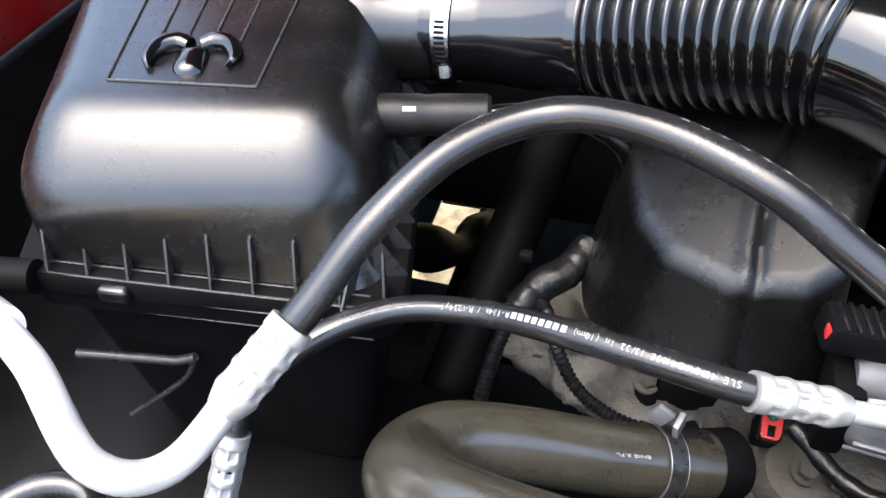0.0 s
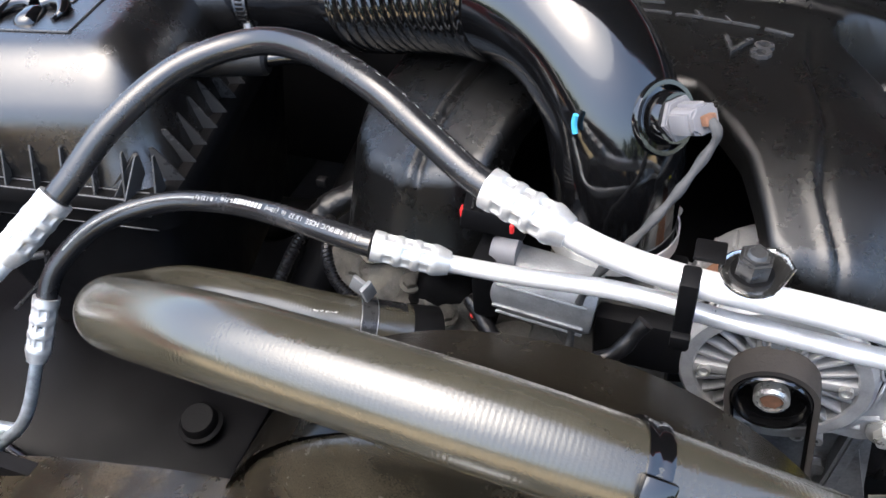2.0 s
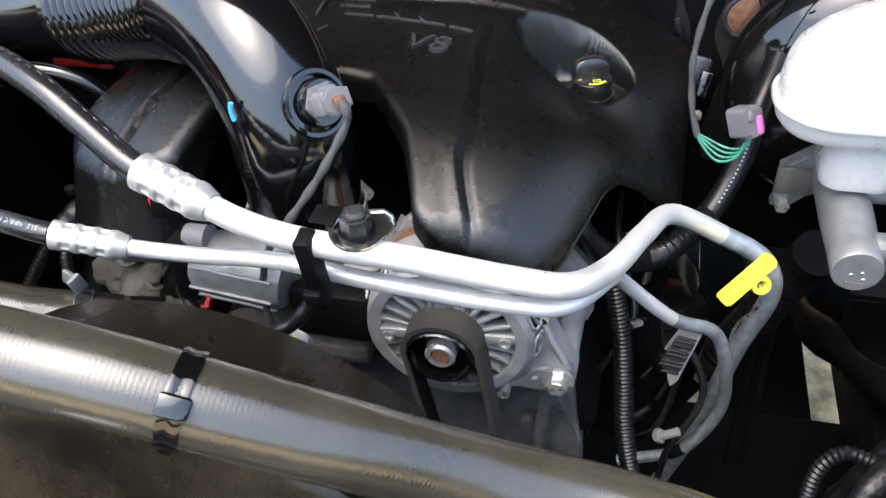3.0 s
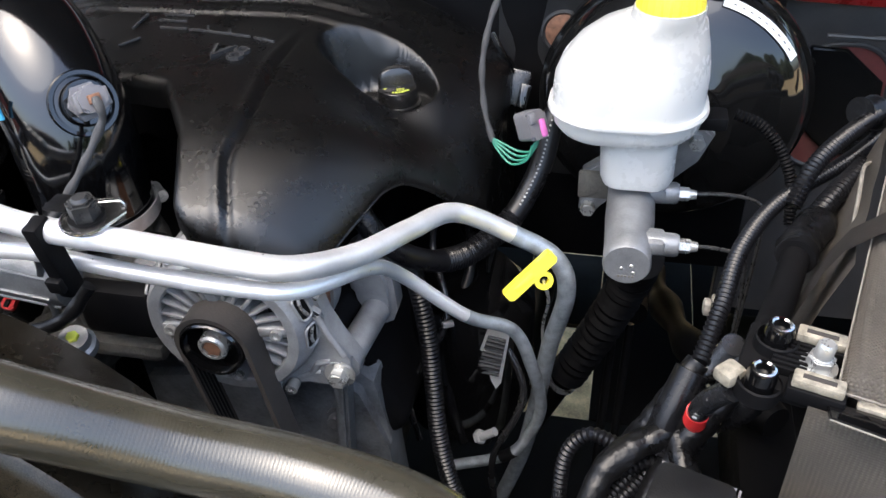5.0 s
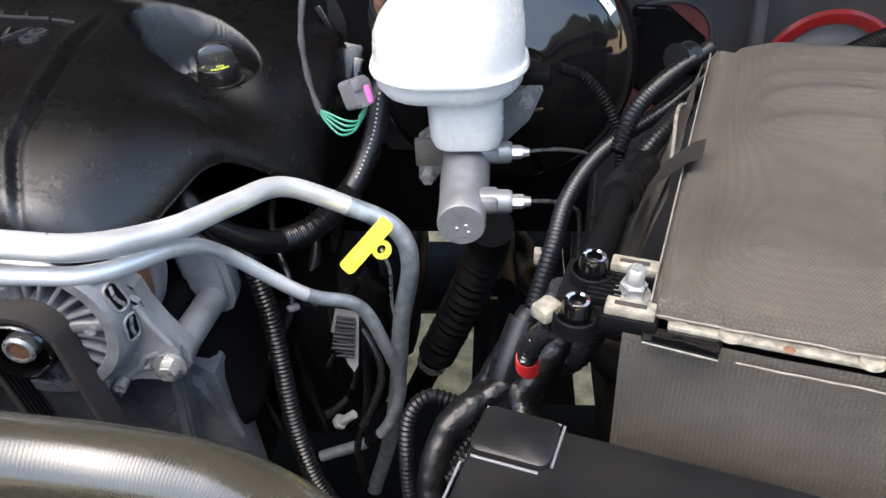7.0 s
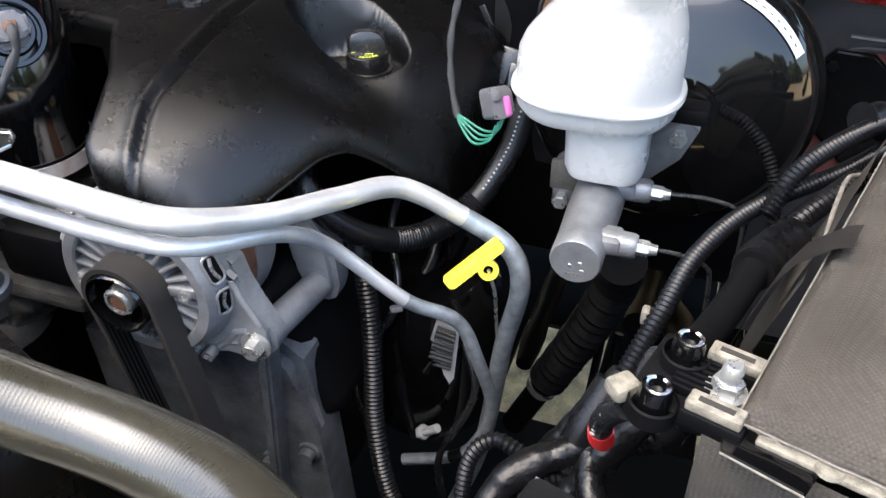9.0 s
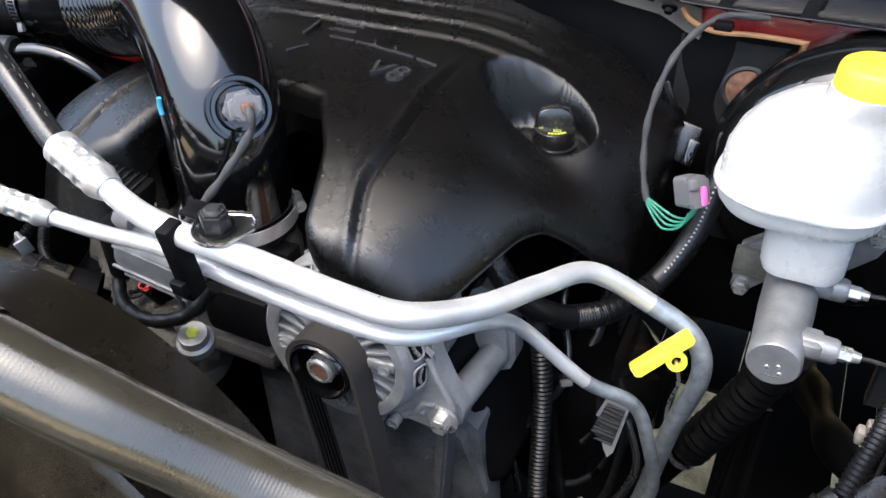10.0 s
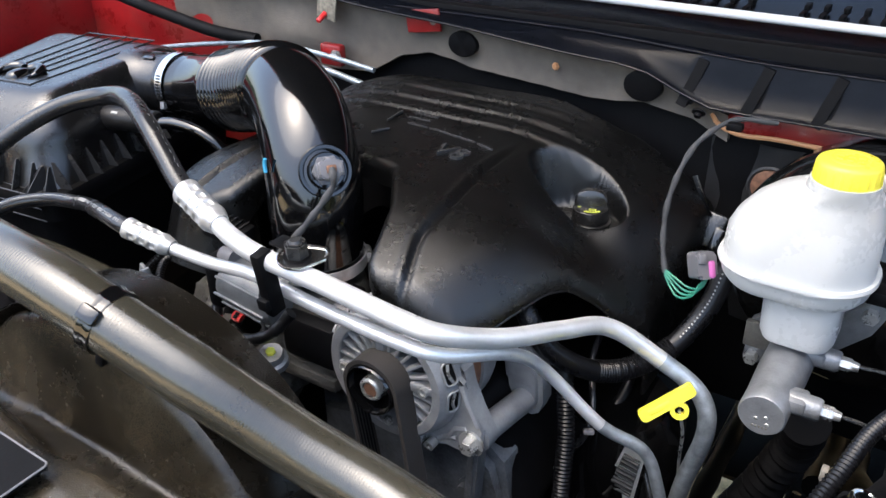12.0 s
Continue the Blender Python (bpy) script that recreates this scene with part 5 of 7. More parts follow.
def build_master_cylinder():
    th = thing("brake_master_cylinder", "cast aluminium brake master cylinder with two line fittings", "master cylinder", T(0.37, 0.0, 1.13))
    m = Matrix.Translation(T(0.368, -0.067, 1.160)) @ Matrix((RIGHT, Vector((0, 0, 1)), -BACK)).transposed().to_4x4()
    face = part("bore", lathe([(0, 0.0), (0.0195, 0.0), (0.0208, -0.002), (0.0208, -0.03), (0.0225, -0.07), (0.0225, -0.155), (0, -0.155)], m, 40), M_CASTMID, th)
    for x, y in ((-0.004, 0.004), (0.004, 0.001), (0.006, 0.008)):
        part("face_spot", lathe([(0, 0.0006), (0.0016, 0.0006), (0.002, 0)], m @ pose(x, -y, 0), 10), M_STEEL, face)
    for k in range(5):
        part("stamp_bar", block(0.0016, 0.0022, 0.0003, m @ pose(-0.006 + 0.003 * k, -0.012, 0), 0), M_EDGE, face)
    for z, up in ((-0.030, 0.004), (-0.104, 0.010)):
        part("port_arm", lathe([(0, 0), (0.0105, 0), (0.0110, 0.002), (0.0105, 0.030), (0.009, 0.033), (0, 0.033)], m @ pose(0.010, up, z, 0, 90, 0), 24), M_CASTMID, th)
        part("port_web", block(0.022, 0.014, 0.026, m @ pose(0.020, up + 0.002, z - 0.013), 0.004), M_CASTMID, th)
        fm = m @ pose(0.043, up, z, 0, 90, 0)
        nut = part("line_nut", hexnut(0.0065, 0.010, fm, None), M_STEEL, th, "steel line nut")
        part("nut_collar", lathe([(0.0, 0.016), (0.004, 0.016), (0.005, 0.010)], fm, 14), M_STEEL, nut)
    # flange with bolts
    part("flange", slab([(-0.048, -0.030), (-0.052, -0.046), (-0.036, -0.050), (-0.022, -0.026), (0.022, -0.02), (0.06, 0.02), (0.072, 0.05), (0.058, 0.062), (0.026, 0.03), (-0.022, 0.022), (-0.05, 0.0)], -0.160, -0.146, m, 0.003), M_CASTMID, th)
    part("rough_pad", block(0.034, 0.030, 0.008, m @ pose(-0.036, -0.012, -0.148), 0.002), M_CASTDARK, th)
    for x, y in ((-0.042, -0.040), (0.056, 0.044)):
        part("flange_nut", hexnut(0.0075, 0.010, m @ pose(x, y, -0.146), None), M_STEEL, th)
    # switch on the side
    sw = part("level_switch", block(0.030, 0.014, 0.024, m @ pose(0.062, 0.080, -0.135), 0.003), M_BLACK, th, "black fluid level switch")
    part("red_lock", block(0.006, 0.010, 0.006, m @ pose(0.048, 0.090, -0.115), 0.001), M_RED, sw)
    return m


build_master_cylinder()


def build_reservoir():
    th = thing("brake_fluid_reservoir", "milky white plastic brake fluid reservoir with a yellow cap", "fluid reservoir", T(0.36, 0.03, 1.18))
    m = TRUCK @ pose(0.356, 0.036, 0.006)

    def loop(w, d, z, ox=0.0, oy=0.0, r=0.5, facet=0.0):
        pts = []
        for x, y in rounded_rect(w, d, min(w, d) * r * 0.98, 12):
            k = 1 - facet * abs(math.sin(4.5 * math.atan2(y, x) + 0.9))
            pts.append((x * k + ox, y * k + oy, z))
        return pts
    low = [loop(0.060, 0.056, 1.182, 0.014, 0.0, 0.3), loop(0.066, 0.062, 1.190, 0.014, 0, 0.3), loop(0.068, 0.064, 1.236, 0.013, 0, 0.3), loop(0.070, 0.066, 1.240, 0.012, 0, 0.3)]
    part("lower_chamber", loft(low, m), M_WHITE, th, sharp=50)
    skirt = [loop(0.118, 0.090, 1.236, 0, 0, 0.46), loop(0.128, 0.100, 1.243, 0, 0, 0.46), loop(0.131, 0.104, 1.2545, 0, 0, 0.46)]
    part("lower_shell", loft(skirt, m), M_WHITE, th, sharp=50)
    part("weld_flange", loft([loop(0.137, 0.110, 1.2545, 0, 0, 0.46), loop(0.139, 0.112, 1.257, 0, 0, 0.46), loop(0.137, 0.110, 1.2605, 0, 0, 0.46)], m), M_WHITE, th)
    dome = [loop(0.130, 0.103, 1.2605, 0, 0, 0.46, 0.0), loop(0.131, 0.104, 1.272, 0, 0, 0.46, 0.02), loop(0.130, 0.103, 1.288, 0.001, 0, 0.46, 0.03), loop(0.124, 0.099, 1.300, 0.003, 0, 0.47, 0.02), loop(0.108, 0.088, 1.316, 0.008, -0.003, 0.48), loop(0.090, 0.077, 1.329, 0.014, -0.007, 0.49), loop(0.072, 0.066, 1.338, 0.021, -0.012, 0.5), loop(0.058, 0.058, 1.343, 0.025, -0.018, 0.5), loop(0.056, 0.056, 1.352, 0.026, -0.020, 0.5)]
    part("dome", loft(dome, m), M_WHITE, th, sharp=26)
    c = m @ pose(0.026, -0.020, 1.350)
    prof = [(0, 0.020), (0.022, 0.020), (0.0245, 0.0185), (0.0258, 0.016), (0.0268, 0.0), (0.0, 0.0)]
    cap = part("cap", lathe(prof, c, 40), M_YELLOW, th, "yellow screw cap")
    for k in range(24):
        part("cap_grip", block(0.0012, 0.003, 0.014, c @ pose(0, 0, 0, 0, 0, 15 * k) @ pose(0.0265, 0, 0.001, 0, -4, 0), 0.0005), M_YELLOW, cap)
    part("cap_ring", lathe([(0.014, 0.0198), (0.0155, 0.0208), (0.017, 0.0198)], c, 32), M_YELLOW, cap)
    for k in range(6):
        part("cap_bar", block(0.0045, 0.0022, 0.0008, c @ pose(-0.008 + 0.008 * (k % 3), -0.004 + 0.008 * (k // 3), 0.0198), 0.0002), M_YELLOW, cap)


build_reservoir()


def build_brake_lines():
    th = thing("brake_pipe", "thin dark steel brake pipe bent down from the master cylinder", "brake pipe", T(0.44, 0.0, 1.1), group="brake pipes")
    part("pipe", pipe(TP([(0.422, -0.036, 1.164), (0.446, -0.036, 1.163), (0.464, -0.034, 1.156), (0.470, -0.032, 1.14), (0.472, -0.030, 1.08), (0.470, -0.03, 0.95)]), 0.0019, seg=8), M_NUT, th)
    th = thing("brake_pipe", "thin dark steel brake pipe bent down from the master cylinder", "brake pipe", T(0.44, 0.04, 1.1), group="brake pipes")
    part("pipe", pipe(TP([(0.422, 0.038, 1.170), (0.455, 0.038, 1.172), (0.482, 0.038, 1.166), (0.490, 0.038, 1.145), (0.49, 0.038, 1.08), (0.486, 0.038, 0.95)]), 0.0019, seg=8), M_NUT, th)
    th = thing("switch_wire", "black corrugated wire sleeve from the fluid level switch", "wire", T(0.45, 0.06, 1.2))
    part("sleeve", loom(TP([(0.452, 0.062, 1.243), (0.475, 0.058, 1.235), (0.495, 0.05, 1.215), (0.508, 0.042, 1.185), (0.512, 0.03, 1.15)]), 0.0055, 10, 0.0036), M_BLACK, th)


build_brake_lines()


# ---- hoses and wires behind the alternator ----
def build_heater_hose():
    th = thing("heater_hose", "black rubber heater hose with a dark braided sleeve", "heater hose", (0.70, 0.41, 1.12))
    pts = [(0.775, 0.50, 1.25), (0.750, 0.462, 1.215), (0.735, 0.442, 1.172), (0.705, 0.416, 1.132), (0.666, 0.392, 1.112), (0.635, 0.372, 1.115), (0.607, 0.354, 1.133), (0.580, 0.345, 1.158), (0.562, 0.352, 1.185), (0.55, 0.37, 1.20)]
    line = spline(pts, 8)
    part("hose", pipe(line, 0.0112, seg=20, smooth=False), M_LOOM, th)
    part("sleeve", pipe(even(line[3 * 8:5 * 8 + 2], 0.0008), 0.0122, seg=20, smooth=False, rfun=lambda s, t: 0.0119 + 0.0005 * math.cos(s / 0.0032 * math.tau)), M_LOOM, th, "dark braided sleeve")
    bars = bmesh.new()
    ev = even(line[8:3 * 8], 0.0045)
    for a, b in zip(ev[1:-1], ev[2:]):
        t = (b - a).normalized()
        h = Vector((-0.2, -0.8, 0.5))
        nn = (h - t * h.dot(t)).normalized()
        mm = Matrix((t, nn.cross(t), nn)).transposed().to_4x4()
        mm.translation = a + nn * 0.0112
        bars = block(0.0018, 0.0018, 0.0002, mm, 0, bm=bars)
    part("print_bars", bars, M_PRINT, th)


build_heater_hose()


def build_sensor_connector():
    th = thing("sensor_connector", "grey and pink plug with green wires on a grey lead", "connector", (0.725, 0.42, 1.21))
    m = axis((0.722, 0.417, 1.232), (0.25, -0.45, 0.25))
    body = part("plug_body", slab(rounded_rect(0.020, 0.027, 0.004), -0.012, 0.011, m, 0.003), M_GREY, th)
    part("pink_lock", block(0.006, 0.017, 0.005, m @ pose(0.004, -0.004, 0.009), 0.002), M_PINK, body, "pink lock")
    part("latch", block(0.008, 0.010, 0.005, m @ pose(-0.005, 0.007, 0.009), 0.002), M_GREY, body)
    for k in range(4):
        o = Vector((0.0025 * k, 0.001 * k, 0.003 * k))
        part("green_wire", pipe([Vector((0.722, 0.410, 1.214)) + o, Vector((0.716, 0.408, 1.200)) + o, Vector((0.702, 0.415, 1.193)) + o * 1.2, Vector((0.690, 0.428, 1.203)) + o * 0.6, Vector((0.686, 0.434, 1.212))], 0.0012, seg=8), M_GREEN, th)
    part("grey_lead", pipe([(0.687, 0.434, 1.208), (0.681, 0.445, 1.235), (0.680, 0.458, 1.275), (0.690, 0.472, 1.315), (0.706, 0.49, 1.338), (0.735, 0.515, 1.350), (0.775, 0.53, 1.345)], 0.0029, seg=12, rfun=lambda s, t: 0.0029 + 0.0005 * math.sin(s * 210)), M_BRAID, th)
    part("lead_clip", block(0.016, 0.010, 0.008, TRUCK @ pose(0.262, 0.118, 1.345, 0, 0, 0), 0.002), M_BLACK, th)


build_sensor_connector()


def build_looms():
    specs = [
        ([(0.600, 0.365, 1.12), (0.606, 0.352, 1.09), (0.612, 0.335, 1.05), (0.614, 0.315, 1.00), (0.616, 0.295, 0.95), (0.628, 0.268, 0.89), (0.655, 0.245, 0.84)], 0.0095, "black corrugated wiring sleeve hanging beside the alternator"),
        (TP([(-0.383, -0.090, 1.125), (-0.392, -0.115, 1.115), (-0.397, -0.14, 1.10), (-0.40, -0.17, 1.08), (-0.40, -0.19, 1.05)]), 0.0065, "black corrugated wiring sleeve low beside the engine"),
        (TP([(-0.370, -0.085, 1.130), (-0.352, -0.115, 1.132), (-0.345, -0.14, 1.135), (-0.325, -0.165, 1.125), (-0.295, -0.180, 1.12), (-0.262, -0.186, 1.12)]), 0.0055, "black corrugated wiring sleeve above the head casting"),
        (TP([(-0.185, -0.19, 1.165), (-0.15, -0.222, 1.158), (-0.105, -0.236, 1.165), (-0.065, -0.230, 1.18), (-0.045, -0.215, 1.205)]), 0.006, "dusty taped wiring sleeve looping under the throttle body"),
    ]
    for pts, r, label in specs:
        th = thing("wiring_loom", label, "wiring", pts[0], group="wiring sleeves")
        if "taped" in label:
            part("sleeve", pipe(pts, r, seg=12, rfun=lambda s, t: 0.006 + 0.0006 * math.sin(s * 300)), M_TAPE, th)
        else:
            part("sleeve", loom(pts, r), M_LOOM, th)
            q = spline(pts, 8)
            part("tape_end", pipe(q[:5], r + 0.0006, seg=14, smooth=False), M_TAPE, th)
            part("tape_end", pipe(q[-5:], r + 0.0006, seg=14, smooth=False), M_TAPE, th)
    th = thing("taped_junction", "shiny black tape wrapped wiring junction", "wiring", TP([(-0.355, -0.10, 1.15)])[0])
    part("wrap", wrapped(TP([(-0.336, -0.036, 1.152), (-0.350, -0.058, 1.143), (-0.368, -0.076, 1.136), (-0.386, -0.094, 1.122)]), 0.0135, 6, 0.18), M_TAPE, th)
    part("clip", block(0.012, 0.010, 0.010, TRUCK @ pose(-0.386, -0.060, 1.145), 0.003), M_BLACK, th)
    th = thing("loom_plug", "black plug with a grey lock on the head casting", "plug", TP([(-0.25, -0.19, 1.11)])[0])
    part("body", block(0.022, 0.03, 0.024, TRUCK @ pose(-0.243, -0.192, 1.108, 0, 0, 30), 0.003), M_BLACK, th)
    part("lock", slab(rounded_rect(0.024, 0.020, 0.005), 0, 0.004, TRUCK @ pose(-0.252, -0.212, 1.118, 30, 0, 20), 0.001), M_GREY, th, "grey lock loop")


build_looms()


def build_deep_clutter():
    rnd = random.Random(11)
    for k in range(4):
        x, y, z = 0.17 + 0.026 * k, -0.03 + 0.03 * (k % 3), 1.09 - 0.03 * (k % 4)
        pts = [(x, y + 0.10, z + 0.03), (x + rnd.uniform(-0.02, 0.03), y + 0.05, z + rnd.uniform(-0.02, 0.02)), (x + rnd.uniform(-0.03, 0.03), y, z - 0.05), (x + rnd.uniform(-0.04, 0.02), y - 0.03, z - 0.13), (x + rnd.uniform(-0.04, 0.02), y - 0.02, z - 0.22)]
        th = thing("engine_wire", "thin black engine wire hanging beside the block", "wire", TP(pts)[-1], group="engine wires")
        part("wire", pipe(TP(pts), 0.004 + 0.002 * (k % 3), seg=10), (M_RUBBER, M_LOOM, M_TAPE)[k % 3], th)
        if k % 2 == 0:
            p = TP(pts)[2]
            part("tie_clip", block(0.012, 0.006, 0.008, axis(p + Vector((0, -0.006, 0)), (0.3, -1, 0.4)), 0.0015), (M_GREY, M_BLACK)[k // 2 % 2], th)


build_deep_clutter()


def build_dipstick():
    th = thing("dipstick", "yellow plastic T-handle dipstick", "dipstick", (0.714, 0.33, 1.0))
    a, b = Vector((0.686, 0.303, 1.122)), Vector((0.730, 0.321, 1.154))
    t = (b - a).normalized()
    side = Vector((0.1, -0.9, 0.35))
    side = (side - t * side.dot(t)).normalized()
    mm = Matrix((t, side.cross(t) * -1, side)).transposed().to_4x4()
    mm.translation = (a + b) / 2
    h = part("handle", slab(rounded_rect((b - a).length, 0.0125, 0.003), -0.0045, 0.0045, mm, 0.0018), M_YELLOW, th)
    part("handle_relief", block(0.022, 0.005, 0.0008, mm @ pose(-0.008, 0, 0.0043), 0.0004), M_YELLOW, h)
    low = mm @ pose(0.006, 0.012, 0)
    part("eye", lathe([(0.0045, -0.0035), (0.0085, -0.0035), (0.009, 0), (0.0085, 0.0035), (0.0045, 0.0035), (0.0045, -0.0035)], low, 24), M_YELLOW, th)
    base = low @ Vector((0, 0, 0))
    part("blade", pipe([base, base + Vector((0.006, 0.004, -0.03)), (0.728, 0.355, 1.03), (0.735, 0.37, 0.93)], 0.0016, seg=8), M_STEEL, th)


build_dipstick()


def build_canister():
    th = thing("steering_pump", "black canister with a printed white label", "pump", (0.66, 0.43, 0.82))
    part("canister", lathe([(0, 0), (0.075, 0), (0.08, 0.02), (0.08, 0.17), (0.06, 0.2), (0, 0.2)], axis((0.652, 0.455, 0.84), (0.0, -0.1, 1)), 36), M_DUCT, th)
    q = [(0.672, 0.352, 1.040), (0.694, 0.347, 1.035), (0.686, 0.366, 0.945), (0.672, 0.379, 0.908), (0.652, 0.372, 0.952)]
    bm = bmesh.new()
    bm.faces.new([bm.verts.new(p) for p in q])
    bmesh.ops.solidify(bm, geom=bm.faces[:], thickness=0.001)
    lab = part("paper_label", bm, M_LABEL, th, "white printed paper label")
    for k in range(11):
        u = 0.12 + 0.07 * k
        p = Vector(q[0]).lerp(Vector(q[4]), u)
        r = Vector(q[1]).lerp(Vector(q[2]), u)
        off = Vector((-0.1, -0.9, 0.3)) * 0.0022
        part("print_bar", pipe([p.lerp(r, 0.12) + off, p.lerp(r, 0.88) + off], 0.0012 + 0.0008 * (k % 3), seg=6, smooth=False), M_INK, lab)
    part("sensor_stud", pipe([(0.655, 0.318, 0.915), (0.664, 0.312, 0.925), (0.674, 0.308, 0.935)], 0.0045, seg=14), M_CAST, th)
    part("sensor_hex", hexnut(0.008, 0.006, axis((0.657, 0.317, 0.917), (0.6, -0.4, 0.7)), None), M_CAST, th)


build_canister()


def build_steering_shaft():
    th = thing("steering_shaft", "black corrugated steering shaft boot with a steel clip", "steering shaft", (0.80, 0.55, 0.76))
    pts = [(0.858, 0.475, 1.02), (0.860, 0.515, 0.95), (0.832, 0.530, 0.86), (0.795, 0.548, 0.76)]
    part("boot", pipe(pts, 0.03, seg=20, step=0.0022, rfun=lambda s, t: 0.020 + 0.007 * abs((s / 0.014) % 1 - 0.5) * 2), M_BLACK, th, sharp=25)
    d = Vector(pts[3]) - Vector(pts[2])
    part("clip", lathe([(0.0195, -0.005), (0.0215, -0.005), (0.0215, 0.005), (0.0195, 0.005)], axis(Vector(pts[3]) + d * 0.12, d), 24), M_STEEL, th, "steel band clip")
    part("shaft", pipe([pts[3], Vector(pts[3]) + d * 1.1], 0.017, seg=16, smooth=False), M_BLACK, th)
    for dx in (0.0, 0.022):
        th2 = thing("suspension_rod", "dark steel rod low in the bay", "rod", (0.84 + dx, 0.52, 0.6), group="low rods")
        part("rod", pipe([(0.865 + dx, 0.58, 0.82), (0.835 + dx, 0.50, 0.60)], 0.006, seg=10, smooth=False), M_BLACK, th2)


build_steering_shaft()

# ---- battery corner ----
BU, BV = Vector((0.52, 0.854, 0)), Vector((0.854, -0.52, 0))
BO = Vector((0.847, 0.056, 0))


def B(u, v, z):
    return BO + BU * u + BV * v + Vector((0, 0, z))


BM_ = Matrix((BV, BU, Vector((0, 0, 1)))).transposed().to_4x4()
BM_.translation = BO


def build_battery():
    th = thing("battery", "black battery wrapped in a brown-grey insulating cloth cover", "battery", B(0.18, 0.12, 1.05))
    part("case", block(0.20, 0.33, 0.19, BM_ @ pose(0.125, 0.185, 1.035), 0.006), M_BLACK, th)
    bm = bmesh.new()
    nu, nv, lu, lv = 80, 56, 0.348, 0.27
    rows = []
    for i in range(nu + 1):
        row = []
        for j in range(nv + 1):
            u, v = lu * i / nu, lv * j / nv
            z = 1.257 + 0.014 * smooth(0, 0.06, v) * smooth(0.0, 0.05, u) + 0.006 * (u / lu)
            z += 0.007 * noise.noise(Vector((u * 9, v * 7, 3))) * smooth(0.0, 0.05, v)
            for c, a, w in ((0.175, 0.006, 0.012), (0.215, 0.007, 0.014), (0.25, 0.005, 0.010), (0.30, 0.004, 0.016)):
                d = u - c - 0.02 * math.sin(v * 14) - 0.05 * v
                z += 1.5 * a * math.exp(-(d / w) ** 2) * smooth(0.02, 0.09, v)
            for c in (0.018,):
                z -= 0.004 * math.exp(-((v - c) / 0.004) ** 2)
            d = min(u, v, lu - u)
            z -= 0.010 * (1 - min(1, d / 0.008)) ** 2
            row.append(bm.verts.new(B(u, v, z)))
        rows.append(row)
    for a, b in zip(rows[:-1], rows[1:]):
        for j in range(nv):
            bm.faces.new((a[j], a[j + 1], b[j + 1], b[j]))
    bmesh.ops.solidify(bm, geom=bm.faces[:], thickness=0.004)
    part("cover_flap", bm, M_FABRIC, th, "quilted cloth top flap", sharp=60)

    def sheet(p0, du, dv, w, h, seed, bulge):
        s = bmesh.new()
        grid = []
        nrm = du.cross(dv).normalized()
        for i in range(41):
            col = []
            for j in range(25):
                a, b = i / 40, j / 24
                o = bulge * math.sin(b * math.pi) * math.sin(min(1, a * 1.2) * math.pi) + 0.004 * noise.noise(Vector((a * 4, b * 3, seed)))
                col.append(s.verts.new(p0 + du * w * a + dv * h * b + nrm * o))
            grid.append(col)
        for p, q in zip(grid[:-1], grid[1:]):
            for j in range(24):
                s.faces.new((p[j], q[j], q[j + 1], p[j + 1]))
        bmesh.ops.solidify(s, geom=s.faces[:], thickness=0.004)
        return s
    up = Vector((0, 0, 1))
    part("cover_front", sheet(B(-0.008, -0.012, 1.06), BV, up, 0.36, 0.182, 1, 0.008), M_FABRIC, th, "cloth front panel")
    part("cover_side", sheet(B(0.352, -0.052, 1.06), -BU, (up * 0.185 + BV * 0.046).normalized(), 0.222, 0.191, 2, 0.005), M_FABRIC, th, "cloth side panel")
    for a, b in (((-0.002, 0.0, 1.2505), (0.345, 0.0, 1.258)), ((-0.002, 0.0, 1.2505), (-0.002, 0.27, 1.252)), ((-0.013, 0.05, 1.2375), (-0.013, 0.34, 1.2365))):
        p, q = B(*a), B(*b)
        part("bound_edge", pipe([p.lerp(q, k / 24) + Vector((0, 0, 0.0012 * noise.noise(Vector((k * 0.6, a[1] * 9, 5))))) for k in range(25)], 0.0006, seg=6), M_EDGE, th, "pale frayed edge")
    # strap over the side
    st = bmesh.new()
    ends = [[st.verts.new(B(u + d, v, z - 0.002 * abs(d) / 0.014)) for d in (-0.014, -0.007, 0.0, 0.007, 0.014)] for u, v, z in ((0.152, 0.012, 1.2745), (0.152, 0.004, 1.2705), (0.152, -0.002, 1.264), (0.150, -0.014, 1.252), (0.147, -0.023, 1.232), (0.142, -0.034, 1.19), (0.138, -0.044, 1.14))]
    for p, q in zip(ends[:-1], ends[1:]):
        for k in range(4):
            st.faces.new((p[k], p[k + 1], q[k + 1], q[k]))
    bmesh.ops.solidify(st, geom=st.faces[:], thickness=0.003)
    part("strap", st, M_STRAP, th, "dark cloth strap")
    # hold-down and open front slot
    part("slot", block(0.30, 0.012, 0.014, BM_ @ pose(0.17, 0.010, 1.236), 0.002), M_BLACK, th)
    bar = part("terminal_plate", block(0.105, 0.012, 0.004, BM_ @ pose(0.064, 0.0015, 1.2425), 0.0015), M_CORR, th, "corroded pale steel terminal plate")
    part("rust_patch", lathe([(0, 0.0006), (0.0018, 0.0005), (0.0032, 0)], BM_ @ pose(0.075, -0.004, 1.2464), 11), M_RUST, bar)
    for x in (0.045, 0.115):
        part("plate_stud", lathe([(0, 0.002), (0.006, 0.002), (0.007, 0)], BM_ @ pose(x, -0.002, 1.2464), 16), M_CORR, bar)
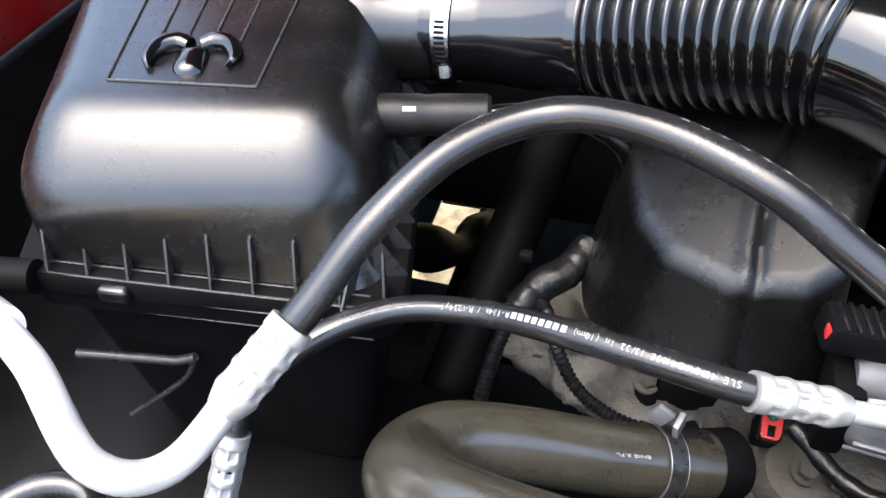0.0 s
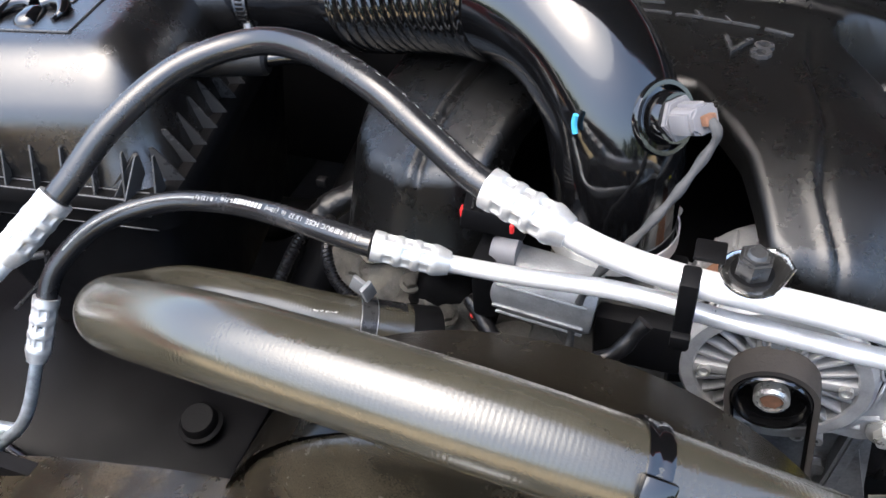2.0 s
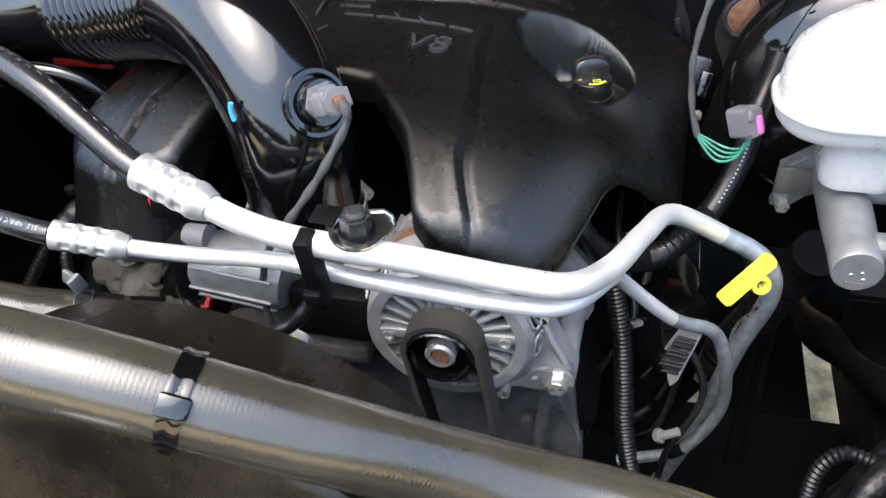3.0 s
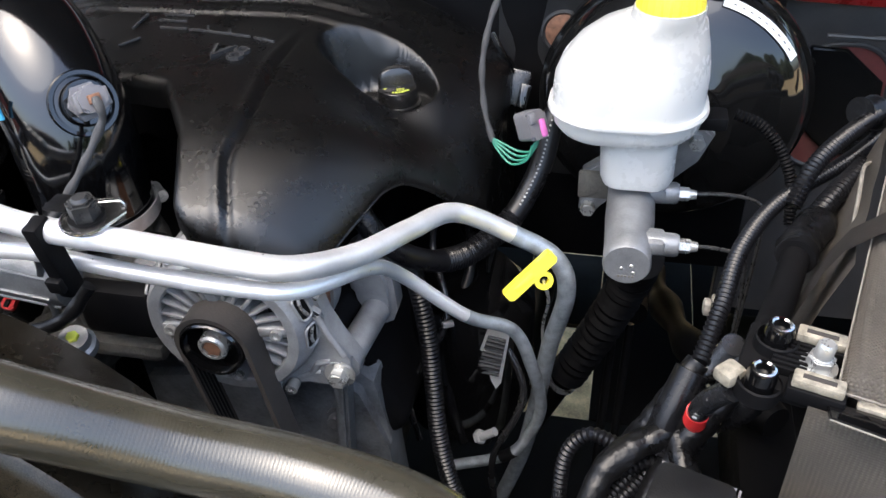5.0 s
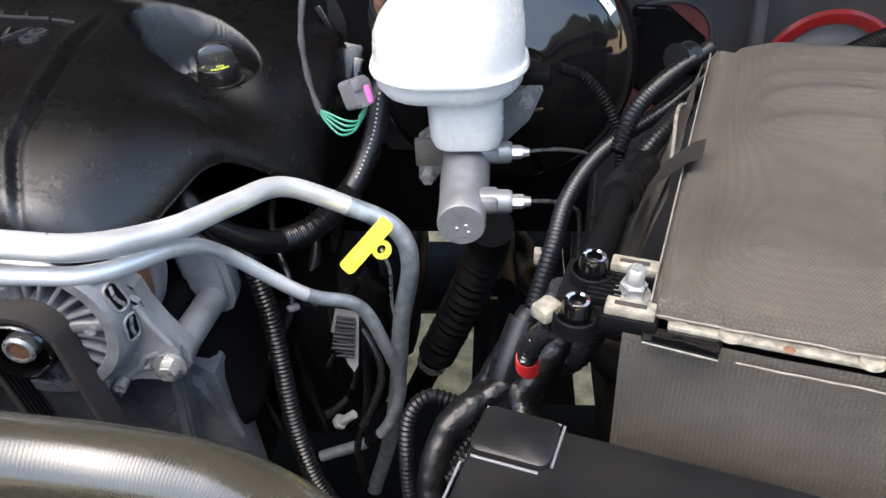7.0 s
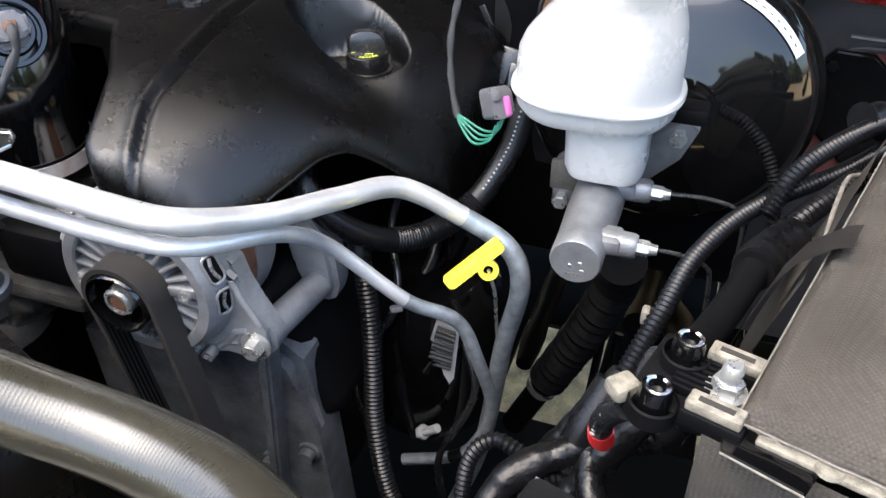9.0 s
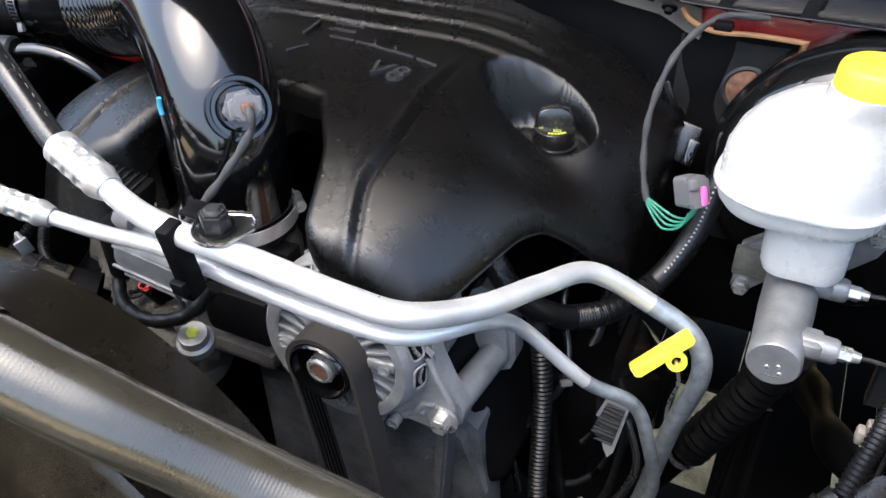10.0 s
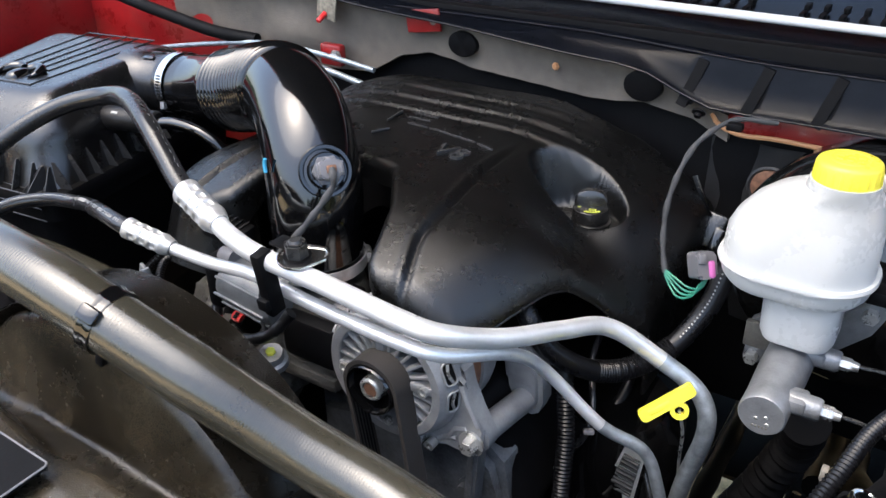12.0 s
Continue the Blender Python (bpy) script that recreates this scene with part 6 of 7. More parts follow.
    part("front_tab", slab([(-0.004, 0.0), (0.042, 0.0), (0.040, -0.018), (0.0, -0.015)], 0, 0.0025, BM_ @ pose(0.0, -0.004, 1.2415, -6), 0.001), M_DUCT, th, "glossy black plastic tab")
    part("tab_edge", pipe([BM_ @ pose(0.0, -0.004, 1.243, -6) @ Vector(p) for p in ((0.0, -0.0155, 0), (0.040, -0.0185, 0))], 0.0006, seg=6, smooth=False), M_EDGE, th)


build_battery()


def build_fuse_terminal():
    th = thing("battery_terminal_block", "black terminal fuse block with two capped studs", "terminal block", (0.83, 0.085, 1.22))
    s1, s2 = Vector((0.831, 0.103, 1.232)), Vector((0.811, 0.074, 1.226))
    m = Matrix.Translation((0.832, 0.088, 1.222)) @ pose(0, 0, 0, 0, 0, -31)
    part("tray", block(0.044, 0.056, 0.010, m @ pose(-0.004, 0.004, 0), 0.003), M_BLACK, th)
    for k in range(6):
        part("grille_bar", block(0.020, 0.0022, 0.006, m @ pose(0.002, -0.010 + 0.0042 * k, 0.010), 0.0006), M_BLACK, th)
    for s in (s1, s2):
        up = axis(s, (0.05, 0.0, 1)) @ Matrix.Scale(0.8, 4)
        part("collar", lathe([(0.0155, -0.004), (0.0165, -0.004), (0.0165, 0.009), (0.0150, 0.010), (0.0145, -0.004)], up, 28), M_BLACK, th)
        stud = part("stud_cap", lathe([(0.0118, -0.004), (0.0110, 0.018), (0.0098, 0.022), (0.0070, 0.0225), (0.0058, 0.016), (0, 0.016)], up, 24), M_DUCT, th, "black stud cap with a bright rim arc")
        # bright arc round most of the cap's rim
        part("bright_rim", lathe([(0.0060, 0.0222), (0.0074, 0.0232), (0.0090, 0.0226)], up, 24, arc=320), M_CHROME, stud)
    n = axis((0.848, 0.081, 1.233), (0.05, -0.05, 1))
    nut = part("clamp_nut", lathe([(0, 0), (0.0110, 0), (0.0110, 0.003), (0, 0.003)], n, 24), M_STEEL, th, "bright flange nut")
    part("nut_hex", hexnut(0.0082, 0.008, n @ Matrix.Translation((0, 0, 0.003)), None, 0.001), M_STEEL, nut)
    part("bolt_end", lathe([(0.0055, 0), (0.0055, 0.010), (0.004, 0.012), (0, 0.012)], n @ Matrix.Translation((0, 0, 0.010)), 14), M_STEEL, nut)
    for p, a in (((0.856, 0.098, 1.238), -31), ((0.838, 0.060, 1.240), -31)):
        f = Matrix.Translation(p) @ pose(0, 0, 0, 0, 0, a)
        fuse = part("fuse_link", block(0.028, 0.011, 0.006, f, 0.0012), M_CORR, th, "pale clear-topped fuse link")
        part("fuse_base", block(0.032, 0.014, 0.011, f @ pose(0, 0, -0.011), 0.002), M_BLACK, fuse)
        part("fuse_mark", block(0.018, 0.0035, 0.0003, f @ pose(0, 0, 0.006), 0), M_STRAP, fuse)
    part("lug_end", block(0.016, 0.014, 0.010, Matrix.Translation((0.797, 0.084, 1.226)) @ pose(0, 0, 0, 0, 0, 30), 0.003), M_CORR, th, "pale plastic lug end")
    th.location.z += 0.008
    th2 = thing("starter_cable", "black battery cable with a red sleeve end", "cable", (0.80, 0.10, 1.17))
    part("cable", pipe([(0.800, 0.082, 1.226), (0.794, 0.090, 1.212), (0.792, 0.100, 1.192), (0.794, 0.110, 1.174)], 0.0072, seg=16), M_RUBBER, th2)
    part("red_sleeve", pipe([(0.7935, 0.108, 1.178), (0.795, 0.114, 1.164), (0.797, 0.117, 1.158)], 0.0078, seg=16), M_RED, th2, "red heat-shrink end")
    bars = bmesh.new()
    for k in range(6):
        bars = block(0.003, 0.0014, 0.0003, axis(Vector((0.789, 0.086, 1.214)).lerp(Vector((0.787, 0.097, 1.186)), k / 5), (-0.4, -0.8, 0.3)), 0, bm=bars)
    part("print_bars", bars, M_PRINT, th2)


build_fuse_terminal()


def build_fuse_box():
    th = thing("fuse_box", "black plastic fuse box lid with rounded seams", "fuse box", (0.80, -0.02, 1.1))
    fm = Matrix.Translation((0.752, 0.056, 0)) @ pose(0, 0, 0, 0, 0, -32)
    part("body", block(0.30, 0.17, 0.14, fm @ pose(0.150, -0.088, 1.045), 0.006), M_BLACK, th)
    part("lid", loft([[(x + 0.152, y - 0.088, z) for x, y in rounded_rect(0.304 - i, 0.176 - i, 0.010, 4)] for z, i in ((1.180, 0), (1.192, 0.001), (1.1955, 0.004), (1.1965, 0.009))], fm), M_BOXLID, th)
    part("lid_corner", loft([[(x + 0.024, y - 0.017, z) for x, y in rounded_rect(0.046 - i, 0.034 - i, 0.006, 4)] for z, i in ((1.196, 0), (1.2005, 0.001), (1.2015, 0.004))], fm), M_BOXLID, th)
    for p, q in (((0.048, -0.0), (0.048, -0.030)), ((0.042, -0.036), (0.004, -0.036)), ((0.0, -0.042), (-0.001, -0.17)), ((0.002, 0.0), (0.046, 0.0))):
        part("seam_edge", pipe([fm @ Vector((*p, 1.1975)), fm @ Vector((*q, 1.1975))], 0.0009, seg=6, smooth=False), M_GREY, th)
    part("clip", block(0.016, 0.006, 0.02, fm @ pose(0.024, 0.003, 1.17), 0.002), M_BLACK, th)


build_fuse_box()


def build_harness():
    th = thing("main_harness", "black taped and corrugated wiring harness beside the battery", "wiring harness", T(0.45, -0.15, 1.1))
    part("sleeve", loom(TP([(0.60, 0.125, 1.205), (0.555, 0.06, 1.205), (0.49, -0.01, 1.20), (0.456, -0.075, 1.195), (0.440, -0.135, 1.185), (0.425, -0.18, 1.165)]), 0.0070, 14), M_LOOM, th)
    part("sleeve", loom(TP([(0.595, 0.115, 1.235), (0.545, 0.05, 1.235), (0.515, 0.01, 1.225), (0.50, -0.015, 1.20)]), 0.0076, 14), M_LOOM, th)
    part("sleeve", loom(TP([(0.565, 0.05, 1.205), (0.535, 0.0, 1.205), (0.51, -0.04, 1.20)]), 0.0090, 14, 0.006), M_LOOM, th)
    part("boot", wrapped(TP([(0.52, -0.03, 1.195), (0.502, -0.062, 1.195), (0.495, -0.085, 1.20)]), 0.0155, 5, 0.16), M_TAPE, th, "shiny tape-wrapped boot")
    part("boot", pipe(TP([(0.495, -0.085, 1.20), (0.482, -0.13, 1.20), (0.468, -0.175, 1.205), (0.458, -0.212, 1.222)]), 0.0108, seg=20), M_BLACK, th)
    part("boot_collar", pipe(TP([(0.498, -0.080, 1.20), (0.494, -0.090, 1.201)]), 0.0150, seg=20), M_BLACK, th)
    part("grip_sleeve", pipe(TP([(0.420, -0.185, 1.16), (0.408, -0.205, 1.135), (0.40, -0.222, 1.11)]), 0.0125, seg=16), M_LOOM, th)
    part("bend_hose", loom(TP([(0.465, -0.20, 1.20), (0.462, -0.195, 1.165), (0.452, -0.19, 1.135), (0.43, -0.19, 1.12), (0.40, -0.20, 1.115)]), 0.0165, 18, 0.005), M_RUBBER, th)
    part("bend_hose", loom(TP([(0.445, -0.185, 1.19), (0.438, -0.175, 1.16), (0.425, -0.17, 1.14)]), 0.009, 14, 0.004), M_RUBBER, th)
    part("taped_trunk", wrapped(TP([(0.430, -0.190, 1.128), (0.405, -0.215, 1.122), (0.380, -0.232, 1.118), (0.362, -0.250, 1.108), (0.354, -0.275, 1.085), (0.352, -0.30, 1.05)]), 0.0125, 1, 0.16, taper=0.6), M_TAPE, th, "wrinkled black tape wrapping")
    part("taped_branch", wrapped(TP([(0.412, -0.208, 1.125), (0.418, -0.235, 1.118), (0.428, -0.262, 1.10), (0.43, -0.28, 1.07)]), 0.009, 2, 0.15), M_TAPE, th)
    part("taped_branch", wrapped(TP([(0.425, -0.175, 1.16), (0.410, -0.190, 1.14), (0.385, -0.205, 1.10), (0.36, -0.215, 1.05)]), 0.009, 3, 0.15), M_TAPE, th)
    part("taped_branch", wrapped(TP([(0.455, -0.185, 1.18), (0.440, -0.205, 1.15), (0.415, -0.225, 1.115), (0.395, -0.25, 1.08)]), 0.010, 4, 0.15), M_TAPE, th)
    part("loop_sleeve", loom(TP([(0.372, -0.225, 1.115), (0.350, -0.222, 1.118), (0.335, -0.228, 1.10), (0.332, -0.24, 1.06), (0.335, -0.25, 1.0)]), 0.0058, 12), M_LOOM, th)
    rnd = random.Random(7)
    for k in range(5):
        o = [rnd.uniform(-0.012, 0.012) for _ in range(6)]
        part("strand", loom(TP([(0.43 + o[0], -0.19 + o[1], 1.15), (0.415 + o[2], -0.21 + o[3], 1.11 + o[4]), (0.39 + o[1], -0.225 + o[5], 1.10 + o[0]), (0.365 + o[3], -0.26 + o[2], 1.085)]), 0.006, 10, 0.0045), M_LOOM, th)
    part("cross_bar", pipe(TP([(0.585, 0.115, 1.22), (0.575, 0.10, 1.235), (0.56, 0.085, 1.24)]), 0.016, seg=14, rfun=lambda s, t: 0.012 + 0.002 * math.sin(s * 300)), M_TAPE, th)
    part("pale_wire", pipe([B(0.30, -0.012, 1.23), B(0.27, -0.016, 1.24), B(0.235, -0.014, 1.235), B(0.22, -0.012, 1.215)], 0.0016, seg=8), M_EDGE, th)
    for u, p in ((0.0, (0.44, -0.10, 1.15)), (1, (0.43, -0.13, 1.17))):
        part("pale_clip", block(0.006, 0.010, 0.012, TRUCK @ pose(*p), 0.002), M_EDGE, th)


build_harness()


def build_side_panel():
    th = thing("side_panel", "grey sealed body panel with an oval opening and black plate", "body panel", T(0.62, 0.31, 0.95))
    m = Matrix.Translation(T(0.0, 0.318, 0.0)) @ Matrix((RIGHT, Vector((0, 0, 1)), -BACK)).transposed().to_4x4()
    part("sheet", slab([(0.50, 0.80), (0.99, 0.80), (0.99, 1.30), (0.50, 1.30)], -0.02, 0.0, m, 0.003), M_PAINTD, th)
    ring = [(0.595 + x, 1.128 + z) for x, z in rounded_rect(0.105, 0.160, 0.045, 6)]
    # darker red gives the opening its shade
    part("opening", slab(ring, 0.0, 0.003, m, 0.001), M_PAINTSHADE, th, "red painted opening, coloured darker for its shade")
    part("rim", pipe([m @ Vector((x, z, 0.003)) for x, z in ring + ring[:1]], 0.003, seg=8, smooth=False), M_PAINTD, th)
    plate = part("cover_plate", slab([(0.540, 1.185), (0.556, 1.206), (0.594, 1.204), (0.640, 1.165), (0.645, 1.085), (0.632, 1.070), (0.60, 1.068), (0.545, 1.12)], 0.003, 0.010, m, 0.003), M_BOOST, th, "glossy black cover plate")
    for x, z in ((0.556, 1.188), (0.63, 1.082)):
        part("plate_nut", hexnut(0.006, 0.005, m @ pose(x, z, 0.010), None), M_BLACK, plate)
    part("ring_red", lathe([(0.066, 0.0), (0.072, 0.004), (0.080, 0.004), (0.084, 0.0)], m @ pose(0.79, 1.11, 0), 40), M_PAINT, th, "red painted ring")
    part("ring_grommet", lathe([(0, 0.018), (0.04, 0.016), (0.058, 0.008), (0.064, 0.0)], m @ pose(0.79, 1.11, 0), 40), M_PAINTD, th, "grey domed grommet")
    part("grey_lead", pipe([m @ Vector(p) for p in ((0.672, 1.40, 0.02), (0.678, 1.30, 0.03), (0.690, 1.20, 0.03), (0.692, 1.12, 0.02), (0.675, 1.06, 0.02))], 0.009, seg=12), M_BRAID, th)
    part("red_tab", block(0.012, 0.03, 0.006, m @ pose(0.865, 1.14, 0.0, 0, 0, 15), 0.002), M_PAINT, th)
    part("top_rail", block(0.56, 0.04, 0.022, TRUCK @ pose(0.80, 0.32, 1.245, 0, 3, 0), 0.006), M_PAINT, th, "red painted upper rail")
    part("rail_edge", pipe(TP([(0.56, 0.272, 1.235), (0.99, 0.272, 1.22)]), 0.003, seg=8, smooth=False), M_PAINTD, th)


build_side_panel()


def build_washer_hose():
    th = thing("washer_hose", "black corrugated hose above the battery", "hose", T(0.8, 0.2, 1.2))
    part("hose", loom(TP([(0.72, 0.16, 1.19), (0.78, 0.19, 1.205), (0.86, 0.22, 1.22), (0.95, 0.25, 1.23)]), 0.012, 14), M_BLACK, th)


build_washer_hose()


def build_cowl_red():
    th = thing("body_flange", "red painted body flange showing below the cowl", "body flange", T(0.3, 0.24, 1.29))
    part("flange", block(0.32, 0.010, 0.026, TRUCK @ pose(0.37, 0.246, 1.296, 0, 1, 0), 0.003), M_PAINT, th)
    part("raw_edge", pipe(TP([(0.205, 0.237, 1.318), (0.215, 0.237, 1.306), (0.24, 0.237, 1.298), (0.28, 0.237, 1.300), (0.34, 0.237, 1.299), (0.52, 0.238, 1.296)]), 0.0028, seg=8), M_ORANGE, th, "bare orange sealer edge")


build_cowl_red()


def build_firewall_corner():
    m = Matrix((RIGHT, Vector((0, 0, 1)), -BACK)).transposed().to_4x4()
    th = thing("firewall_sheet", "grey sealed firewall sheet with a rust-orange plug", "body panel", T(0.35, 0.25, 1.1))
    sheet = bmesh.new()
    rows = []
    for i in range(25):
        x = 0.205 + 0.29 * i / 24
        col = []
        for j in range(17):
            z = 1.05 + 0.235 * j / 16
            y = 0.252 + 0.004 * noise.noise(Vector((x * 16, z * 16, 2))) + 0.006 * math.exp(-((x - 0.24) / 0.02) ** 2)
            col.append(sheet.verts.new(T(x, y, z)))
        rows.append(col)
    for a, b in zip(rows[:-1], rows[1:]):
        for j in range(16):
            sheet.faces.new((a[j], b[j], b[j + 1], a[j + 1]))
    bmesh.ops.solidify(sheet, geom=sheet.faces[:], thickness=0.003)
    part("sheet", sheet, M_PAINTD, th)
    part("orange_plug", lathe([(0, 0.004), (0.017, 0.003), (0.021, 0.001), (0.022, -0.004)], Matrix.Translation(T(0.280, 0.246, 1.238)) @ m, 30), M_RUST, th, "rust-orange round plug")
    part("plug_rim", lathe([(0.021, 0.0), (0.0235, 0.003), (0.026, 0.0)], Matrix.Translation(T(0.280, 0.246, 1.238)) @ m, 30), M_PAINTD, th)
    cn = thing("rear_connector", "black plug and bracket on the firewall beside the engine cover", "connector", T(0.23, 0.21, 1.17))
    body = part("plug_body", block(0.030, 0.026, 0.042, TRUCK @ pose(0.226, 0.205, 1.165, -25, 12, 0), 0.003), M_LID, cn)
    part("latch", block(0.012, 0.006, 0.028, TRUCK @ pose(0.240, 0.188, 1.170, -25, 12, 0), 0.002), M_DUCT, body)
    part("ring", pipe([TRUCK @ Vector((0.213 + 0.006 * math.cos(a), 0.188, 1.172 + 0.007 * math.sin(a))) for a in [k * math.tau / 12 for k in range(13)]], 0.0011, seg=6), M_CORR, body)
    part("wire_end", lathe([(0, 0.008), (0.004, 0.008), (0.005, 0)], axis(T(0.240, 0.184, 1.152), -BACK), 12), M_CORR, body)
    part("bracket", block(0.007, 0.003, 0.052, TRUCK @ pose(0.228, 0.205, 1.205, 0, -26, 0), 0.001), M_DUCT, cn, "glossy black bracket")
    part("bracket", block(0.040, 0.004, 0.003, TRUCK @ pose(0.208, 0.200, 1.205), 0.001), M_DUCT, cn)


build_firewall_corner()


# ---- front left ----
def build_breather_coupling():
    th = thing("breather_coupling", "black rubber breather coupling beside the air box", "coupling", (-0.01, 0.5, 1.27))
    d = Vector((0.99, -0.02, 0.0))
    m = axis((-0.052, 0.507, 1.280), d)
    part("sleeve", lathe([(0, 0), (0.0145, 0), (0.0160, 0.004), (0.0160, 0.030), (0.0148, 0.036), (0.0156, 0.044), (0.0154, 0.080), (0.0130, 0.083), (0, 0.083)], m, 28), M_BOXLID, th)
    part("nipple", lathe([(0, -0.010), (0.009, -0.010), (0.009, 0.0)], m, 20), M_DUCT, th)
    part("tag", block(0.010, 0.004, 0.002, Matrix.Translation((-0.028, 0.497, 1.291)) @ pose(0, 0, 0, 40, 0, 0), 0.0005), M_PRINT, th, "small pale mark")
    part("pipe", pipe([(0.028, 0.505, 1.280), (0.06, 0.505, 1.282), (0.10, 0.50, 1.275), (0.13, 0.50, 1.25), (0.14, 0.51, 1.20)], 0.0075, seg=16), M_DUCT, th)


build_breather_coupling()


def build_front_panel():
    th = thing("radiator_shroud_top", "black moulded radiator top shroud with a dusty sheen", "radiator shroud", T(-0.1, -0.5, 1.1))
    bm = bmesh.new()
    rows = []
    for i in range(71):
        x = -0.72 + 1.05 * i / 70
        row = []
        for j in range(91):
            v = j / 90
            y = -0.395 - 0.40 * v
            z = 1.240 - (x + 0.09) ** 2 / 1.9 - 0.10 * max(0, v - 0.25)
            lip = -0.462 + 0.006 * math.sin(x * 31) + 0.004 * noise.noise(Vector((x * 12, 0, 4)))
            z -= 0.055 * smooth(lip - 0.012, lip + 0.022, y)
            arch = 1.066 + math.sqrt(max(0.0, 0.214 ** 2 - (x + 0.09) ** 2))
            z += max(0.0, arch - z) * smooth(0.075, 0.0, v)
            z += 0.003 * noise.noise(Vector((x * 14, y * 14, 0))) + 0.0012 * noise.noise(Vector((x * 45, y * 45, 0)))
            row.append(bm.verts.new(T(x, y, z)))
        rows.append(row)
    for a, b in zip(rows[:-1], rows[1:]):
        for j in range(90):
            bm.faces.new((a[j], a[j + 1], b[j + 1], b[j]))
    bmesh.ops.solidify(bm, geom=bm.faces[:], thickness=0.004)
    part("panel", bm, M_PANEL, th, sharp=70)
    for x in (-0.56, -0.30, 0.0, 0.24):
        z = 1.213 - (x + 0.09) ** 2 / 1.9
        pin = part("push_pin", lathe([(0, 0.003), (0.007, 0.003), (0.010, 0.0015), (0.011, 0)], axis(T(x, -0.62, z - 0.012), (0, 0, 1)), 20), M_BLACK, th)
    sign = thing("caution_plate", "dark plastic plate with a white rounded sticker on the top panel", "plate", T(-0.06, -0.51, 1.243))
    pm = TRUCK @ pose(-0.070, -0.518, 1.2435, 2, 0, 0)
    part("plate", slab(rounded_rect(0.13, 0.06, 0.004), 0, 0.003, pm, 0.001), M_BLACK, sign)
    part("plate_edge", pipe([pm @ Vector((x, y, 0.003)) for x, y in rounded_rect(0.13, 0.06, 0.004) + [(0.065, 0.026)]], 0.0008, seg=6, smooth=False), M_GREY, sign)
    part("sticker", slab(rounded_rect(0.05, 0.03, 0.006), 0.003, 0.0034, pm @ pose(-0.035, 0.008, 0)), M_LABEL, sign, "white rounded sticker")
    # splash panel and folded ribs at the side
    th2 = thing("splash_panel", "black moulded splash panel with raised folds", "splash panel", T(-0.65, -0.25, 1.0))
    part("panel", block(0.50, 0.32, 0.012, TRUCK @ pose(-0.66, -0.24, 0.975, 6, 8, 0), 0.004), M_DEEP, th2)
    part("raised_fold", pipe(TP([(-0.84, -0.30, 0.995), (-0.70, -0.33, 0.992), (-0.55, -0.36, 0.985)]), 0.006, seg=10), M_LID, th2)
    th3 = thing("overflow_hose", "black rubber overflow hose bent in a loop", "hose", T(-0.59, -0.38, 1.15))
    part("hose", pipe(TP([(-0.66, -0.45, 1.19), (-0.635, -0.405, 1.20), (-0.610, -0.372, 1.203), (-0.583, -0.366, 1.20), (-0.566, -0.39, 1.195), (-0.560, -0.43, 1.19), (-0.56, -0.48, 1.18)]), 0.0085, seg=18), M_RUBBER, th3)
    part("hose_clamp", lathe([(0.0088, -0.004), (0.0100, -0.004), (0.0100, 0.004), (0.0088, 0.004)], axis(T(-0.561, -0.425, 1.1905), (0.02, -0.4, -0.05)), 24), M_NUT, th3, "dark steel hose clamp")
    th4 = thing("line_fitting", "zinc hex fitting on the liquid line", "fitting", T(-0.63, -0.35, 1.03))
    part("nut", hexnut(0.012, 0.018, axis((-0.235, 0.272, 1.028), (-1, 0.1, 0.05)), None, 0.001), M_STEEL, th4)
    part("tail", lathe([(0.007, 0), (0.007, 0.03), (0, 0.03)], axis((-0.205, 0.269, 1.028), (-1, 0.1, 0.05)), 16), M_ALUDULL, th4)
    th5 = thing("drain_cap", "round black plastic cap low beside the fan shroud", "cap", T(-0.465, -0.25, 0.98))
    part("cap", lathe([(0, 0.014), (0.016, 0.014), (0.018, 0.011), (0.019, 0.004), (0.023, 0.002), (0.023, 0)], axis(T(-0.463, -0.252, 0.968), (0, -0.2, 1)), 28), M_BLACK, th5)


build_front_panel()


def build_rear_left():
    th = thing("wiper_pipe", "pale grey metal pipe running along the firewall", "pipe", T(-0.4, 0.2, 1.31))
    part("pipe", pipe(TP([(-0.75, 0.205, 1.275), (-0.69, 0.2, 1.288), (-0.54, 0.2, 1.313), (-0.444, 0.2, 1.322), (-0.349, 0.2, 1.318), (-0.262, 0.2, 1.309)]), 0.004, seg=10), M_ALUDULL, th)
    part("pipe", pipe(TP([(-0.56, 0.205, 1.30), (-0.46, 0.205, 1.305), (-0.36, 0.205, 1.295), (-0.28, 0.208, 1.28)]), 0.005, seg=10), M_ALUDULL, th)
    th = thing("red_bracket", "red painted body bracket with a bolt on the firewall", "bracket", T(-0.33, 0.22, 1.3))
    part("plate", block(0.040, 0.014, 0.032, TRUCK @ pose(-0.356, 0.222, 1.298), 0.004), M_PAINT, th)
    part("bolt", hexnut(0.008, 0.008, axis(T(-0.338, 0.210, 1.318), -BACK), None), M_STEEL, th)
    th = thing("rear_wiring", "black taped wiring along the rear of the bay", "wiring", T(-0.7, 0.2, 1.3))
    part("sleeve", pipe(TP([(-0.85, 0.21, 1.36), (-0.76, 0.20, 1.35), (-0.66, 0.2, 1.335), (-0.58, 0.2, 1.325), (-0.50, 0.21, 1.32)]), 0.010, seg=12), M_BLACK, th)


build_rear_left()


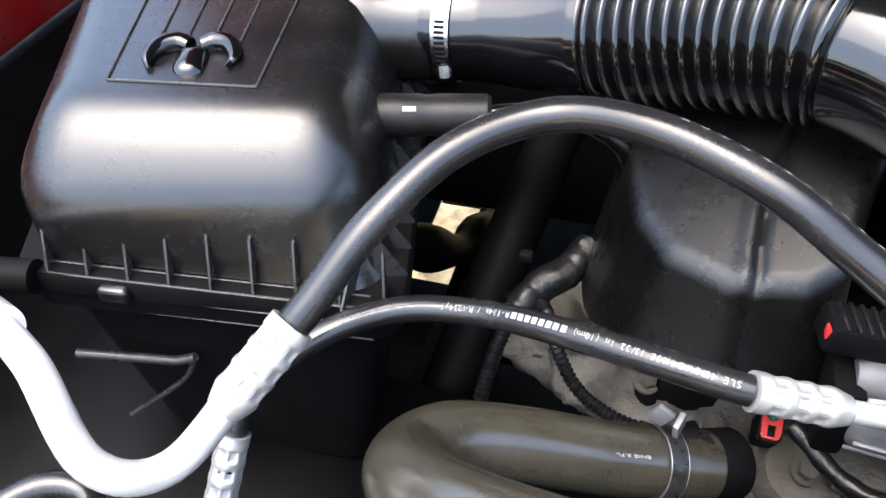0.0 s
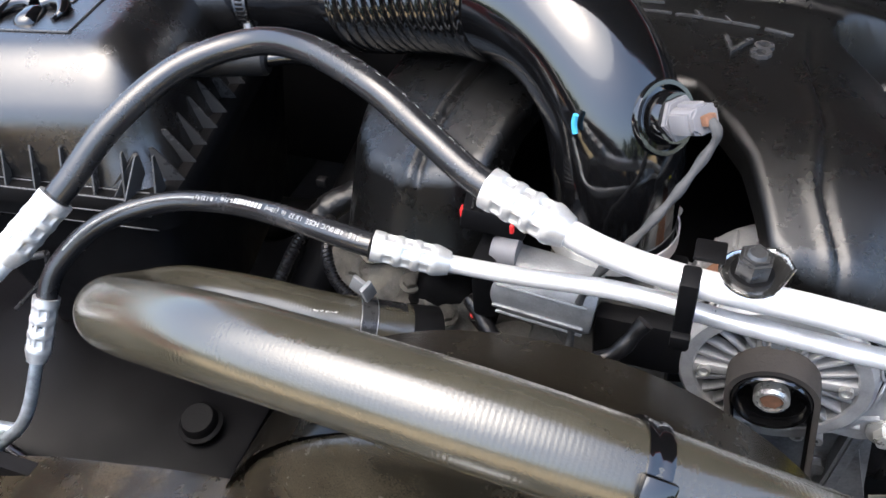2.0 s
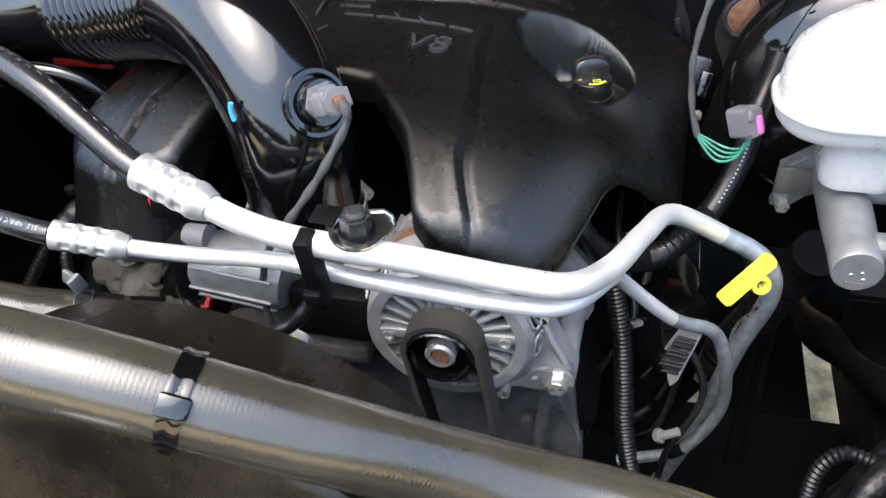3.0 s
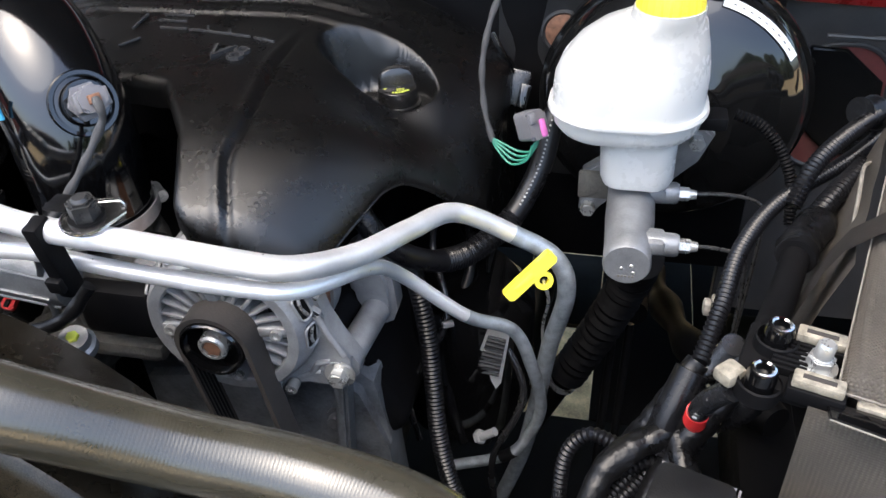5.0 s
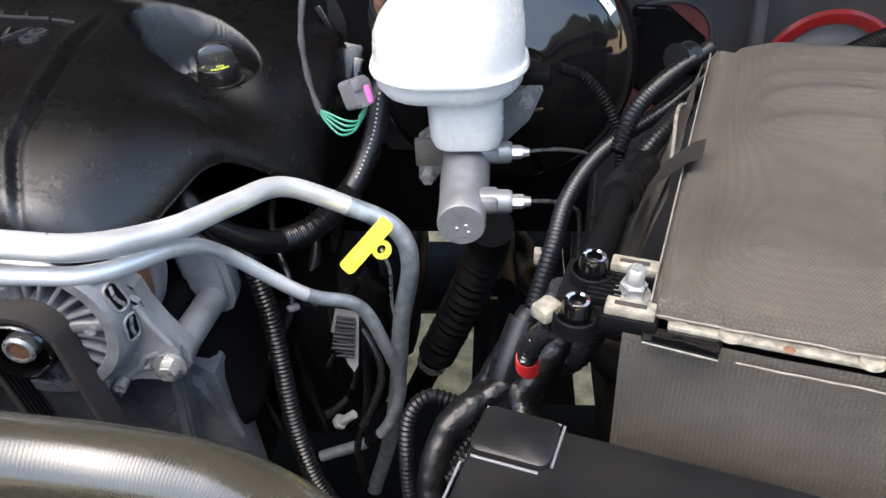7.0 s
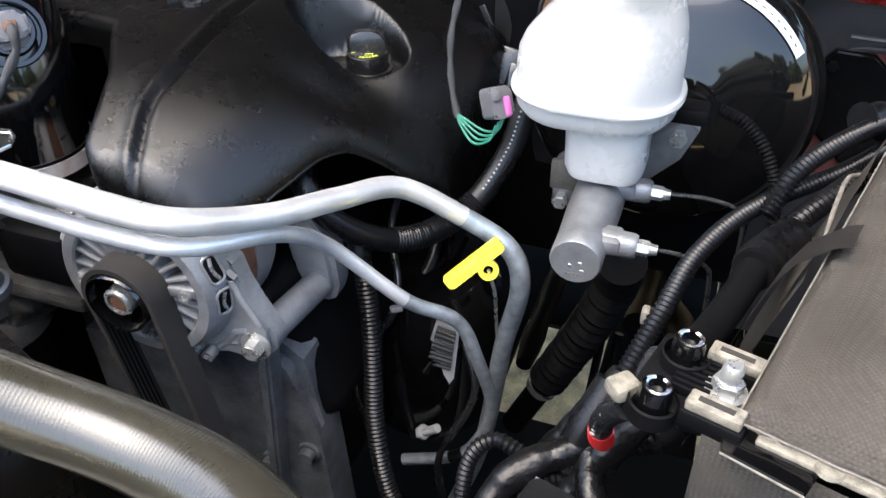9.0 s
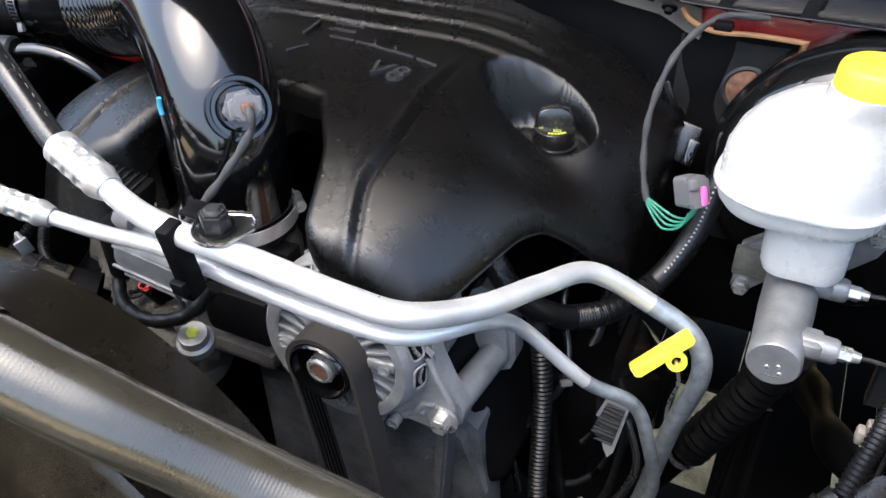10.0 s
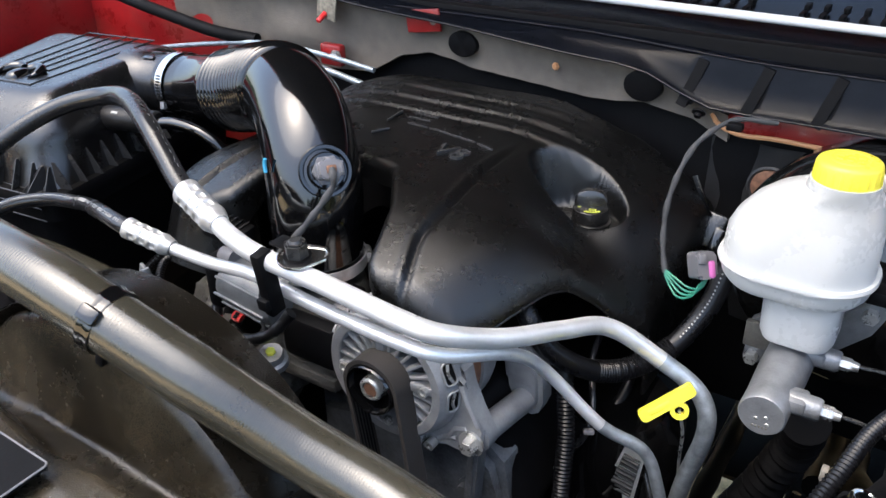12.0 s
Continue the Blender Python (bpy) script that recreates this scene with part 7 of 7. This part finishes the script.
def build_low_pipe():
    th = thing("low_coolant_pipe", "thick dull black pipe low beside the engine", "pipe", T(-0.47, -0.05, 0.85))
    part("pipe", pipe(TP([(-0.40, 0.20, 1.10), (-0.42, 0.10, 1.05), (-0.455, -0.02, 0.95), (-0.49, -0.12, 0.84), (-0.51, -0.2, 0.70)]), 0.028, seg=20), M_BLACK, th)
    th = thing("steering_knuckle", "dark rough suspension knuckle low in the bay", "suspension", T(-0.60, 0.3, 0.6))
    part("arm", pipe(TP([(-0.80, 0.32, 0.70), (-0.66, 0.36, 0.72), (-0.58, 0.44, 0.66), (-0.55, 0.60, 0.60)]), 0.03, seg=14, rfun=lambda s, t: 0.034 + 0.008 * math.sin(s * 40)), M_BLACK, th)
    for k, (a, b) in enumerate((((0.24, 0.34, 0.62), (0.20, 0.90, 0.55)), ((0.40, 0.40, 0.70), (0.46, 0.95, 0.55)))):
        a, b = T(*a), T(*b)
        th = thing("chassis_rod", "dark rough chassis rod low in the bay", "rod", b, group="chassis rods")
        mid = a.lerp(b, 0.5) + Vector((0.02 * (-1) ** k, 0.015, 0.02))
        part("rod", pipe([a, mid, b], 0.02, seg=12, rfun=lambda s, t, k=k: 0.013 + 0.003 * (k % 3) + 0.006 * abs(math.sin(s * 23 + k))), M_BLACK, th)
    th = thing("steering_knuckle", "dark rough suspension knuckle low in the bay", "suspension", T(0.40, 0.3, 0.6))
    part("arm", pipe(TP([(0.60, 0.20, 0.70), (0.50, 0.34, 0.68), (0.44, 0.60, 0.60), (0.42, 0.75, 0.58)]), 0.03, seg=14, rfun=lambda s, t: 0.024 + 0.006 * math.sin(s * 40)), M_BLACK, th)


build_low_pipe()


def build_trees():
    bm = bmesh.new()
    rnd = random.Random(4)
    for k in range(150):
        a = radians(110 + 320 * k / 150)
        d = 26 + rnd.random() * 10
        h = (3.0 + rnd.random() * 3.5) * (0.45 if 165 < math.degrees(a) % 360 < 270 else 0.25 if math.degrees(a) % 360 >= 270 else 1.0)
        for j in range(3):
            b2 = bmesh.new()
            bmesh.ops.create_icosphere(b2, subdivisions=2, radius=1.0)
            for v in b2.verts:
                v.co *= 1 + 0.35 * noise.noise(v.co * 2.2 + Vector((k, j, 0)))
            s = 1.3 + rnd.random()
            bmesh.ops.transform(b2, matrix=Matrix.Translation((d * math.sin(a) + rnd.uniform(-2, 2), d * math.cos(a) + rnd.uniform(-2, 2), h * (0.2 + 0.35 * j))) @ Matrix.Scale(s, 4), verts=b2.verts)
            bm = merge(bm, b2)
    tagged(part("far_woods", bm, M_TREE, None), "far line of dark green woods round the yard", "woods", kind="stuff")


build_trees()
